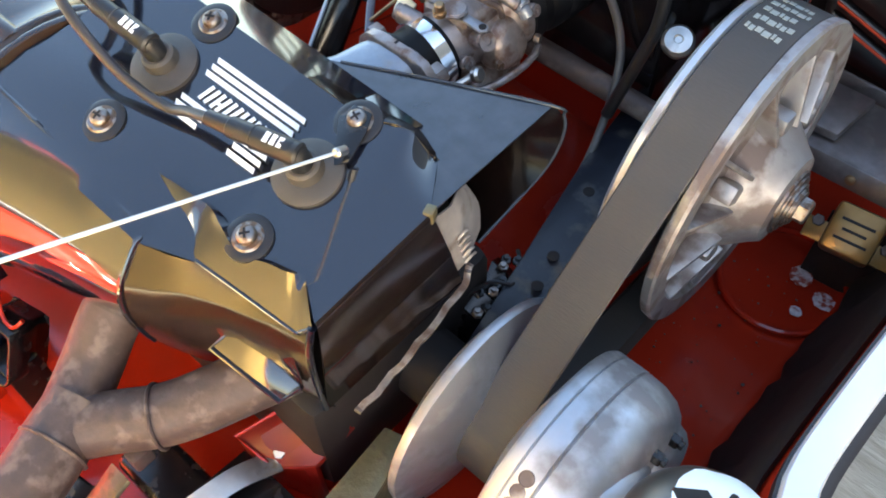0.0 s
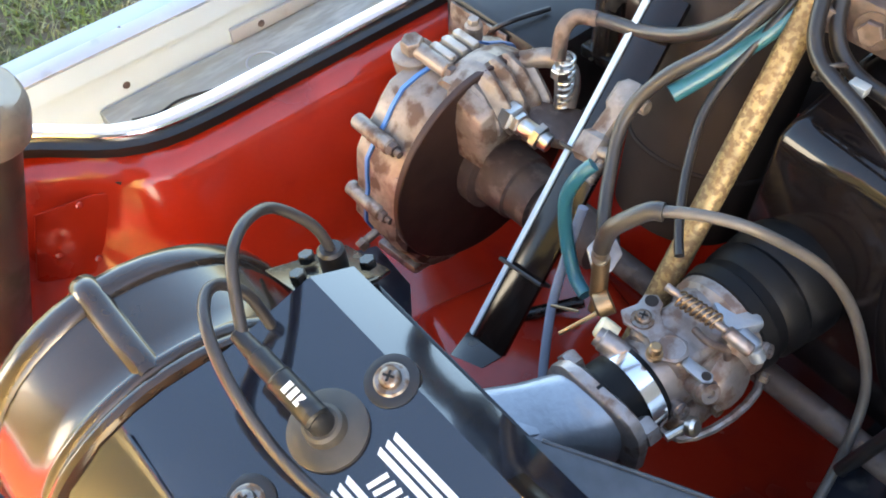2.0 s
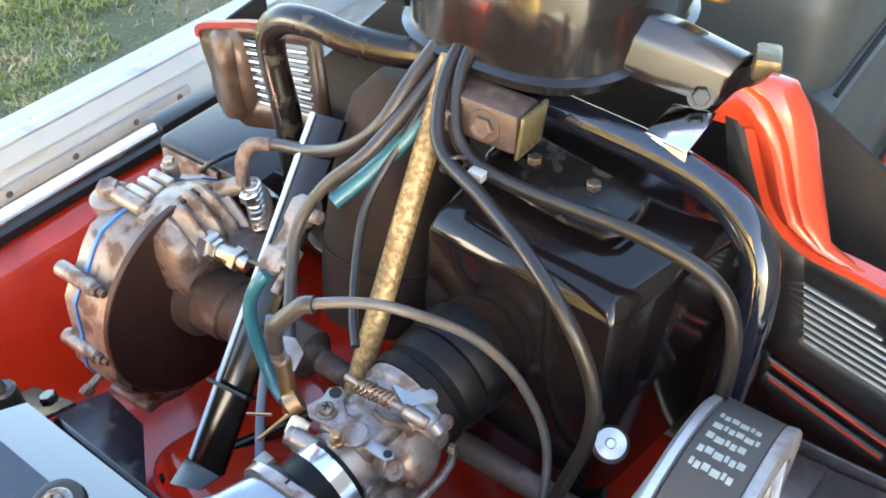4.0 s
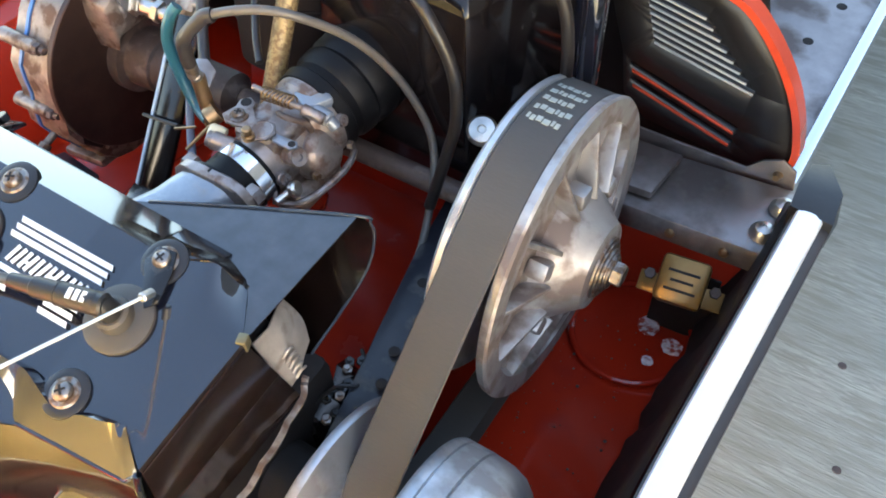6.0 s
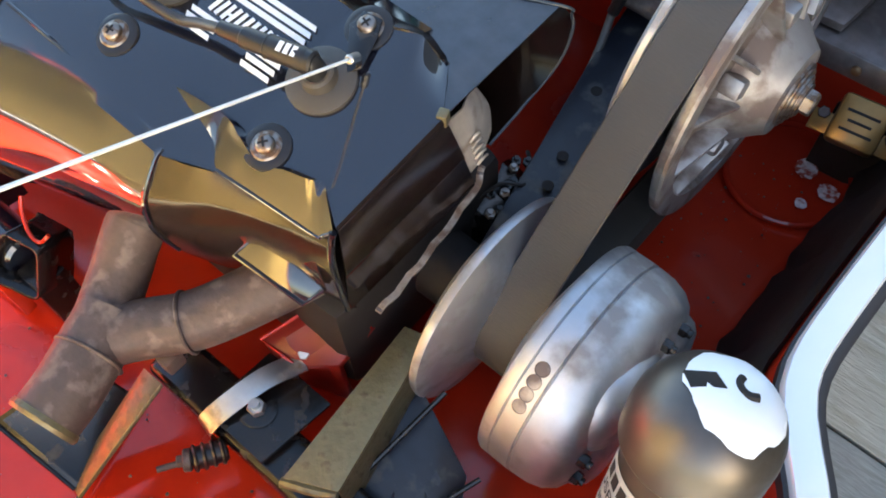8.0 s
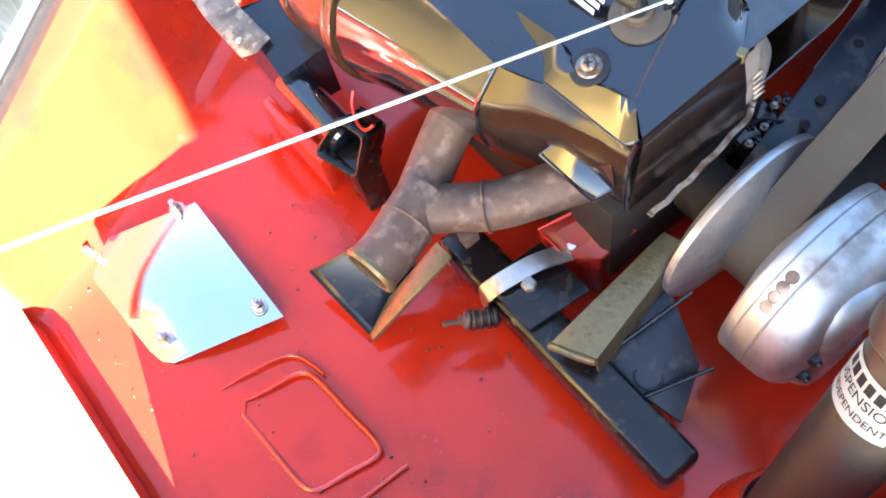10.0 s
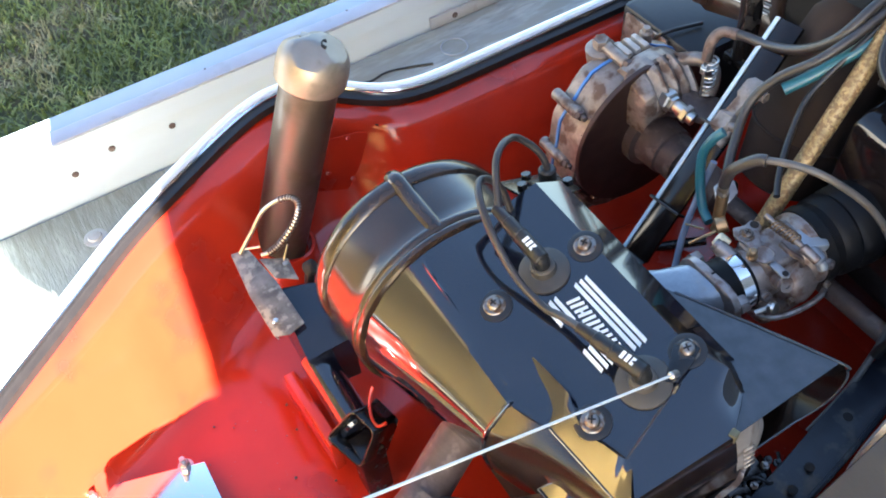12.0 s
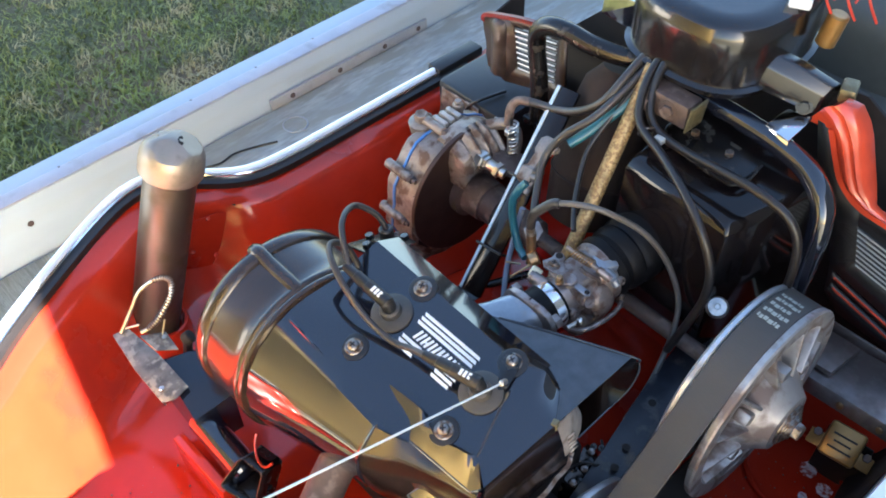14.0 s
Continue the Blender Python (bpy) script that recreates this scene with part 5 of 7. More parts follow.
# ---- suspension struts ----
def strut(base, top, mark):
    base, top = Vector(base), Vector(top)
    ax = (top - base).normalized()
    n = (top - base).length
    ob = thing("suspension_strut", "dark bronze-grey telescopic strut with domed cap", "strut", base, "front suspension struts")
    part("tube", rod(base, base + ax * (n - 0.045), 0.0345, 40, 0.001), SATIN_METAL, ob, "brown-grey strut tube")
    cap_pts = [(0, 0.0352), (0.0015, 0.0405), (0.004, 0.0418), (0.020, 0.0420), (0.030, 0.0408), (0.038, 0.0378), (0.045, 0.0330), (0.0505, 0.0265), (0.0540, 0.0190), (0.0558, 0.0100), (0.0564, 0.0)]
    u = Vector((0.75, 0.6, 0)).normalized()
    v = ax.cross(u).normalized()
    u = v.cross(ax).normalized()
    c0 = base + ax * (n - 0.058)
    b = lathe(c0, ax, [(a_ * 0.5 + b_ * 0.5, r_ * 0.5 + q_ * 0.5) if h_ else (a_, r_) for (a_, r_), (b_, q_) in zip(cap_pts, cap_pts[1:]) for h_ in (0, 1)] + [cap_pts[-1]], 64)
    for way_, dist in ((ax * 0.80 - u * 0.55 + v * 0.25, 0.0505), (ax * 0.86 + u * 0.10 - v * 0.50, 0.0520), (ax * 0.9 + u * 0.42 + v * 0.12, 0.0525), (ax * 0.7 - u * 0.1 + v * 0.7, 0.0520)):
        way_ = way_.normalized()
        for w_ in ([] if mark else b.verts):
            over = (w_.co - c0).dot(way_) - dist
            if over > 0:
                w_.co -= way_ * over
    cap_ob = part("cap", b, SATIN_METAL if mark else CAP_METAL, ob, "dented grey-brown metal cap", angle=0.35)
    part("cap_seam", hoop(base + ax * (n - 0.057), ax, 0.0375, 0.0018, 40, 6), BLACK_DULL, ob)
    if mark:
        # ragged white patch laid on the dome as its painted highlight
        b = bmesh.new()
        cc = c0 + u * 0.006 - v * 0.004
        rings = []
        for f_ in (0.02, 0.3, 0.6, 0.85, 1.0):
            ring = []
            for k in range(40):
                q = k * math.tau / 40
                r = f_ * (0.0285 + 0.0016 * math.sin(3 * q + 0.6) + 0.0009 * math.sin(7 * q) + 0.0005 * math.sin(13 * q + 1))
                d_ = u * (r * math.cos(q)) + v * (r * math.sin(q))
                off = cc + d_ - c0
                rr = math.hypot(off.dot(u), off.dot(v))
                h = along([(r0, a0) for a0, r0 in reversed(cap_pts)], rr)
                ring.append(b.verts.new(c0 + u * off.dot(u) + v * off.dot(v) + ax * (h + 0.0013)))
            rings.append(ring)
        for r0, r1 in zip(rings, rings[1:]):
            for k in range(40):
                b.faces.new((r0[k], r0[(k + 1) % 40], r1[(k + 1) % 40], r1[k]))
        b.faces.new(rings[0])
        top_ = part("highlight_patch", b, CAP_HIGHLIGHT, cap_ob, "white patch painted as the highlight on the cap", angle=0.5)
    else:
        top_ = cap_ob
    c = base + ax * (n - (0.0030 if mark else 0.0058))
    part("cap_slot", slab([c - u * 0.022 + v * 0.007 - ax * 0.0030, c - u * 0.006 + v * 0.006, c - u * 0.002 - v * 0.004, c - u * 0.020 - v * 0.004 - ax * 0.0026], ax * 0.0030, 0.0003), BLACK_DULL if mark else CAP_METAL, cap_ob, "dark slot in the cap" if mark else "bright dented patch on the cap")
    vc = c + u * 0.012 + ax * 0.0012
    part("cap_vent", tube([vc + (u * math.cos(q) + v * math.sin(q)) * 0.0068 for q in (2.2, 2.9, 3.6, 4.3, 5.0)], 0.0026, 8, 3), BLACK_DULL, cap_ob, "dark crescent vent")
    if mark:
        way = Vector((-0.35, -0.93, 0))
        way = (way - ax * way.dot(ax)).normalized()
        s = ax.cross(way)
        def on(a, h, r=0.0352):
            return base + ax * h + way * (r * math.cos(a)) + s * (r * math.sin(a))
        h0 = n - 0.125
        b = bmesh.new()
        cols = [[b.verts.new(on(-1.0 + 2.0 * k / 16, h0 + hh)) for hh in (0, 0.048)] for k in range(17)]
        for c0, c1 in zip(cols, cols[1:]):
            b.faces.new((c0[0], c1[0], c1[1], c0[1]))
        lab = part("sticker", b, LABEL, ob, "silver-grey worn sticker")
        for i in range(6):
            a = -0.72 + 0.26 * i
            part("sticker_mark", slab([on(a, h0 + 0.033, 0.0354), on(a + 0.18, h0 + 0.033, 0.0354), on(a + 0.18, h0 + 0.043, 0.0354), on(a, h0 + 0.043, 0.0354)], way * 0.0003, 0), BLACK_DULL, lab)
        for text, hh, size in (("SUSPENSION", 0.021, 0.0125), ("INDEPENDENT", 0.008, 0.0095)):
            cu = bpy.data.curves.new("letters", "FONT")
            cu.body, cu.size, cu.align_x = text, size, "CENTER"
            tmp = bpy.data.objects.new("letters", cu)
            me = bpy.data.meshes.new_from_object(tmp)
            for v_ in me.vertices:
                v_.co = on(v_.co.x / 0.0354, h0 + hh + v_.co.y, 0.0356)
            bpy.data.objects.remove(tmp)
            me.materials.append(BLACK_DULL)
            t_ = new("lettering", me)
            t_.parent = lab
    return ob


strut((-0.552, -0.09, 0.21), (-0.516, 0.018, 0.553), False)
strut((0.322, -0.085, 0.21), (0.300, 0.039, 0.516), True)
for x, y in ((-0.552, -0.09), (0.322, -0.085)):
    tw = thing("strut_tower", "red painted tower collar round the strut foot", "strut tower", (x, y, 0.19))
    part("collar", lathe((x, y, 0.19), (0.1 * (1 if x < 0 else -1), 0.3, 1), [(0, 0.062), (0.01, 0.058), (0.05, 0.044), (0.055, 0.040), (0.055, 0.036), (0.0, 0.036)], 36), RED, tw)

# ---- brake and chain case ----
JS = Vector((0, 0.352, 0.368))
BR = thing("brake_assembly", "dirty cast brake caliper, rusty disc and chain case", "brake", (-0.37, JS.y, JS.z - 0.13))
part("disc", lathe((0, JS.y, JS.z), XA, [(-0.343, 0.03), (-0.343, 0.1045), (-0.342, 0.1055), (-0.337, 0.1055), (-0.336, 0.1045), (-0.335, 0.03)], 72), DISC, BR, "dark rusty brake disc")


def case_outline(x, grow=0.0):
    pts = []
    for k in range(36):
        a = k * math.tau / 36
        r = 0.097 + grow + 0.026 * max(0, math.cos(a - radians(250))) ** 2 + 0.003 * math.cos(9 * a)
        pts.append(Vector((x, JS.y + r * math.cos(a), JS.z - 0.006 + r * math.sin(a))))
    return pts


def shrink(pts, f):
    c = sum(pts, Vector()) / len(pts)
    return [c + (p - c) * f for p in pts]


o1 = case_outline(-0.352)
part("case_half", loft([shrink(case_outline(-0.350), 0.90), shrink(case_outline(-0.350), 0.97), case_outline(-0.355), case_outline(-0.387)]), DIRTY_ALU, BR, "grimy cast chain case half", angle=0.7)
part("gasket", loft([case_outline(-0.3875, 0.002), case_outline(-0.3910, 0.002)]), BLUE, BR, "blue squeezed-out gasket")
part("case_half", loft([case_outline(-0.3915), case_outline(-0.405), shrink(case_outline(-0.412), 0.93), shrink(case_outline(-0.412), 0.5)]), DIRTY_ALU, BR, "grimy cast chain case half", angle=0.7)
for deg in (146, 188, 217, 100):
    a = radians(deg)
    c = Vector((0, JS.y + 0.102 * math.cos(a), JS.z - 0.006 + 0.102 * math.sin(a)))
    boss = part("case_boss", rod(c + XA * -0.414, c + XA * -0.366, 0.0075, 18, 0.0015), DIRTY_ALU, BR)
    part("case_bolt", both(hexnut(c + XA * -0.366, XA, 0.0065, 0.006), rod(c + XA * -0.36, c + XA * -0.354, 0.0035, 10)), RUSTY, boss)
# big plug on top
tp = Vector((-0.412, 0.333, 0.452))
part("filler_plug", both(lathe(tp, (0, -0.1, 1), [(-0.02, 0.017), (0.003, 0.019), (0.006, 0.019), (0.008, 0.016)], 28), hexnut(tp + Vector((0, 0, 0.008)), (0, -0.1, 1), 0.0105, 0.012)), DIRTY_ALU, BR, "hex filler plug")
part("drain_bolt", both(rod((-0.380, 0.275, 0.318), (-0.384, 0.234, 0.303), 0.0042, 12, 0.001), hexnut((-0.383, 0.240, 0.305), (0, -0.9, -0.4), 0.0065, 0.009)), DIRTY_ALU, BR)
part("case_foot", slab([(-0.405, 0.265, 0.255), (-0.352, 0.27, 0.255), (-0.352, 0.34, 0.25), (-0.405, 0.34, 0.25)], (0, 0, 0.012), 0.004), DIRTY_ALU, BR)
part("jackshaft_sleeve", both(lathe((0, JS.y, JS.z), XA, [(-0.335, 0.040), (-0.322, 0.040), (-0.320, 0.032), (-0.290, 0.031), (-0.288, 0.028), (-0.265, 0.028), (-0.263, 0.0225), (-0.20, 0.0225), (-0.19, 0.012)], 40)), RUSTY, BR, "grimy stepped shaft sleeve")
part("jackshaft", rod((-0.20, JS.y, JS.z), (0.11, JS.y, JS.z), 0.0105, 24, 0.001), RUSTY, BR, "rusty greasy cross shaft")
# caliper
secs = []
for k in range(25):
    f = k / 24
    y = 0.324 + 0.070 * f
    rib = 0.5 - 0.5 * math.cos(f * 4.5 * math.tau)
    d = 0.0085 * (1 - rib ** 0.5) if 0.1 < f < 0.97 else 0.001
    e = 0.92 + 0.08 * math.sin(math.pi * min(1, max(0, f)))
    zt = 0.452 + 0.020 * math.sin(math.pi * (0.15 + 0.7 * f))
    secs.append([Vector((-0.372, y, 0.425)), Vector((-0.373, y, zt - 0.010)), Vector((-0.364, y, zt)), Vector((-0.342, y, zt + 0.004 * e)), Vector((-0.322 - d, y, zt - 0.001 - d)), Vector((-0.306 - d, y, zt - 0.018 - 0.6 * d)), Vector((-0.302 - 0.4 * d, y, 0.436)), Vector((-0.310, y, 0.416))])
cal = part("caliper", loft(secs), DIRTY_ALU, BR, "finned cast brake caliper", angle=0.6)
nose = loft([[Vector((x, y, z)) for x, y, z in q] for q in (
    [(-0.352, 0.330, 0.470), (-0.306, 0.330, 0.462), (-0.300, 0.330, 0.430), (-0.344, 0.330, 0.424)],
    [(-0.350, 0.316, 0.462), (-0.308, 0.316, 0.454), (-0.302, 0.318, 0.420), (-0.342, 0.318, 0.414)],
    [(-0.344, 0.313, 0.440), (-0.312, 0.313, 0.434), (-0.306, 0.316, 0.404), (-0.338, 0.316, 0.400)])])
soften(nose, 0.003, 2, 0.4)
part("caliper_nose", nose, DIRTY_ALU, cal, angle=0.6)
half = box((-0.402, 0.336, 0.430), (-0.373, 0.380, 0.464), 0.007)
part("outer_half", half, DIRTY_ALU, cal, "outer caliper half")
# fins get a paler alloy than the caliper to show sun on them
for i in range(3):
    part("caliper_fin", box((-0.400, 0.340 + 0.013 * i, 0.462), (-0.372, 0.3485 + 0.013 * i, 0.4695), 0.0025), CAST_PALE, cal, "short fin, paler to look sunlit")
part("caliper_bolt", both(rod((-0.396, 0.388, 0.450), (-0.396, 0.388, 0.468), 0.0080, 16, 0.002), hexnut((-0.396, 0.388, 0.467), (0, 0, 1), 0.0055, 0.006)), DIRTY_ALU, cal)
part("caliper_arm", tube([(-0.338, 0.390, 0.460), (-0.320, 0.404, 0.466), (-0.303, 0.408, 0.464), (-0.292, 0.402, 0.454), (-0.288, 0.394, 0.440)], 0.0085, 14, 5), DIRTY_ALU, BR)
for a_, r0_, r1_ in ((118, 0.075, 0.100), (160, 0.080, 0.104), (200, 0.078, 0.103), (232, 0.070, 0.108)):
    n_ = Vector((0, math.cos(radians(a_)), math.sin(radians(a_))))
    t_ = Vector((0, -n_.z, n_.y))
    c_ = Vector((-0.3495, JS.y, JS.z - 0.006))
    part("case_rib", slab([c_ + n_ * r0_ - t_ * 0.004, c_ + n_ * r1_ - t_ * 0.007, c_ + n_ * r1_ + t_ * 0.007, c_ + n_ * r0_ + t_ * 0.004], (0.006, 0, 0), 0.0015), DIRTY_ALU, BR)
part("case_dark_patch", slab([(-0.3488, JS.y + 0.098 * math.cos(radians(q)), JS.z - 0.006 + 0.098 * math.sin(radians(q))) for q in (206, 213, 220, 227)] + [(-0.3488, JS.y + 0.108 * math.cos(radians(q)), JS.z - 0.006 + 0.108 * math.sin(radians(q))) for q in (226, 212)], (0.0012, 0, 0), 0.0004), BLACK_DULL, BR, "flat black patch on the case face")
part("adjuster_nut", both(hexnut((-0.312, 0.350, 0.441), XA, 0.0135, 0.012), hexnut((-0.300, 0.350, 0.441), XA, 0.010, 0.006), rod((-0.300, 0.35, 0.441), (-0.268, 0.356, 0.434), 0.008, 14, 0.001), hexnut((-0.282, 0.353, 0.438), (1, 0.1, -0.2), 0.0115, 0.007)), STEEL, BR, "shiny adjuster nuts")
part("brake_spring", tube([Vector((-0.290 + 0.0068 * math.cos(k * 0.9), 0.392 + 0.0068 * math.sin(k * 0.9), 0.438 + 0.0009 * k)) for k in range(60)], 0.0014, 6, 2), STEEL, BR, "bright coil spring")
part("brake_lever", box((-0.305, 0.352, 0.428), (-0.262, 0.395, 0.440), 0.004, Matrix.Rotation(radians(30), 4, "Z")), RUSTY, BR)

# ---- carburettor ----
CA, CB = Vector((-0.078, 0.203, 0.425)), Vector((-0.062, 0.345, 0.436))
cx = (CB - CA).normalized()
ca, cu_, cw_ = frame_of(cx)
CARB = thing("carburettor", "weathered aluminium carburettor with rubber boots", "carburettor", (-0.07, 0.28, 0.38))
def rounded_rect(c, hx, hz, r, y_lean=0.0):
    out = []
    for sx, sz, a0 in ((1, 1, 0), (-1, 1, 90), (-1, -1, 180), (1, -1, 270)):
        for k in range(4):
            a = radians(a0 + 30 * k)
            dx, dz = sx * (hx - r) + r * math.cos(a), sz * (hz - r) + r * math.sin(a)
            out.append(Vector((c[0] + dx, c[1] + y_lean * dx, c[2] + dz)))
    return out


part("intake_manifold", loft([rounded_rect((-0.118, 0.140, 0.408), 0.028, 0.026, 0.010, -0.3), rounded_rect((-0.112, 0.156, 0.409), 0.028, 0.026, 0.012, -0.3), rounded_rect((-0.098, 0.176, 0.414), 0.028, 0.027, 0.014, -0.2), rounded_rect((-0.084, 0.192, 0.424), 0.030, 0.029, 0.018, -0.1), rounded_rect((-0.080, 0.200, 0.424), 0.032, 0.031, 0.022, 0.0)]), MANIFOLD, CARB, "silver-grey cast intake manifold", angle=0.9)
part("manifold_wing", slab([(-0.146, 0.150, 0.428), (-0.132, 0.170, 0.427), (-0.106, 0.184, 0.434), (-0.085, 0.165, 0.440), (-0.100, 0.140, 0.440)], (0, 0, -0.008), 0.003), MANIFOLD, CARB, "silver-grey manifold wing")
fl_ = part("intake_flange", loft([[CA + q_ + cx * h_ for q_ in rounded_rect((0.002, 0, 0.0), 0.040 * g_, 0.034 * g_, 0.022)] for h_, g_ in ((-0.004, 0.94), (-0.002, 1.0), (0.005, 1.0), (0.007, 0.94))]), CARB_ALU, CARB, "alloy intake flange", angle=0.8)
for q_ in ((-0.030, 0, 0.018), (0.034, 0, 0.016)):
    part("flange_bolt", hexnut(CA + Vector(q_) + cx * 0.006, cx, 0.0095, 0.010), CARB_ALU, fl_, "large hex flange nut")
part("intake_boot", lathe(CA, cx, [(0.004, 0.034), (0.010, 0.034), (0.012, 0.029), (0.034, 0.029), (0.036, 0.0305), (0.042, 0.0305)], 36), BOOT, CARB, "black rubber intake boot")
clamp = part("clamp_band", lathe(CA, cx, [(0.026, 0.0300), (0.026, 0.0314), (0.038, 0.0314), (0.038, 0.0300)], 40), CHROME, CARB, "bright hose clamp")
part("clamp_screw", both(rod((-0.036, 0.228, 0.424), (-0.030, 0.250, 0.428), 0.003, 10), lathe((-0.031, 0.244, 0.427), (0.9, 0.2, 0.5), [(0, 0.0068), (0.004, 0.0068), (0.006, 0.005), (0.0062, 0)], 16)), STEEL, clamp)
part("body", lathe(CA, cx, [(0.038, 0.0255), (0.044, 0.0270), (0.050, 0.0285), (0.072, 0.0290), (0.086, 0.0285), (0.098, 0.0300), (0.104, 0.0350), (0.108, 0.0385), (0.116, 0.0390), (0.118, 0.0360)], 40), CARB_ALU, CARB, "stained cast carburettor body", angle=0.6)
cb = loft([[CA + cx * a_ + q_ for q_ in rounded_rect((0.000, 0, 0.012), hx, hz, 0.006)] for a_, hx, hz in ((0.050, 0.020, 0.016), (0.053, 0.023, 0.019), (0.090, 0.022, 0.020), (0.096, 0.018, 0.016))])
part("top_casting", cb, CARB_ALU, CARB, angle=0.6)
part("float_bowl", both(box((-0.098, 0.250, 0.374), (-0.036, 0.316, 0.404), 0.012, None, 3), tube([(-0.104, 0.246, 0.406), (-0.034, 0.244, 0.406), (-0.026, 0.318, 0.408), (-0.098, 0.324, 0.408), (-0.104, 0.248, 0.406)], 0.0032, 8, 6)), CARB_ALU, CARB)
part("side_dome", lathe((-0.040, 0.292, 0.425), (0.9, 0.1, 0.35), [(-0.010, 0.025), (0.000, 0.0245), (0.006, 0.022), (0.010, 0.016), (0.012, 0.008), (0.0122, 0.0)], 30), CARB_ALU, CARB)
part("mixing_chamber", lathe((-0.070, 0.302, 0.440), (0.02, 0.10, 1), [(0, 0.021), (0.014, 0.021), (0.0150, 0.0225), (0.018, 0.0225), (0.0195, 0.020), (0.024, 0.016), (0.0262, 0.008), (0.0266, 0)], 32), CARB_ALU, CARB)
part("pump_cover", both(box((-0.066, 0.296, 0.455), (-0.040, 0.322, 0.469), 0.003, Matrix.Rotation(radians(-28), 4, "Z")), rod((-0.046, 0.300, 0.462), (-0.030, 0.300, 0.458), 0.0068, 18, 0.0015), rod((-0.032, 0.300, 0.458), (-0.026, 0.301, 0.450), 0.0052, 14, 0.001)), MANIFOLD, CARB, "blue-grey pump cover")
lever = part("lever_plate", slab([(-0.106, 0.256, 0.463), (-0.098, 0.250, 0.463), (-0.080, 0.252, 0.4635), (-0.070, 0.247, 0.4640), (-0.064, 0.244, 0.4640), (-0.055, 0.250, 0.4640), (-0.053, 0.260, 0.4640), (-0.060, 0.268, 0.4640), (-0.078, 0.266, 0.4635), (-0.088, 0.274, 0.463), (-0.090, 0.280, 0.463), (-0.098, 0.283, 0.463), (-0.104, 0.277, 0.463), (-0.102, 0.268, 0.463)], (0, 0, 0.0028), 0.0008), CARB_ALU, CARB, "bare alloy lever plate")
part("lever_hole", lathe((-0.097, 0.276, 0.4659), (0, 0, 1), [(0, 0.0046), (0.0004, 0.0046), (0.0005, 0)], 18), BLACK_DULL, lever, "round hole in the lever")
part("lever_screw", lathe((-0.091, 0.260, 0.466), (0, 0, 1), [(0, 0.0078), (0.0016, 0.0078), (0.0020, 0.0056), (0.0046, 0.0054), (0.0056, 0.0042), (0.0058, 0)], 22), STEEL_WORN, lever)
for j in range(2):
    part("cross_slot", box((-0.0940, 0.2594, 0.4712), (-0.0880, 0.2606, 0.4722), 0, Matrix.Rotation(radians(25 + 90 * j), 4, "Z")), BLACK_DULL, lever)
part("lever_disc", both(lathe((-0.064, 0.257, 0.466), (0, 0, 1), [(0, 0.0092), (0.0012, 0.0090), (0.0014, 0.0)], 26), hoop((-0.064, 0.257, 0.4668), (0, 0, 1), 0.0088, 0.0007, 24, 6)), CARB_ALU, lever)
part("lever_post", both(lathe((-0.068, 0.2445, 0.466), (0, 0, 1), [(0, 0.0055), (0.003, 0.0055), (0.0035, 0.0042), (0.010, 0.0040), (0.011, 0.0030), (0.0112, 0)], 18), hoop((-0.068, 0.2445, 0.4700), (0, 0, 1), 0.0046, 0.0009, 14, 6)), COPPER, lever, "brassy idle screw")
arm = part("choke_arm", slab([(-0.057, 0.262, 0.4605), (-0.053, 0.254, 0.4605), (-0.037, 0.255, 0.4580), (-0.033, 0.260, 0.4578), (-0.036, 0.265, 0.4578)], (0, 0, 0.0026), 0.0008), MANIFOLD, CARB, "bare alloy choke arm")
part("arm_pin", lathe((-0.038, 0.260, 0.4606), (0, 0, 1), [(0, 0.0032), (0.0008, 0.0032), (0.0010, 0.0016), (0.0010, 0)], 12), BLACK_DULL, arm)
part("throttle_spring", tube([Vector((-0.083 + 0.00056 * k, 0.284 + 0.00006 * k, 0.476)) + Vector((0.0012 * math.sin(k * 0.95), 0.0056 * math.sin(k * 0.95), 0.0056 * math.cos(k * 0.95))) for k in range(54)], 0.00075, 6, 2), COPPER, CARB, "brassy coil spring")
part("spring_rod", both(rod((-0.094, 0.284, 0.478), (-0.044, 0.290, 0.470), 0.0028, 12, 0.0006), rod((-0.048, 0.289, 0.471), (-0.030, 0.293, 0.464), 0.0050, 14, 0.001)), CARB_ALU, CARB)
part("rust_tube", tube([(-0.062, 0.276, 0.470), (-0.052, 0.272, 0.474), (-0.046, 0.276, 0.470), (-0.042, 0.284, 0.462), (-0.040, 0.286, 0.452)], 0.0026, 10, 5), RUSTY, CARB, "rust-brown bent pipe")
for c, w, r, h in (((-0.044, 0.262, 0.444), (0.85, -0.25, 0.45), 0.0085, 0.016), ((-0.036, 0.310, 0.446), (0.9, 0.1, 0.4), 0.006, 0.012), ((-0.050, 0.246, 0.430), (0.9, -0.1, 0.3), 0.006, 0.014), ((-0.090, 0.240, 0.450), (-0.9, -0.2, 0.2), 0.0080, 0.018), ((-0.080, 0.294, 0.462), (-0.1, 0.1, 1), 0.005, 0.008)):
    boss = part("jet_boss", lathe(c, w, [(-0.010, r), (h * 0.75, r), (h * 0.8, r * 0.86), (h, r * 0.84), (h, r * 0.35), (h - 0.002, r * 0.32), (h - 0.002, 0)], 18), CARB_ALU, CARB)
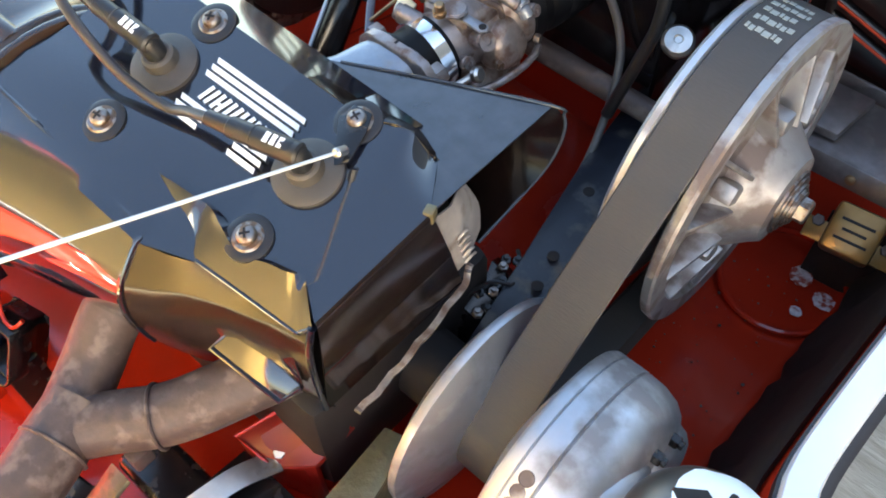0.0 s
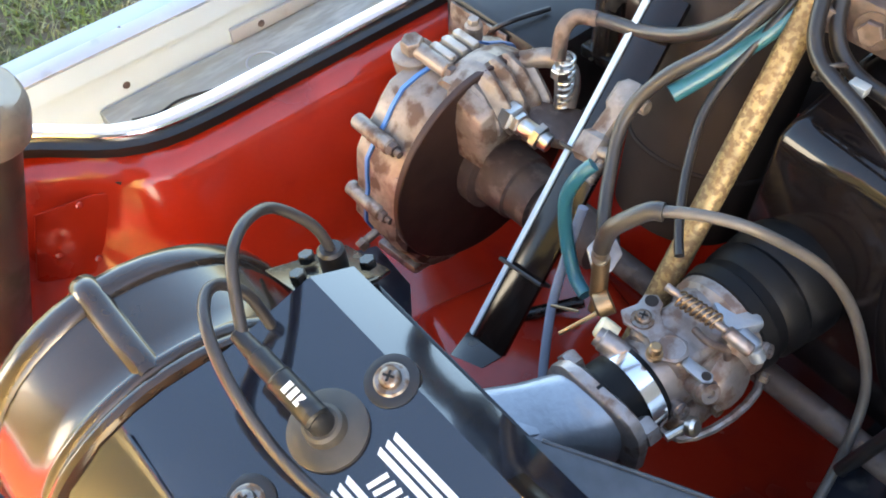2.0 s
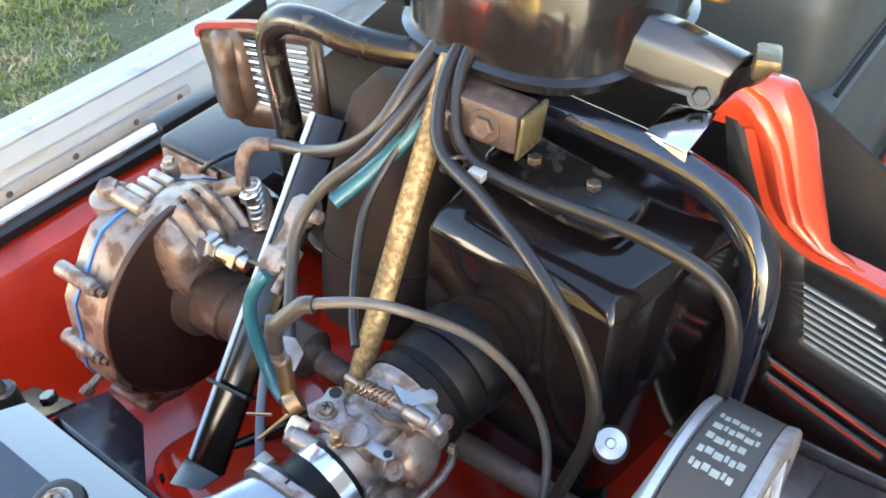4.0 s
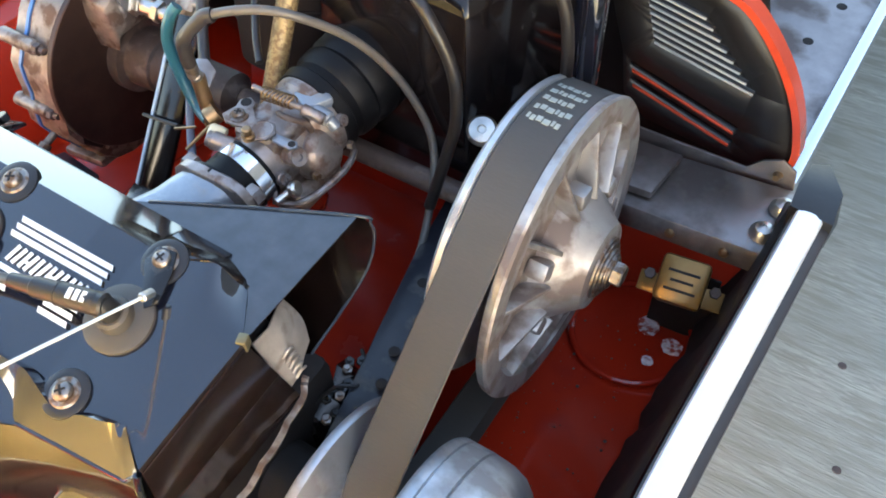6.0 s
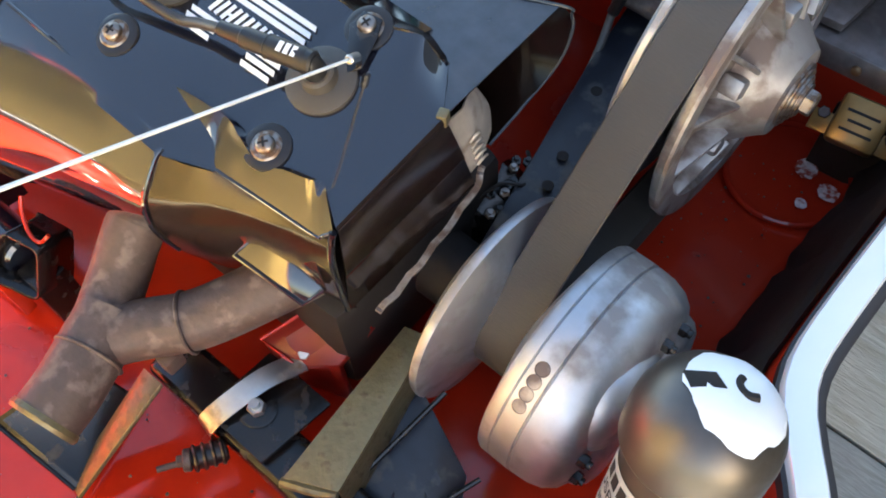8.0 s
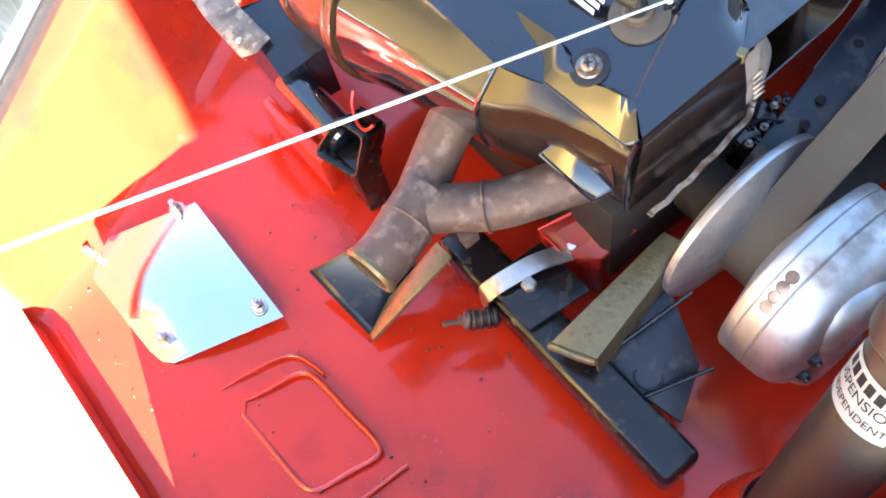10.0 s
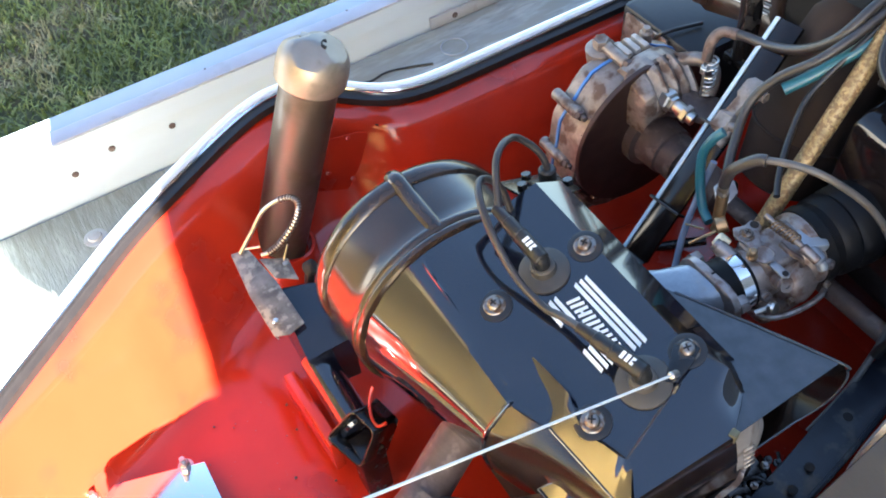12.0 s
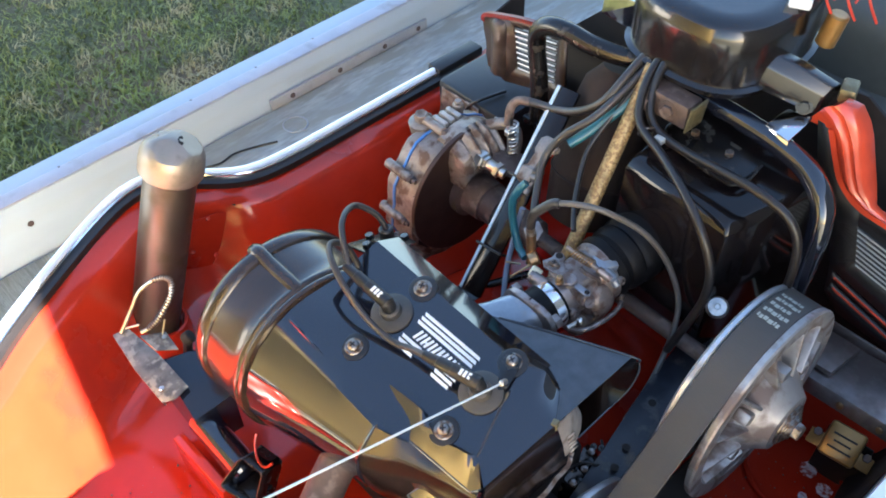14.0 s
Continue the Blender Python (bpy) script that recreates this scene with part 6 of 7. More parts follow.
part("cream_knob", lathe((-0.106, 0.246, 0.450), (-0.9, -0.3, 0.3), [(-0.006, 0.007), (0.0, 0.0078), (0.006, 0.0078), (0.008, 0.0062), (0.0082, 0)], 20), CREAM, CARB, "cream plastic knob")
for c, w in (((-0.030, 0.270, 0.420), (0.95, -0.2, 0.1)), ((-0.024, 0.310, 0.424), (0.95, 0.2, 0.1)), ((-0.060, 0.238, 0.448), (0.1, -0.9, 0.4)), ((-0.100, 0.262, 0.452), (-0.3, -0.3, 0.9))):
    part("body_screw", hexnut(c, w, 0.0040, 0.005), STEEL_WORN, CARB)
part("air_boot", lathe(CA, cx, [(0.112, 0.034), (0.116, 0.0405), (0.126, 0.042), (0.128, 0.0395), (0.136, 0.0395), (0.140, 0.0425), (0.152, 0.0435), (0.156, 0.041), (0.162, 0.0445), (0.185, 0.045)], 44), BOOT, CARB, "black rubber air boot")
part("link_rod", both(rod((-0.118, 0.262, 0.452), (-0.135, 0.232, 0.430), 0.0016, 8), lathe((-0.122, 0.258, 0.454), (-0.5, -0.8, -0.4), [(-0.006, 0.009), (0.004, 0.009), (0.006, 0.006)], 14), rod((-0.132, 0.246, 0.446), (-0.150, 0.238, 0.442), 0.0012, 6)), COPPER, CARB)
part("cable_plate", slab([(-0.150, 0.268, 0.478), (-0.138, 0.261, 0.473), (-0.127, 0.268, 0.474), (-0.129, 0.280, 0.480), (-0.140, 0.284, 0.485), (-0.149, 0.280, 0.485)], (0, 0.001, 0.002), 0.0006), ALU_DULL, CARB, "bright cable stop plate")
part("cable_ferrule", both(rod((-0.130, 0.262, 0.452), (-0.135, 0.266, 0.486), 0.0062, 14, 0.001), rod((-0.129, 0.258, 0.440), (-0.130, 0.262, 0.454), 0.0042, 10)), COPPER, CARB, "brown brass cable ferrule")
part("ferrule_sleeve", rod((-0.135, 0.266, 0.484), (-0.133, 0.261, 0.492), 0.0058, 14, 0.001), STEEL, CARB)

# ---- air box ----
AB = thing("air_box", "glossy black moulded box with bolted bracket", "air box", (-0.02, 0.46, 0.33))
b = loft([[Vector((x, y, z)) for x, y, z in s] for s in (
    [(-0.104, 0.372, 0.34), (0.058, 0.368, 0.34), (0.085, 0.52, 0.34), (-0.104, 0.56, 0.34)],
    [(-0.104, 0.392, 0.536), (0.054, 0.378, 0.540), (0.092, 0.52, 0.548), (-0.104, 0.56, 0.560)],
    [(-0.100, 0.402, 0.546), (0.048, 0.388, 0.551), (0.086, 0.515, 0.560), (-0.100, 0.555, 0.572)])])
soften(b, 0.006, 3, 0.35)
part("body", b, AIRBOX, AB, angle=0.8)
part("top_plate", slab([(-0.085, 0.436, 0.5605), (0.020, 0.425, 0.5585), (0.030, 0.475, 0.5665), (-0.085, 0.49, 0.570)], (0, 0, 0.004), 0.002), BLACK_SATIN, AB)
for x, y, z in ((-0.060, 0.464, 0.566), (-0.010, 0.462, 0.566)):
    part("plate_bolt", both(lathe((x, y, z), (0, 0, 1), [(0, 0.0078), (0.0016, 0.0078), (0.002, 0)], 18), hexnut((x, y, z + 0.002), (0, 0, 1), 0.0056, 0.0055)), STEEL_WORN, AB)
part("bracket_flange", tube([(-0.082, 0.486, 0.575), (-0.084, 0.440, 0.566), (0.018, 0.428, 0.563), (0.028, 0.470, 0.571)], 0.003, 8, 4), BLACK_SATIN, AB)
part("mount_screw", lathe((0.068, 0.377, 0.428), (0.2, -0.45, 0.85), [(-0.02, 0.008), (0.0, 0.0135), (0.004, 0.0135), (0.007, 0.011), (0.008, 0.004), (0.0065, 0.003), (0.0065, 0)], 28), STEEL, AB, "bright dome-headed screw")
part("rib_line", tube([(-0.06, 0.3775, 0.40), (0.0, 0.375, 0.392), (0.056, 0.372, 0.386)], 0.002, 6, 2), BLACK_GLOSS, AB)

# ---- posts and tubes behind the engine ----
SP = thing("steering_post", "corroded brass-coloured steering post tube", "steering post", (-0.115, 0.29, 0.37))
part("tube", rod((-0.112, 0.285, 0.375), (-0.136, 0.468, 0.628), 0.0095, 24, 0.001), GOLD_PIPE, SP)
part("top_clamp", both(box((-0.128, 0.440, 0.585), (-0.062, 0.470, 0.618), 0.004), hexnut((-0.088, 0.439, 0.602), (0.1, -1, 0.1), 0.0085, 0.006), lathe((-0.088, 0.4395, 0.602), (0.1, -1, 0.1), [(0, 0.0125), (0.0015, 0.0125), (0.002, 0)], 18), hexnut((-0.115, 0.437, 0.60), (0.1, -1, 0.1), 0.009, 0.008)), RUSTY, SP, "rusty clamp block with bolts")
part("clamp_edge", slab([(-0.062, 0.438, 0.584), (-0.058, 0.438, 0.62), (-0.058, 0.470, 0.62), (-0.062, 0.470, 0.584)], (0.003, 0, 0), 0.001), GOLD_WELD, SP)
SB = thing("support_bar", "flat black support bar with a bare bright edge", "support bar", (-0.215, 0.22, 0.35))
B0, B1 = Vector((-0.214, 0.222, 0.352)), Vector((-0.246, 0.432, 0.556))
d_ = (B1 - B0).normalized()
wv = Vector((0.95, 0.05, 0.1))
wv = (wv - d_ * wv.dot(d_)).normalized()
nv = d_.cross(wv)
part("bar", slab([B0, B1, B1 + wv * 0.030, B0 + wv * 0.032], nv * 0.006, 0.001), BROWN_GLOSS, SB)
part("bare_edge", slab([B0 - wv * 0.006 + nv * 0.002, B1 - wv * 0.007 + nv * 0.002, B1 + wv * 0.0005 - nv * 0.002, B0 + wv * 0.0005 - nv * 0.002], nv * 0.005, 0.001), WHITE_RAIL, SB, "scraped bright metal edge")
part("foot", slab([B0 - wv * 0.006, B0 + wv * 0.032, B0 + wv * 0.030 - d_ * 0.012 - nv * 0.016, B0 - wv * 0.002 - d_ * 0.02 - nv * 0.014], nv * 0.003, 0.001), BLACK_SATIN, SB)
for f in (0.22, 0.56):
    p = B0.lerp(B1, f)
    part("cable_tie", sweep([p + wv * x + nv * y for x, y in ((-0.008, -0.004), (0.034, -0.004), (0.034, 0.010), (-0.008, 0.010))], circle(0.0018, 6), None, True), BLACK_PLASTIC, SB)
q0_, q1_ = Vector((-0.212, 0.330, 0.474)), Vector((-0.216, 0.388, 0.512))
qd = (q1_ - q0_).normalized()
adj = part("adjuster", loft([[q0_.lerp(q1_, f) + wv * (w * a_) + nv * (h_ * c_) for a_, c_ in ((-1, -0.6), (-0.7, -1), (0.7, -1), (1, -0.6), (1, 0.6), (0.7, 1), (-0.7, 1), (-1, 0.6))] for f, w, h_ in ((0.0, 0.006, 0.004), (0.06, 0.011, 0.008), (0.30, 0.012, 0.009), (0.36, 0.008, 0.006), (0.62, 0.008, 0.006), (0.68, 0.011, 0.008), (0.92, 0.012, 0.008), (1.0, 0.007, 0.005))]), DIRTY_ALU, SB, "grimy cast cable adjuster", angle=0.5)
for f in (0.18, 0.80):
    c_ = q0_.lerp(q1_, f) + nv * 0.008
    part("adjuster_bolt", both(lathe(c_, nv, [(0, 0.0078), (0.0016, 0.0078), (0.002, 0)], 18), hexnut(c_ + nv * 0.001, nv, 0.0056, 0.005)), STEEL_WORN, adj)
    part("lug", rod(c_ - nv * 0.010 - wv * 0.004, c_ - nv * 0.010 + wv * 0.020, 0.0058, 14, 0.001), DIRTY_ALU, adj)
part("barrel", both(rod(q0_ + wv * 0.014 - qd * 0.012, q0_ + wv * 0.015 + qd * 0.026, 0.0042, 12, 0.0008), *[hoop(q0_ + wv * 0.0142 - qd * (0.010 - 0.003 * k), qd, 0.0042, 0.0006, 12, 6) for k in range(6)]), DIRTY_ALU, adj, "threaded adjuster barrel")

HS = thing("heat_shield", "dull brown rounded shield behind the support bar", "heat shield", (-0.19, 0.43, 0.38))
part("shell", lathe((-0.185, 0.428, 0.365), (-0.05, 0.32, 0.95), [(0, 0.045), (0.006, 0.054), (0.06, 0.060), (0.15, 0.058), (0.20, 0.048), (0.222, 0.03), (0.225, 0)], 40), BROWN_SHIELD, HS)
part("rolled_edge", hoop(Vector((-0.185, 0.428, 0.365)) + Vector((-0.05, 0.32, 0.95)).normalized() * 0.07, (-0.05, 0.32, 0.95), 0.0602, 0.0022, 40, 6), BROWN_SHIELD, HS)
FT = thing("frame_hoop", "bent black steel tube frame", "frame tube", (0.06, 0.5, 0.4))
part("tube", tube([(-0.11, 0.50, 0.595), (-0.05, 0.50, 0.592), (0.02, 0.498, 0.588), (0.07, 0.492, 0.580), (0.104, 0.478, 0.562), (0.116, 0.468, 0.53), (0.118, 0.462, 0.48), (0.118, 0.456, 0.40)], 0.0135, 20, 8), BLACK_GLOSS, FT)
part("clip", both(slab([(0.010, 0.533, 0.607), (0.041, 0.538, 0.608), (0.041, 0.490, 0.602), (0.007, 0.496, 0.602)], (0, 0, 0.002), 0.0008), slab([(0.007, 0.496, 0.602), (0.041, 0.490, 0.602), (0.042, 0.487, 0.591), (0.008, 0.493, 0.591)], (0, 0.002, 0), 0.0006)), ALU_SHEET, FT, "bright bent clip")
FT2 = thing("frame_hoop", "bent black steel tube frame", "frame tube", (-0.34, 0.46, 0.45))
part("foot_plate", box((-0.318, 0.44, 0.45), (-0.284, 0.466, 0.462), 0.002), BLACK_SATIN, FT2)
part("tube", tube([(-0.300, 0.452, 0.46), (-0.302, 0.453, 0.52), (-0.312, 0.455, 0.57), (-0.310, 0.455, 0.598), (-0.292, 0.456, 0.614), (-0.262, 0.458, 0.618), (-0.225, 0.462, 0.614), (-0.18, 0.475, 0.612), (-0.13, 0.50, 0.618)], 0.0125, 20, 8), BLACK_SATIN, FT2)

# ---- instrument pod ----
POD = thing("instrument_pod", "glossy black instrument pod with chipped lower rim", "instrument pod", (-0.1, 0.58, 0.62))


def pod_ring(z, grow):
    pts = []
    for k in range(40):
        a = k * math.tau / 40
        c, s = math.cos(a), math.sin(a)
        pts.append(Vector((-0.115 + (0.100 + grow) * math.copysign(abs(c) ** 0.72, c), 0.572 + (0.110 + grow) * math.copysign(abs(s) ** 0.72, s), z)))
    return pts


part("bowl", loft([pod_ring(0.628, -0.012), pod_ring(0.622, -0.006), pod_ring(0.622, 0.0), pod_ring(0.630, 0.003), pod_ring(0.633, -0.003), pod_ring(0.650, -0.003), pod_ring(0.670, -0.003), pod_ring(0.690, -0.004), pod_ring(0.704, -0.007), pod_ring(0.709, -0.013), pod_ring(0.708, -0.04)]), POD_GLOSS, POD, angle=0.8)
b = loft([[Vector(p) for p in q] for q in ([(-0.034, 0.545, 0.626), (-0.034, 0.512, 0.630), (-0.036, 0.512, 0.641), (-0.040, 0.516, 0.662), (-0.048, 0.526, 0.674), (-0.048, 0.545, 0.672)],
                                           [(0.003, 0.560, 0.618), (0.007, 0.527, 0.620), (0.005, 0.528, 0.630), (0.005, 0.533, 0.648), (0.002, 0.543, 0.660), (0.002, 0.562, 0.657)],
                                           [(0.040, 0.570, 0.610), (0.037, 0.541, 0.611), (0.038, 0.543, 0.621), (0.042, 0.548, 0.634), (0.045, 0.557, 0.645), (0.048, 0.572, 0.642)])])
soften(b, 0.0022, 3, 0.2)
part("arm", b, POD_GLOSS, POD, angle=0.5)
part("arm", loft([[Vector((x, y, z)) for x, y, z in s] for s in ([(-0.19, 0.50, 0.632), (-0.19, 0.56, 0.632), (-0.19, 0.57, 0.676), (-0.19, 0.50, 0.672)], [(-0.262, 0.52, 0.618), (-0.262, 0.58, 0.618), (-0.262, 0.585, 0.652), (-0.262, 0.525, 0.648)])]), BLACK_GLOSS, POD)
part("end_cap", box((0.047, 0.556, 0.630), (0.066, 0.584, 0.649), 0.004, Matrix.Rotation(radians(20), 4, "Z")), GOLD_WELD, POD, "tan metal end cap")
part("arm_bolt", both(lathe((0.0265, 0.5375, 0.6185), (0.4, -0.85, 0.35), [(0.0, 0.0095), (0.0016, 0.0095), (0.0018, 0.0)], 24), hexnut((0.0270, 0.5365, 0.6190), (0.4, -0.85, 0.35), 0.0066, 0.004)), BLACK_SATIN, POD, angle=0.3)
part("gauge_stub", rod((0.0, 0.60, 0.66), (0.005, 0.605, 0.70), 0.012, 20, 0.002), AMBER, POD)
WR = thing("loose_wiring", "loose red wires with a connector on the pod", "wiring", (-0.03, 0.6, 0.71))
wrng = random.Random(11)
for k in range(4):
    p = Vector((-0.055 + 0.02 * k, 0.60 + 0.012 * k, 0.700))
    part("wire", tube([p, p + Vector((0.01, 0.01, 0.03 + 0.01 * wrng.random())), p + Vector((0.03, 0.005 - 0.02 * wrng.random(), 0.045)), p + Vector((0.045, -0.01, 0.02)), p + Vector((0.055, 0.0, -0.005))], 0.0016, 6, 6), WIRE_RED, WR)
part("connector", box((-0.045, 0.565, 0.708), (-0.020, 0.595, 0.722), 0.003, Matrix.Rotation(radians(25), 4, "Z")), WHITE, WR, "white plastic connector")

# ---- side panels of the console ----
def panel_y(z):
    return 0.54 + (0.645 - z) * 0.11


def louvre_panel(label, edge, slits, py, skin_mat):
    """A thin panel with an outline in x, z, cut by long slanting openings between slats."""
    at = (sum(p[0] for p in edge) / len(edge), py(0.45), min(p[1] for p in edge))
    ob = thing("louvred_side_panel", label, "side panel", at, "console side panels")
    b = bmesh.new()
    vs = [b.verts.new((x, py(z), z)) for x, z in edge]
    f = b.faces.new(vs)
    outer_edges = list(b.edges)
    # slits are cut as holes by filling between the outline and the slit outlines
    hole_edges = []
    for s in slits:
        hv = [b.verts.new((x, py(z), z)) for x, z in s]
        hole_edges += [b.edges.new((hv[i], hv[(i + 1) % len(hv)])) for i in range(len(hv))]
    if slits:
        bmesh.ops.delete(b, geom=[f], context="FACES_ONLY")
        bmesh.ops.triangle_fill(b, use_beauty=True, use_dissolve=False, edges=outer_edges + hole_edges)
    p = part("panel", b, skin_mat, ob, "dark inner face with slits")
    md = p.modifiers.new("thick", "SOLIDIFY")
    md.thickness, md.offset = 0.005, 0
    return ob


def slit(x0, z0, x1, z1, h):
    u = Vector((x1 - x0, z1 - z0)).normalized()
    n = Vector((-u.y, u.x)) * h / 2
    pts = []
    for cx_, cz_, s in ((x1, z1, 1), (x0, z0, -1)):
        for k in range(5):
            a = -math.pi / 2 + math.pi * k / 4
            d = (u * math.cos(a) + Vector((-u.y, u.x)) * math.sin(a)) * s * h / 2
            pts.append((cx_ + d.x, cz_ + d.y))
    return pts


r_edge = [(0.045, 0.608), (0.064, 0.606), (0.080, 0.565), (0.094, 0.538), (0.122, 0.516), (0.166, 0.510), (0.200, 0.503), (0.226, 0.488), (0.258, 0.446), (0.280, 0.400), (0.292, 0.350), (0.290, 0.325), (0.270, 0.308), (0.238, 0.304), (0.142, 0.318), (0.117, 0.345), (0.112, 0.400), (0.095, 0.47), (0.06, 0.54)]
r_slits = [slit(0.130 + 0.0018 * k, 0.484 - 0.0082 * k, 0.186 + 0.0078 * k, 0.4725 - 0.0098 * k, 0.0042) for k in range(8)]
r_slits += [slit(0.124, 0.386, 0.232, 0.350, 0.008), slit(0.126, 0.366, 0.230, 0.331, 0.008)]
rpnl = louvre_panel("black louvred console panel with bright orange-red edge", r_edge, r_slits, panel_y, BLACK_PLASTIC)
path = [Vector((x, panel_y(z) - 0.003, z)) for x, z in r_edge[1:12]]
part("orange_edge", sweep(smooth_path(path, 4), [(-0.003, -0.003), (0.004, -0.003), (0.004, 0.014), (-0.003, 0.014)], (0, 1, 0)), ORANGE, rpnl, "orange-red outer edge")
def shoulder(inner, ridge, outer, d):
    """A section of the moulded shoulder: flat flange, raised ridge, groove and rounded outer edge."""
    i0, r0_, o0 = (Vector((x, panel_y(z), z)) for x, z in (inner, ridge, outer))
    return [i0 + Vector((0, -0.002, 0)), i0.lerp(r0_, 0.55) + Vector((0, -0.003 * d, 0)), i0.lerp(r0_, 0.75) + Vector((0, -0.010 * d, 0)), r0_ + Vector((0, -0.012 * d, 0)), r0_.lerp(o0, 0.16) + Vector((0, -0.007 * d, 0)), r0_.lerp(o0, 0.34) + Vector((0, -0.006 * d, 0)), r0_.lerp(o0, 0.52) + Vector((0, -0.010 * d, 0)), r0_.lerp(o0, 0.82) + Vector((0, -0.006 * d, 0)), o0 + Vector((0, 0.004 * d, 0)), o0 + Vector((-0.002, 0.020 * d, -0.002)), i0 + Vector((0, 0.012 * d + 0.002, 0))]


part("orange_shoulder", loft([shoulder(*q) for q in (((0.033, 0.600), (0.050, 0.632), (0.068, 0.646), 0.7), ((0.045, 0.6005), (0.064, 0.626), (0.084, 0.643), 0.9), ((0.056, 0.599), (0.075, 0.614), (0.096, 0.626), 1.0), ((0.061, 0.590), (0.083, 0.600), (0.104, 0.610), 1.0), ((0.065, 0.581), (0.089, 0.586), (0.109, 0.596), 1.0), ((0.076, 0.556), (0.099, 0.558), (0.119, 0.566), 1.0), ((0.087, 0.537), (0.108, 0.539), (0.127, 0.546), 0.9), ((0.120, 0.518), (0.130, 0.521), (0.138, 0.524), 0.5), ((0.165, 0.508), (0.169, 0.510), (0.172, 0.512), 0.2))]), ORANGE, rpnl, "orange-red moulded shoulder", angle=1.1)
for x0, z0, x1, z1 in [(0.130 + 0.0018 * k, 0.4812 - 0.0082 * k, 0.186 + 0.0078 * k, 0.4697 - 0.0098 * k) for k in range(8)]:
    part("slat_lip", slab([(x0, panel_y(z0) - 0.004, z0), (x1, panel_y(z1) - 0.004, z1), (x1, panel_y(z1) - 0.004, z1 - 0.0018), (x0, panel_y(z0) - 0.004, z0 - 0.0018)], (0, 0.002, 0), 0.0003), LABEL, rpnl, "pale slat edge")
for x0, z0, x1, z1 in ((0.124, 0.3805, 0.232, 0.3445), (0.126, 0.3605, 0.230, 0.3255)):
    part("slat_lip", slab([(x0, panel_y(z0) - 0.004, z0), (x1, panel_y(z1) - 0.004, z1), (x1, panel_y(z1) - 0.004, z1 - 0.003), (x0, panel_y(z0) - 0.004, z0 - 0.003)], (0, 0.002, 0), 0.0003), ORANGE, rpnl, "red slat edge")
l_edge = [(-0.446, 0.520), (-0.448, 0.535), (-0.443, 0.547), (-0.40, 0.562), (-0.357, 0.574), (-0.29, 0.585), (-0.285, 0.46), (-0.339, 0.470), (-0.40, 0.452), (-0.436, 0.462), (-0.441, 0.480), (-0.440, 0.498)]
l_slits = [slit(-0.383 + 0.0012 * k, 0.5525 - 0.0084 * k, -0.306, 0.5685 - 0.0092 * k, 0.0050) for k in range(8)]


def lpanel_y(z):
    return 0.49


lpnl = louvre_panel("brown-black louvred console panel with red top edge", l_edge, l_slits, lpanel_y, BROWN_PLASTIC)
for k in range(8):
    x0, z0, x1, z1 = -0.383 + 0.0012 * k, 0.5494 - 0.0084 * k, -0.306, 0.5654 - 0.0092 * k
    part("slat_lip", slab([(x0, 0.4865, z0), (x1, 0.4865, z1), (x1, 0.4865, z1 - 0.002), (x0, 0.4865, z0 - 0.002)], (0, 0.002, 0), 0.0003), WHITE, lpnl, "pale slat edge")
path = [Vector((x, 0.488, z)) for x, z in l_edge[1:6]]
part("orange_edge", sweep(smooth_path(path, 4), [(-0.003, -0.002), (0.003, -0.002), (0.003, 0.005), (-0.003, 0.005)], (0, 1, 0)), RED_DULL, lpnl, "dull red top edge")
b = loft([[(-0.428, 0.489, z), (-0.424, 0.480, z), (-0.412, 0.477, z), (-0.402, 0.481, z), (-0.399, 0.489, z)] for z in (0.462, 0.49, 0.52, 0.545)] + [[(-0.424, 0.489, 0.553), (-0.421, 0.486, 0.553), (-0.412, 0.484, 0.553), (-0.405, 0.486, 0.553), (-0.402, 0.489, 0.553)]])
part("panel_rib", b, BROWN_PLASTIC, lpnl, angle=1.0)
part("panel_return", slab([(-0.441, 0.49, 0.466), (-0.447, 0.49, 0.535), (-0.475, 0.60, 0.53), (-0.475, 0.60, 0.45)], (0.004, 0, 0), 0.001), BROWN_SHIELD, lpnl)
part("fixing_bolt", both(lathe((0.285, 0.568, 0.320), (0, -1, 0.2), [(0, 0.006), (0.004, 0.006), (0.012, 0.003), (0.014, 0.003), (0.014, 0)], 14)), COPPER, rpnl)

# ---- battery tray, bulkhead, tunnel, seat ----
BT = thing("battery_box", "dull black plastic box against the pan wall", "box", (-0.46, 0.55, 0.28))
b = box((-0.535, 0.47, 0.28), (-0.385, 0.62, 0.395), 0.010)
part("body", b, BLACK_PLASTIC, BT)
part("cable", tube([(-0.47, 0.47, 0.36), (-0.452, 0.462, 0.39), (-0.44, 0.475, 0.402), (-0.43, 0.52, 0.40)], 0.003, 8), RUBBER, BT)
part("tray_plate", slab([(-0.520, 0.4665, 0.388), (-0.436, 0.4665, 0.390), (-0.438, 0.4630, 0.345), (-0.524, 0.4630, 0.330)], (0, 0.003, 0), 0.001), DIRTY_ALU, BT, "rusty brown tray plate")
part("strap", slab([(-0.40, 0.466, 0.395), (-0.36, 0.455, 0.405), (-0.345, 0.47, 0.395), (-0.38, 0.48, 0.39)], (0, 0, 0.003), 0.001), LABEL, BT)
BH = thing("bulkhead", "dark painted tunnel bulkhead behind the engine", "bulkhead", (-0.12, 0.62, 0.16))
part("wall", slab([(-0.55, 0.63, 0.15), (0.30, 0.63, 0.15), (0.20, 0.63, 0.52), (0.06, 0.63, 0.60), (-0.30, 0.63, 0.58), (-0.46, 0.63, 0.42)], (0, 0.006, 0), 0.001), BLACK_DULL, BH)
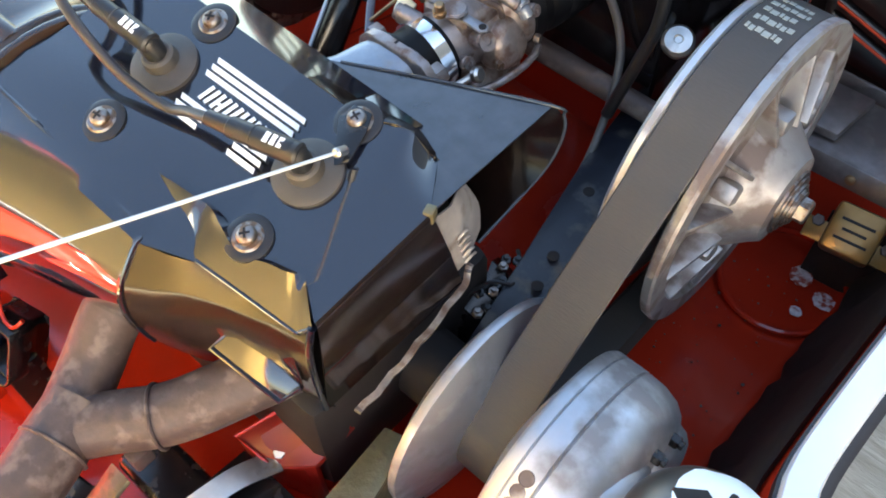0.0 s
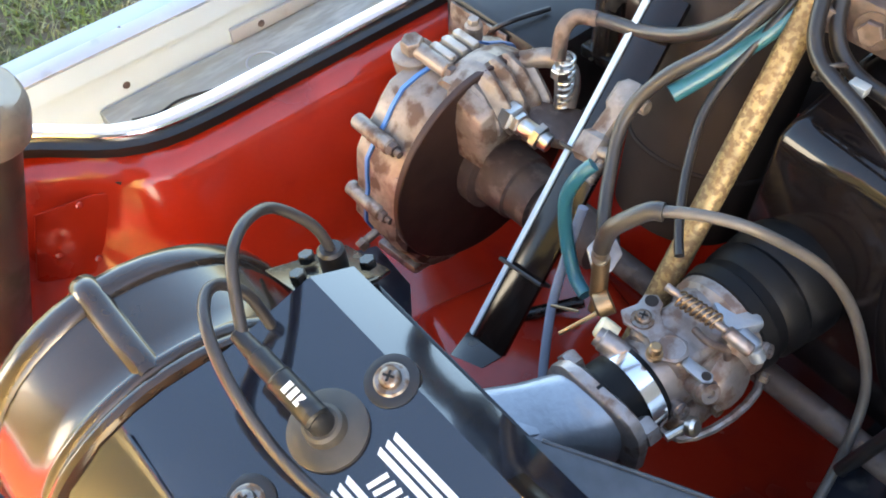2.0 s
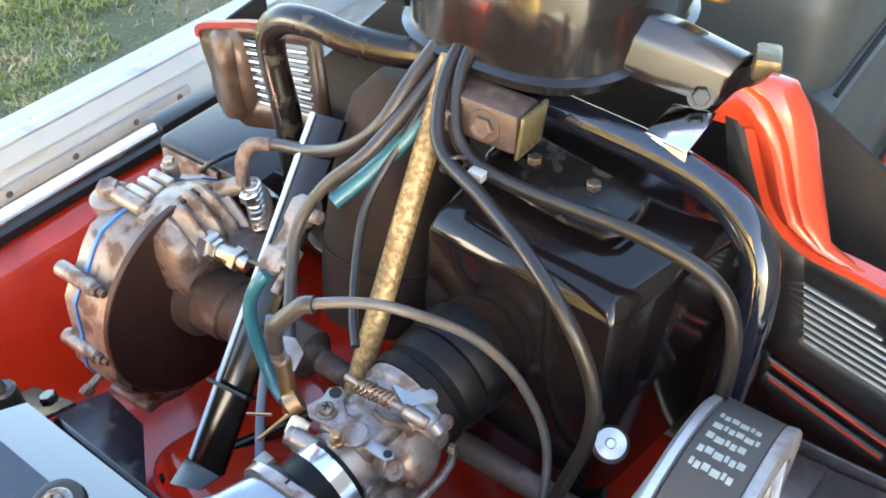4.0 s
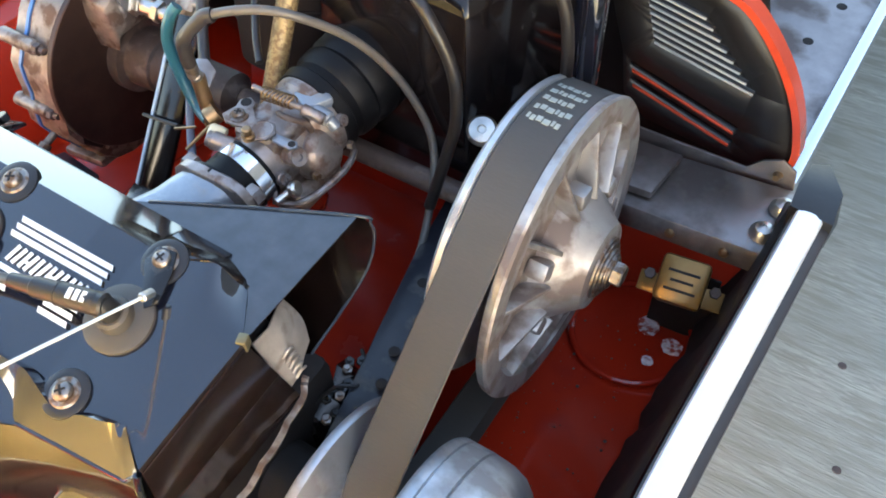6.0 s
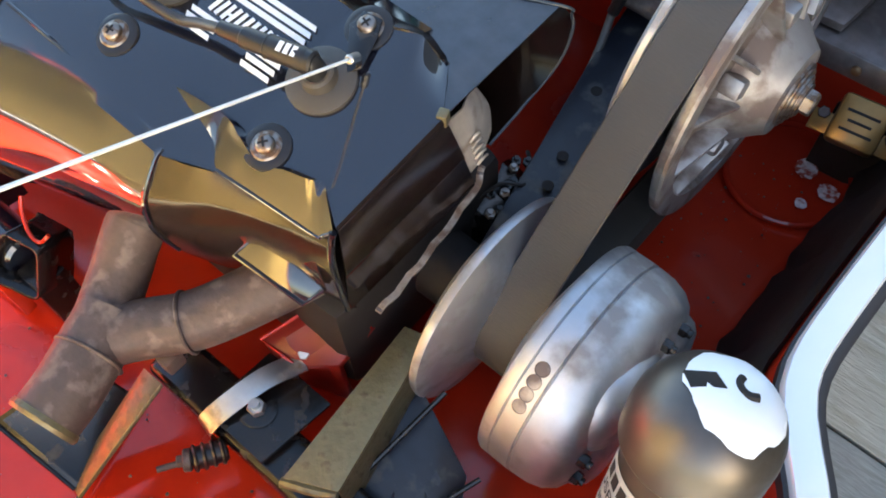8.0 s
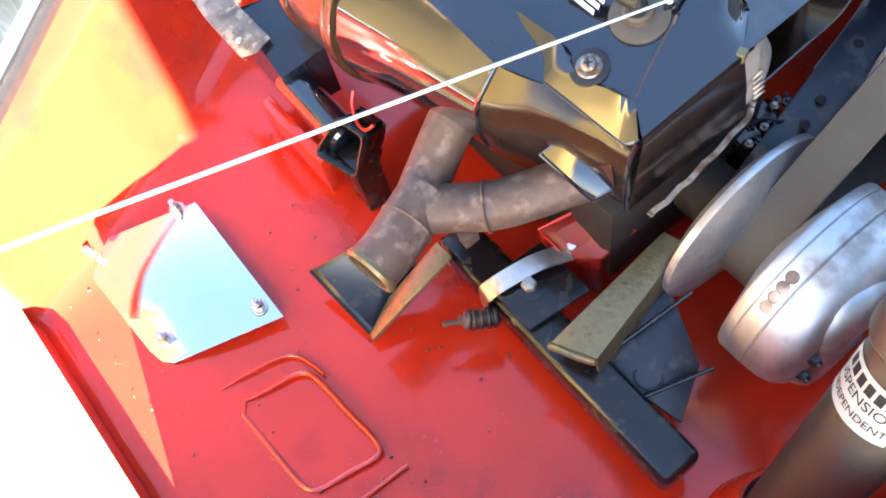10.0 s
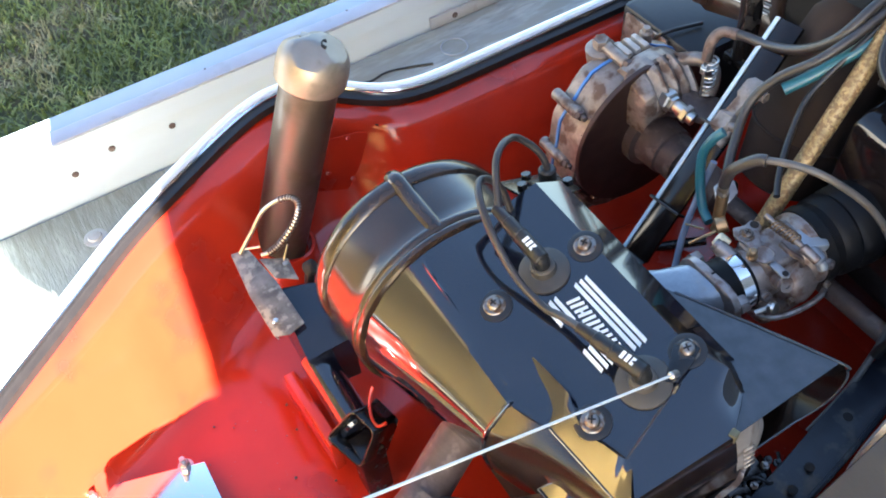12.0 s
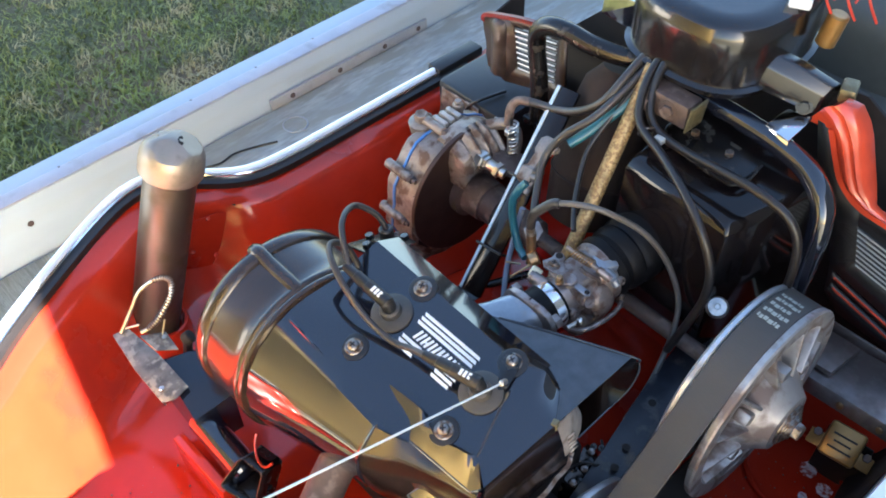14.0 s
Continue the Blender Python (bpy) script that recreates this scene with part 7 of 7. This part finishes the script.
part("tunnel_front", slab([(-0.33, 0.47, 0.165), (0.0, 0.47, 0.165), (0.0, 0.54, 0.42), (-0.33, 0.54, 0.42)], (0, 0.005, 0.003), 0.001), RED, BH, "red tunnel front sheet")
part("side_plate", slab([(0.104, 0.02, 0.318), (0.088, 0.10, 0.336), (0.078, 0.16, 0.340), (0.066, 0.21, 0.340), (0.048, 0.294, 0.340), (0.030, 0.42, 0.342), (0.055, 0.42, 0.342), (0.082, 0.318, 0.340), (0.110, 0.19, 0.340), (0.114, 0.16, 0.340), (0.113, 0.07, 0.330), (0.117, 0.02, 0.316)], (0, 0, -0.003), 0.0008), NAVY_DIRTY, BH, "dusty blue-black side plate")
part("plate_flange", slab([(0.104, 0.02, 0.318), (0.088, 0.10, 0.336), (0.066, 0.21, 0.338), (0.066, 0.21, 0.20), (0.10, 0.02, 0.20)], (0.003, 0, 0), 0.0006), NAVY_DIRTY, BH)
part("plate_flange", slab([(0.066, 0.21, 0.338), (0.030, 0.42, 0.340), (0.03, 0.42, 0.18), (0.066, 0.21, 0.20)], (0.003, 0, 0), 0.0006), NAVY_DIRTY, BH)
part("plate_fold", tube([(0.117, 0.03, 0.318), (0.114, 0.10, 0.334), (0.112, 0.18, 0.340), (0.084, 0.318, 0.340), (0.057, 0.42, 0.342)], 0.0026, 8, 4), NAVY_DIRTY, BH)
for x, y, z in ((0.090, 0.20, 0.340), (0.098, 0.17, 0.340), (0.100, 0.10, 0.3355), (0.072, 0.27, 0.340)):
    part("plate_hole", lathe((x, y, z), (0, 0, 1), [(0, 0.005), (0.0008, 0.005), (0.001, 0)], 12), BLACK_DULL, BH)

TN = thing("tunnel_seat", "grey vinyl seat on the snowmobile tunnel", "seat", (-0.12, 1.2, 0.2))
b = box((-0.30, 0.78, 0.30), (0.06, 1.9, 0.62), 0.05, None, 4)
part("cushion", b, SEAT, TN)
part("side_skirt", box((-0.27, 0.64, 0.18), (0.075, 1.9, 0.50), 0.01), SEAT, TN)
part("tunnel", box((-0.26, 0.70, DECK), (0.06, 1.9, 0.19), 0.01), BLACK_DULL, TN, "dark tunnel and track under the seat")
part("seam", tube([(0.066, 0.80, 0.50), (0.066, 1.2, 0.505), (0.066, 1.85, 0.51)], 0.003, 6, 2), BLACK_DULL, TN)
RN = thing("running_board", "blue-grey aluminium running board with holes", "running board", (0.2, 1.1, 0.2))
part("tread", box((0.09, 0.68, 0.20), (0.285, 1.95, 0.206), 0.001), ALU_DULL, RN, "blue-grey sheet with drain holes")
part("bracket", both(*[box((0.10, y_, DECK), (0.12, y_ + 0.03, 0.199), 0.002) for y_ in (0.72, 1.85)]), BLACK_DULL, RN)
part("red_edge", box((0.088, 0.68, 0.2065), (0.100, 1.95, 0.235), 0.002), RED, RN)
part("outer_edge", box((0.280, 0.66, 0.19), (0.296, 1.95, 0.222), 0.003), CHROME, RN)
for i in range(9):
    for x in (0.155, 0.225):
        part("drain_hole", lathe((x + 0.015 * (i % 2), 0.74 + 0.09 * i, 0.206), (0, 0, 1), [(0, 0.007), (0.0006, 0.007), (0.0008, 0.0)], 14), BLACK_DULL, RN)

# ---- alloy support plate and box beside the driven clutch ----
AP = thing("support_plate", "dull alloy support plate with rivets and dome screws", "plate", (0.24, 0.52, 0.29))
part("plate", slab([(0.150, 0.461, 0.312), (0.310, 0.470, 0.312), (0.318, 0.500, 0.311), (0.308, 0.560, 0.310), (0.150, 0.545, 0.310)], (0, 0, -0.004), 0.001), ALU_DULL, AP)
part("front_flange", slab([(0.150, 0.461, 0.312), (0.310, 0.470, 0.312), (0.310, 0.464, 0.290), (0.150, 0.455, 0.290)], (0, 0.003, 0), 0.001), ALU_DULL, AP)
part("rear_flange", slab([(0.140, 0.546, 0.330), (0.185, 0.550, 0.326), (0.255, 0.557, 0.320), (0.268, 0.559, 0.334), (0.285, 0.562, 0.340), (0.300, 0.563, 0.330), (0.303, 0.563, 0.306), (0.14, 0.546, 0.306)], (0, 0.003, 0), 0.001), ALU_DULL, AP)
part("step_plate", slab([(0.150, 0.475, 0.314), (0.192, 0.478, 0.314), (0.198, 0.540, 0.313), (0.150, 0.538, 0.313)], (0, 0, 0.010), 0.002), ALU_DULL, AP)
for x, y in ((0.160, 0.456), (0.222, 0.4605), (0.274, 0.4635)):
    part("rivet", lathe((x, y, 0.301), (0, -1, 0.2), [(0, 0.005), (0.002, 0.0045), (0.004, 0)], 12), COPPER, AP)
for x, y in ((0.297, 0.493), (0.303, 0.530)):
    part("dome_screw", lathe((x, y, 0.312), (0, 0, 1), [(0, 0.0125), (0.004, 0.012), (0.009, 0.008), (0.0105, 0.0025), (0.009, 0.002), (0.009, 0)], 24), STEEL, AP)
part("latch", box((0.303, 0.500, 0.318), (0.316, 0.530, 0.328), 0.003), BLACK_PLASTIC, AP)
CBX = thing("regulator_box", "amber varnished metal regulator box with printing", "regulator", (0.25, 0.445, 0.22))
tb = Matrix.Rotation(radians(8), 4, "Z") @ Matrix.Rotation(radians(35), 4, "X")
BC = Vector((0.2485, 0.446, 0.258))
part("case", box(BC - Vector((0.023, 0.023, 0.018)), BC + Vector((0.023, 0.023, 0.018)), 0.005, tb), AMBER, CBX)
part("ear", box(BC - Vector((0.041, 0.010, 0.016)), BC + Vector((0.041, 0.010, -0.012)), 0.001, tb), AMBER, CBX)
for sx in (-1, 1):
    part("ear_bolt", hexnut(BC + tb.to_3x3() @ Vector((sx * 0.032, 0, -0.012)), tb.to_3x3() @ Vector((0, 0, 1)), 0.006, 0.006), RUSTY, CBX)
part("foot", slab([(0.22, 0.455, 0.15), (0.28, 0.46, 0.15), (0.28, 0.47, 0.25), (0.22, 0.465, 0.25)], (0, 0.003, 0), 0.001), BLACK_DULL, CBX)
for k in range(3):
    c0 = BC + tb.to_3x3() @ Vector((0, -0.010 + 0.009 * k, 0.0181))
    ux, uy, uz = (tb.to_3x3() @ Vector(v) for v in ((1, 0, 0), (0, 1, 0), (0, 0, 1)))
    w_ = 0.015 - 0.004 * (k % 2)
    part("print_bar", slab([c0 - ux * w_ - uy * 0.0013, c0 + ux * w_ - uy * 0.0013, c0 + ux * w_ + uy * 0.0013, c0 - ux * w_ + uy * 0.0013], uz * 0.0005, 0), BLACK_DULL, CBX)

# ---- things beside the fan ----
FB = thing("fan_side_bracket", "scuffed aluminium bracket with a coil spring hook", "bracket", (-0.40, -0.15, 0.3))
part("plate", slab([(-0.466, -0.160, 0.352), (-0.462, -0.140, 0.354), (-0.400, -0.132, 0.352), (-0.332, -0.130, 0.348), (-0.330, -0.150, 0.344), (-0.338, -0.165, 0.342), (-0.40, -0.166, 0.348)], (0, 0, -0.002), 0.0006), SCUFFED, FB, "scuffed bare aluminium plate")
part("plate_fold", slab([(-0.466, -0.160, 0.352), (-0.40, -0.166, 0.348), (-0.338, -0.165, 0.342), (-0.342, -0.162, 0.328), (-0.40, -0.163, 0.330), (-0.464, -0.157, 0.332)], (0, 0.002, 0), 0.0005), SCUFFED, FB)
part("ear", slab([(-0.440, -0.135, 0.353), (-0.405, -0.131, 0.352), (-0.392, -0.108, 0.346), (-0.425, -0.106, 0.350)], (0, 0, -0.002), 0.0006), SCUFFED, FB, "small riveted ear")
for x_, y_ in ((-0.458, -0.150), (-0.418, -0.112), (-0.35, -0.156)):
    part("rivet", lathe((x_, y_, 0.3505), (0, 0, 1), [(0, 0.0035), (0.0015, 0.003), (0.002, 0)], 10), STEEL, FB)
hook = smooth_path([(-0.460, -0.150, 0.353), (-0.466, -0.128, 0.372), (-0.470, -0.106, 0.392), (-0.462, -0.082, 0.404), (-0.448, -0.072, 0.407), (-0.436, -0.076, 0.402), (-0.432, -0.088, 0.388), (-0.434, -0.104, 0.370), (-0.438, -0.118, 0.358), (-0.444, -0.130, 0.352)], 5)
part("spring_hook", sweep(hook, circle(0.0026, 8)), STEEL, FB, "bright spring wire hook")
for i in range(14, len(hook) - 4):
    part("coil_turn", hoop(hook[i], hook[i + 1] - hook[i - 1], 0.0036, 0.0009, 12, 6), STEEL_WORN, FB)
part("split_pin", rod((-0.462, -0.146, 0.356), (-0.448, -0.128, 0.362), 0.0014, 6), STEEL, FB)
part("split_pin", rod((-0.430, -0.100, 0.365), (-0.422, -0.112, 0.352), 0.0014, 6), STEEL, FB)
CL = thing("ignition_coil", "blue-black box and tube under the fan housing", "ignition coil", (-0.30, -0.13, 0.24))
part("box", loft([[(-0.402, -0.140, 0.338), (-0.380, -0.088, 0.340), (-0.380, -0.088, 0.25), (-0.402, -0.140, 0.25)], [(-0.345, -0.142, 0.336), (-0.335, -0.086, 0.338), (-0.335, -0.086, 0.25), (-0.345, -0.142, 0.25)], [(-0.305, -0.145, 0.318), (-0.300, -0.090, 0.325), (-0.300, -0.090, 0.25), (-0.305, -0.145, 0.25)]]), NAVY_CLEAN, CL, "blue-black folded box", angle=0.3)
part("tube", rod((-0.322, -0.132, 0.292), (-0.212, -0.134, 0.292), 0.019, 32, 0.003), BLACK_GLOSS, CL)
part("terminal", both(rod((-0.40, -0.095, 0.345), (-0.395, -0.085, 0.352), 0.009, 16, 0.002), rod((-0.40, -0.10, 0.30), (-0.398, -0.09, 0.35), 0.006, 10)), BLACK_DULL, CL)
part("rail", slab([(-0.335, -0.172, 0.270), (-0.225, -0.168, 0.270), (-0.225, -0.155, 0.272), (-0.335, -0.157, 0.272)], (0, 0, -0.06), 0.002), RED, CL)
part("fan_guard", tube([(-0.220, -0.106, 0.345), (-0.214, -0.114, 0.336), (-0.198, -0.122, 0.330), (-0.184, -0.122, 0.331), (-0.178, -0.114, 0.338)], 0.0018, 8, 5), RED, CL, "thin red guard edge")
CC = thing("channel_bracket", "open black steel channel bracket", "bracket", (-0.20, -0.15, 0.24))
corners = [Vector(c_) for c_ in ((-0.212, -0.136, 0.337), (-0.179, -0.128, 0.330), (-0.172, -0.154, 0.288), (-0.220, -0.170, 0.299))]
back_ = (corners[1] - corners[0]).cross(corners[3] - corners[0]).normalized()
back_ = -back_ if back_.y < 0 else back_
ring_ = smooth_path([corners[i].lerp(corners[(i + 1) % 4], f) for i in range(4) for f in (0.12, 0.5, 0.88)] + [corners[0].lerp(corners[1], 0.12)], 3)
co = part("channel", loft([ring_, [q_ + back_ * 0.045 for q_ in ring_]], False), BLACK_SATIN, CC, angle=0.8)
co.modifiers.new("thick", "SOLIDIFY").thickness = 0.0024
part("inner_plate", slab([c_ + back_ * 0.042 for c_ in corners], back_ * 0.003, 0.001), BLACK_DULL, CC)
part("foot", box((-0.21, -0.15, 0.20), (-0.18, -0.12, 0.29), 0.002), BLACK_SATIN, CC)

# ---- hoses and cables ----
def hose(label, pts, r, material, category="hose", name="hose", extra=()):
    ob = thing(name, label, category, pts[0], "hoses and cables")
    part("line", tube(pts, r, 12, 8), material, ob)
    return ob


hose("black throttle cable looping over the carburettor", [(-0.134, 0.262, 0.490), (-0.127, 0.256, 0.515), (-0.120, 0.254, 0.538), (-0.106, 0.264, 0.555), (-0.075, 0.282, 0.562), (-0.047, 0.301, 0.554), (-0.018, 0.336, 0.515), (0.006, 0.362, 0.455), (0.030, 0.358, 0.400), (0.046, 0.310, 0.340), (0.052, 0.250, 0.300)], 0.0036, PALE_SHEATH, "cable", "throttle_cable")
sl = thing("cable_sleeve", "dusty rubber elbow sleeve on the throttle cable", "cable sleeve", (-0.13, 0.26, 0.50), "hoses and cables")
part("sleeve", tube([(-0.130, 0.258, 0.506), (-0.126, 0.255, 0.522), (-0.120, 0.254, 0.538), (-0.106, 0.264, 0.555), (-0.098, 0.268, 0.558)], 0.0058, 14, 6), RUBBER_GREY, sl)
part("ferrule", rod((-0.134, 0.262, 0.490), (-0.1295, 0.258, 0.507), 0.0056, 14, 0.001), STEEL, sl)
hose("thick black cable looping in front of the air box", [(-0.13, 0.52, 0.66), (-0.130, 0.46, 0.632), (-0.118, 0.425, 0.605), (-0.100, 0.408, 0.589), (-0.055, 0.390, 0.584), (-0.005, 0.366, 0.578), (0.039, 0.347, 0.558), (0.062, 0.344, 0.516), (0.065, 0.342, 0.470), (0.058, 0.336, 0.43), (0.045, 0.325, 0.37)], 0.0052, RUBBER, "cable", "control_cable")
hose("thick black cable across the air box top", [(-0.12, 0.52, 0.66), (-0.121, 0.465, 0.635), (-0.108, 0.432, 0.602), (-0.085, 0.420, 0.585), (-0.045, 0.415, 0.583), (0.0, 0.414, 0.586), (0.050, 0.412, 0.589), (0.095, 0.412, 0.581), (0.117, 0.412, 0.556), (0.124, 0.413, 0.508), (0.120, 0.416, 0.45), (0.110, 0.42, 0.40)], 0.0052, RUBBER, "cable", "control_cable")
tie = thing("cable_tie", "grey plastic cable tie with clipped tail", "cable tie", (-0.09, 0.41, 0.585))
part("loop", hoop((-0.093, 0.411, 0.583), (0.7, -0.5, -0.4), 0.0098, 0.0016, 16, 6), RUBBER_GREY, tie)
part("head", box((-0.078, 0.404, 0.582), (-0.066, 0.412, 0.589), 0.001), LABEL, tie)
hose("black brake cable from a rusty fitting", [(-0.293, 0.386, 0.492), (-0.296, 0.392, 0.512), (-0.292, 0.402, 0.522), (-0.270, 0.410, 0.527), (-0.235, 0.412, 0.535), (-0.195, 0.412, 0.555), (-0.165, 0.418, 0.585), (-0.155, 0.45, 0.618), (-0.15, 0.52, 0.655)], 0.0055, RUBBER_GREY, "cable", "brake_cable")
bf = thing("brake_cable_end", "rusty threaded brake cable end", "cable end", (-0.29, 0.386, 0.47))
part("sleeve", tube([(-0.2935, 0.386, 0.490), (-0.2965, 0.392, 0.512), (-0.2925, 0.402, 0.5222), (-0.276, 0.4085, 0.5258)], 0.0062, 12, 5), RUSTY, bf)
part("thread", both(rod((-0.291, 0.388, 0.44), (-0.293, 0.386, 0.495), 0.0035, 10), hexnut((-0.291, 0.387, 0.474), (0, 0, 1), 0.008, 0.008)), STEEL, bf)
hose("grey-black cable running down beside the support bar", [(-0.14, 0.52, 0.655), (-0.145, 0.455, 0.615), (-0.16, 0.40, 0.575), (-0.185, 0.372, 0.545), (-0.195, 0.350, 0.515), (-0.180, 0.322, 0.485), (-0.158, 0.295, 0.47), (-0.138, 0.280, 0.475)], 0.005, RUBBER_GREY, "cable", "choke_cable")
hose("thin black cable down to the carburettor", [(-0.14, 0.51, 0.655), (-0.142, 0.45, 0.605), (-0.150, 0.41, 0.565), (-0.152, 0.38, 0.535), (-0.138, 0.350, 0.508), (-0.118, 0.322, 0.492), (-0.102, 0.305, 0.484)], 0.0034, RUBBER, "cable", "choke_cable")
hose("teal fuel hose beside the support bar", [(-0.178, 0.300, 0.516), (-0.183, 0.292, 0.506), (-0.187, 0.286, 0.484), (-0.181, 0.284, 0.450), (-0.165, 0.278, 0.428), (-0.148, 0.272, 0.425)], 0.0052, TEAL, "hose", "fuel_hose")
hose("teal fuel hose running up to the pod", [(-0.176, 0.372, 0.536), (-0.163, 0.398, 0.552), (-0.145, 0.43, 0.58), (-0.135, 0.47, 0.61), (-0.13, 0.53, 0.655)], 0.0065, TEAL, "hose", "fuel_hose")
hose("thin smoky clear vent hose", [(-0.182, 0.300, 0.470), (-0.180, 0.285, 0.430), (-0.172, 0.265, 0.395), (-0.155, 0.242, 0.365), (-0.140, 0.225, 0.345)], 0.0038, CLEAR, "hose", "vent_hose")
hose("black steering linkage rod low behind the engine", [(-0.30, 0.235, 0.235), (-0.26, 0.30, 0.25), (-0.215, 0.36, 0.27)], 0.006, BLACK_SATIN, "rod", "linkage_rod")
plate = thing("floor_plate", "black sheet plate under the brake disc", "plate", (-0.3, 0.25, 0.2))
part("sheet", slab([(-0.42, 0.215, 0.268), (-0.30, 0.165, 0.275), (-0.262, 0.170, 0.275), (-0.265, 0.198, 0.274), (-0.34, 0.255, 0.268), (-0.40, 0.262, 0.266)], (0, 0, -0.004), 0.001), NAVY_DIRTY, plate)

hump = box((-0.315, 0.215, 0.186), (-0.150, 0.420, 0.252), 0.034, Matrix.Rotation(radians(-14), 4, "Z"), 4)
part("tunnel_hump", hump, RED, pan, "rounded red hump in the pan floor", angle=1.0)
cord = thing("black_rope", "thin black cord lying on the pale plank", "rope", (-1.085, 0.31, DECK + 0.056))
part("cord", tube([(-1.10, 0.27, DECK + 0.058), (-1.085, 0.311, DECK + 0.058), (-1.088, 0.35, DECK + 0.060), (-1.078, 0.395, DECK + 0.058), (-1.057, 0.445, DECK + 0.058)], 0.0024, 8, 6), RUBBER, cord)

# ---- open hood on its front hinges, out of view, widened left as gold reflector ----
HD = thing("open_hood", "open hood upright at the nose, out of view, gold skin added as reflector", "hood", (-0.12, -0.60, 0.25))
b = bmesh.new()
cols = []
for i in range(17):
    u = -1 + 2 * i / 16
    col = []
    for j in range(9):
        v = j / 8
        half = (0.20 if u > 0 else 0.82) - 0.04 * (1 - v) ** 2
        col.append(b.verts.new((-0.08 + u * half, -0.675 - 0.16 * v + 0.10 * max(0, v - 0.6) - 0.20 * (1 - u * u) * (0.25 + 0.75 * v), 0.256 + 1.25 * v)))
    cols.append(col)
for c0, c1 in zip(cols, cols[1:]):
    for j in range(8):
        b.faces.new((c0[j], c1[j], c1[j + 1], c0[j + 1]))
h_ = part("shell", b, HOOD_GLOW, HD, angle=1.0)
md = h_.modifiers.new("thick", "SOLIDIFY")
md.thickness, md.offset = 0.004, 0
rim = smooth_path([(-0.08 + u * ((0.20 if u > 0 else 0.82) - 0.04 * (1 - v) ** 2), -0.675 - 0.16 * v + 0.10 * max(0, v - 0.6) - 0.20 * (1 - u * u) * (0.25 + 0.75 * v), 0.256 + 1.25 * v) for u, v in ((-1, 0), (-1, 0.5), (-1, 1), (-0.5, 1), (0, 1), (0.5, 1), (1, 1), (1, 0.5), (1, 0))], 4)
part("edge_bead", sweep(rim, circle(0.006, 8)), ORANGE, HD, "orange-red rolled hood edge")
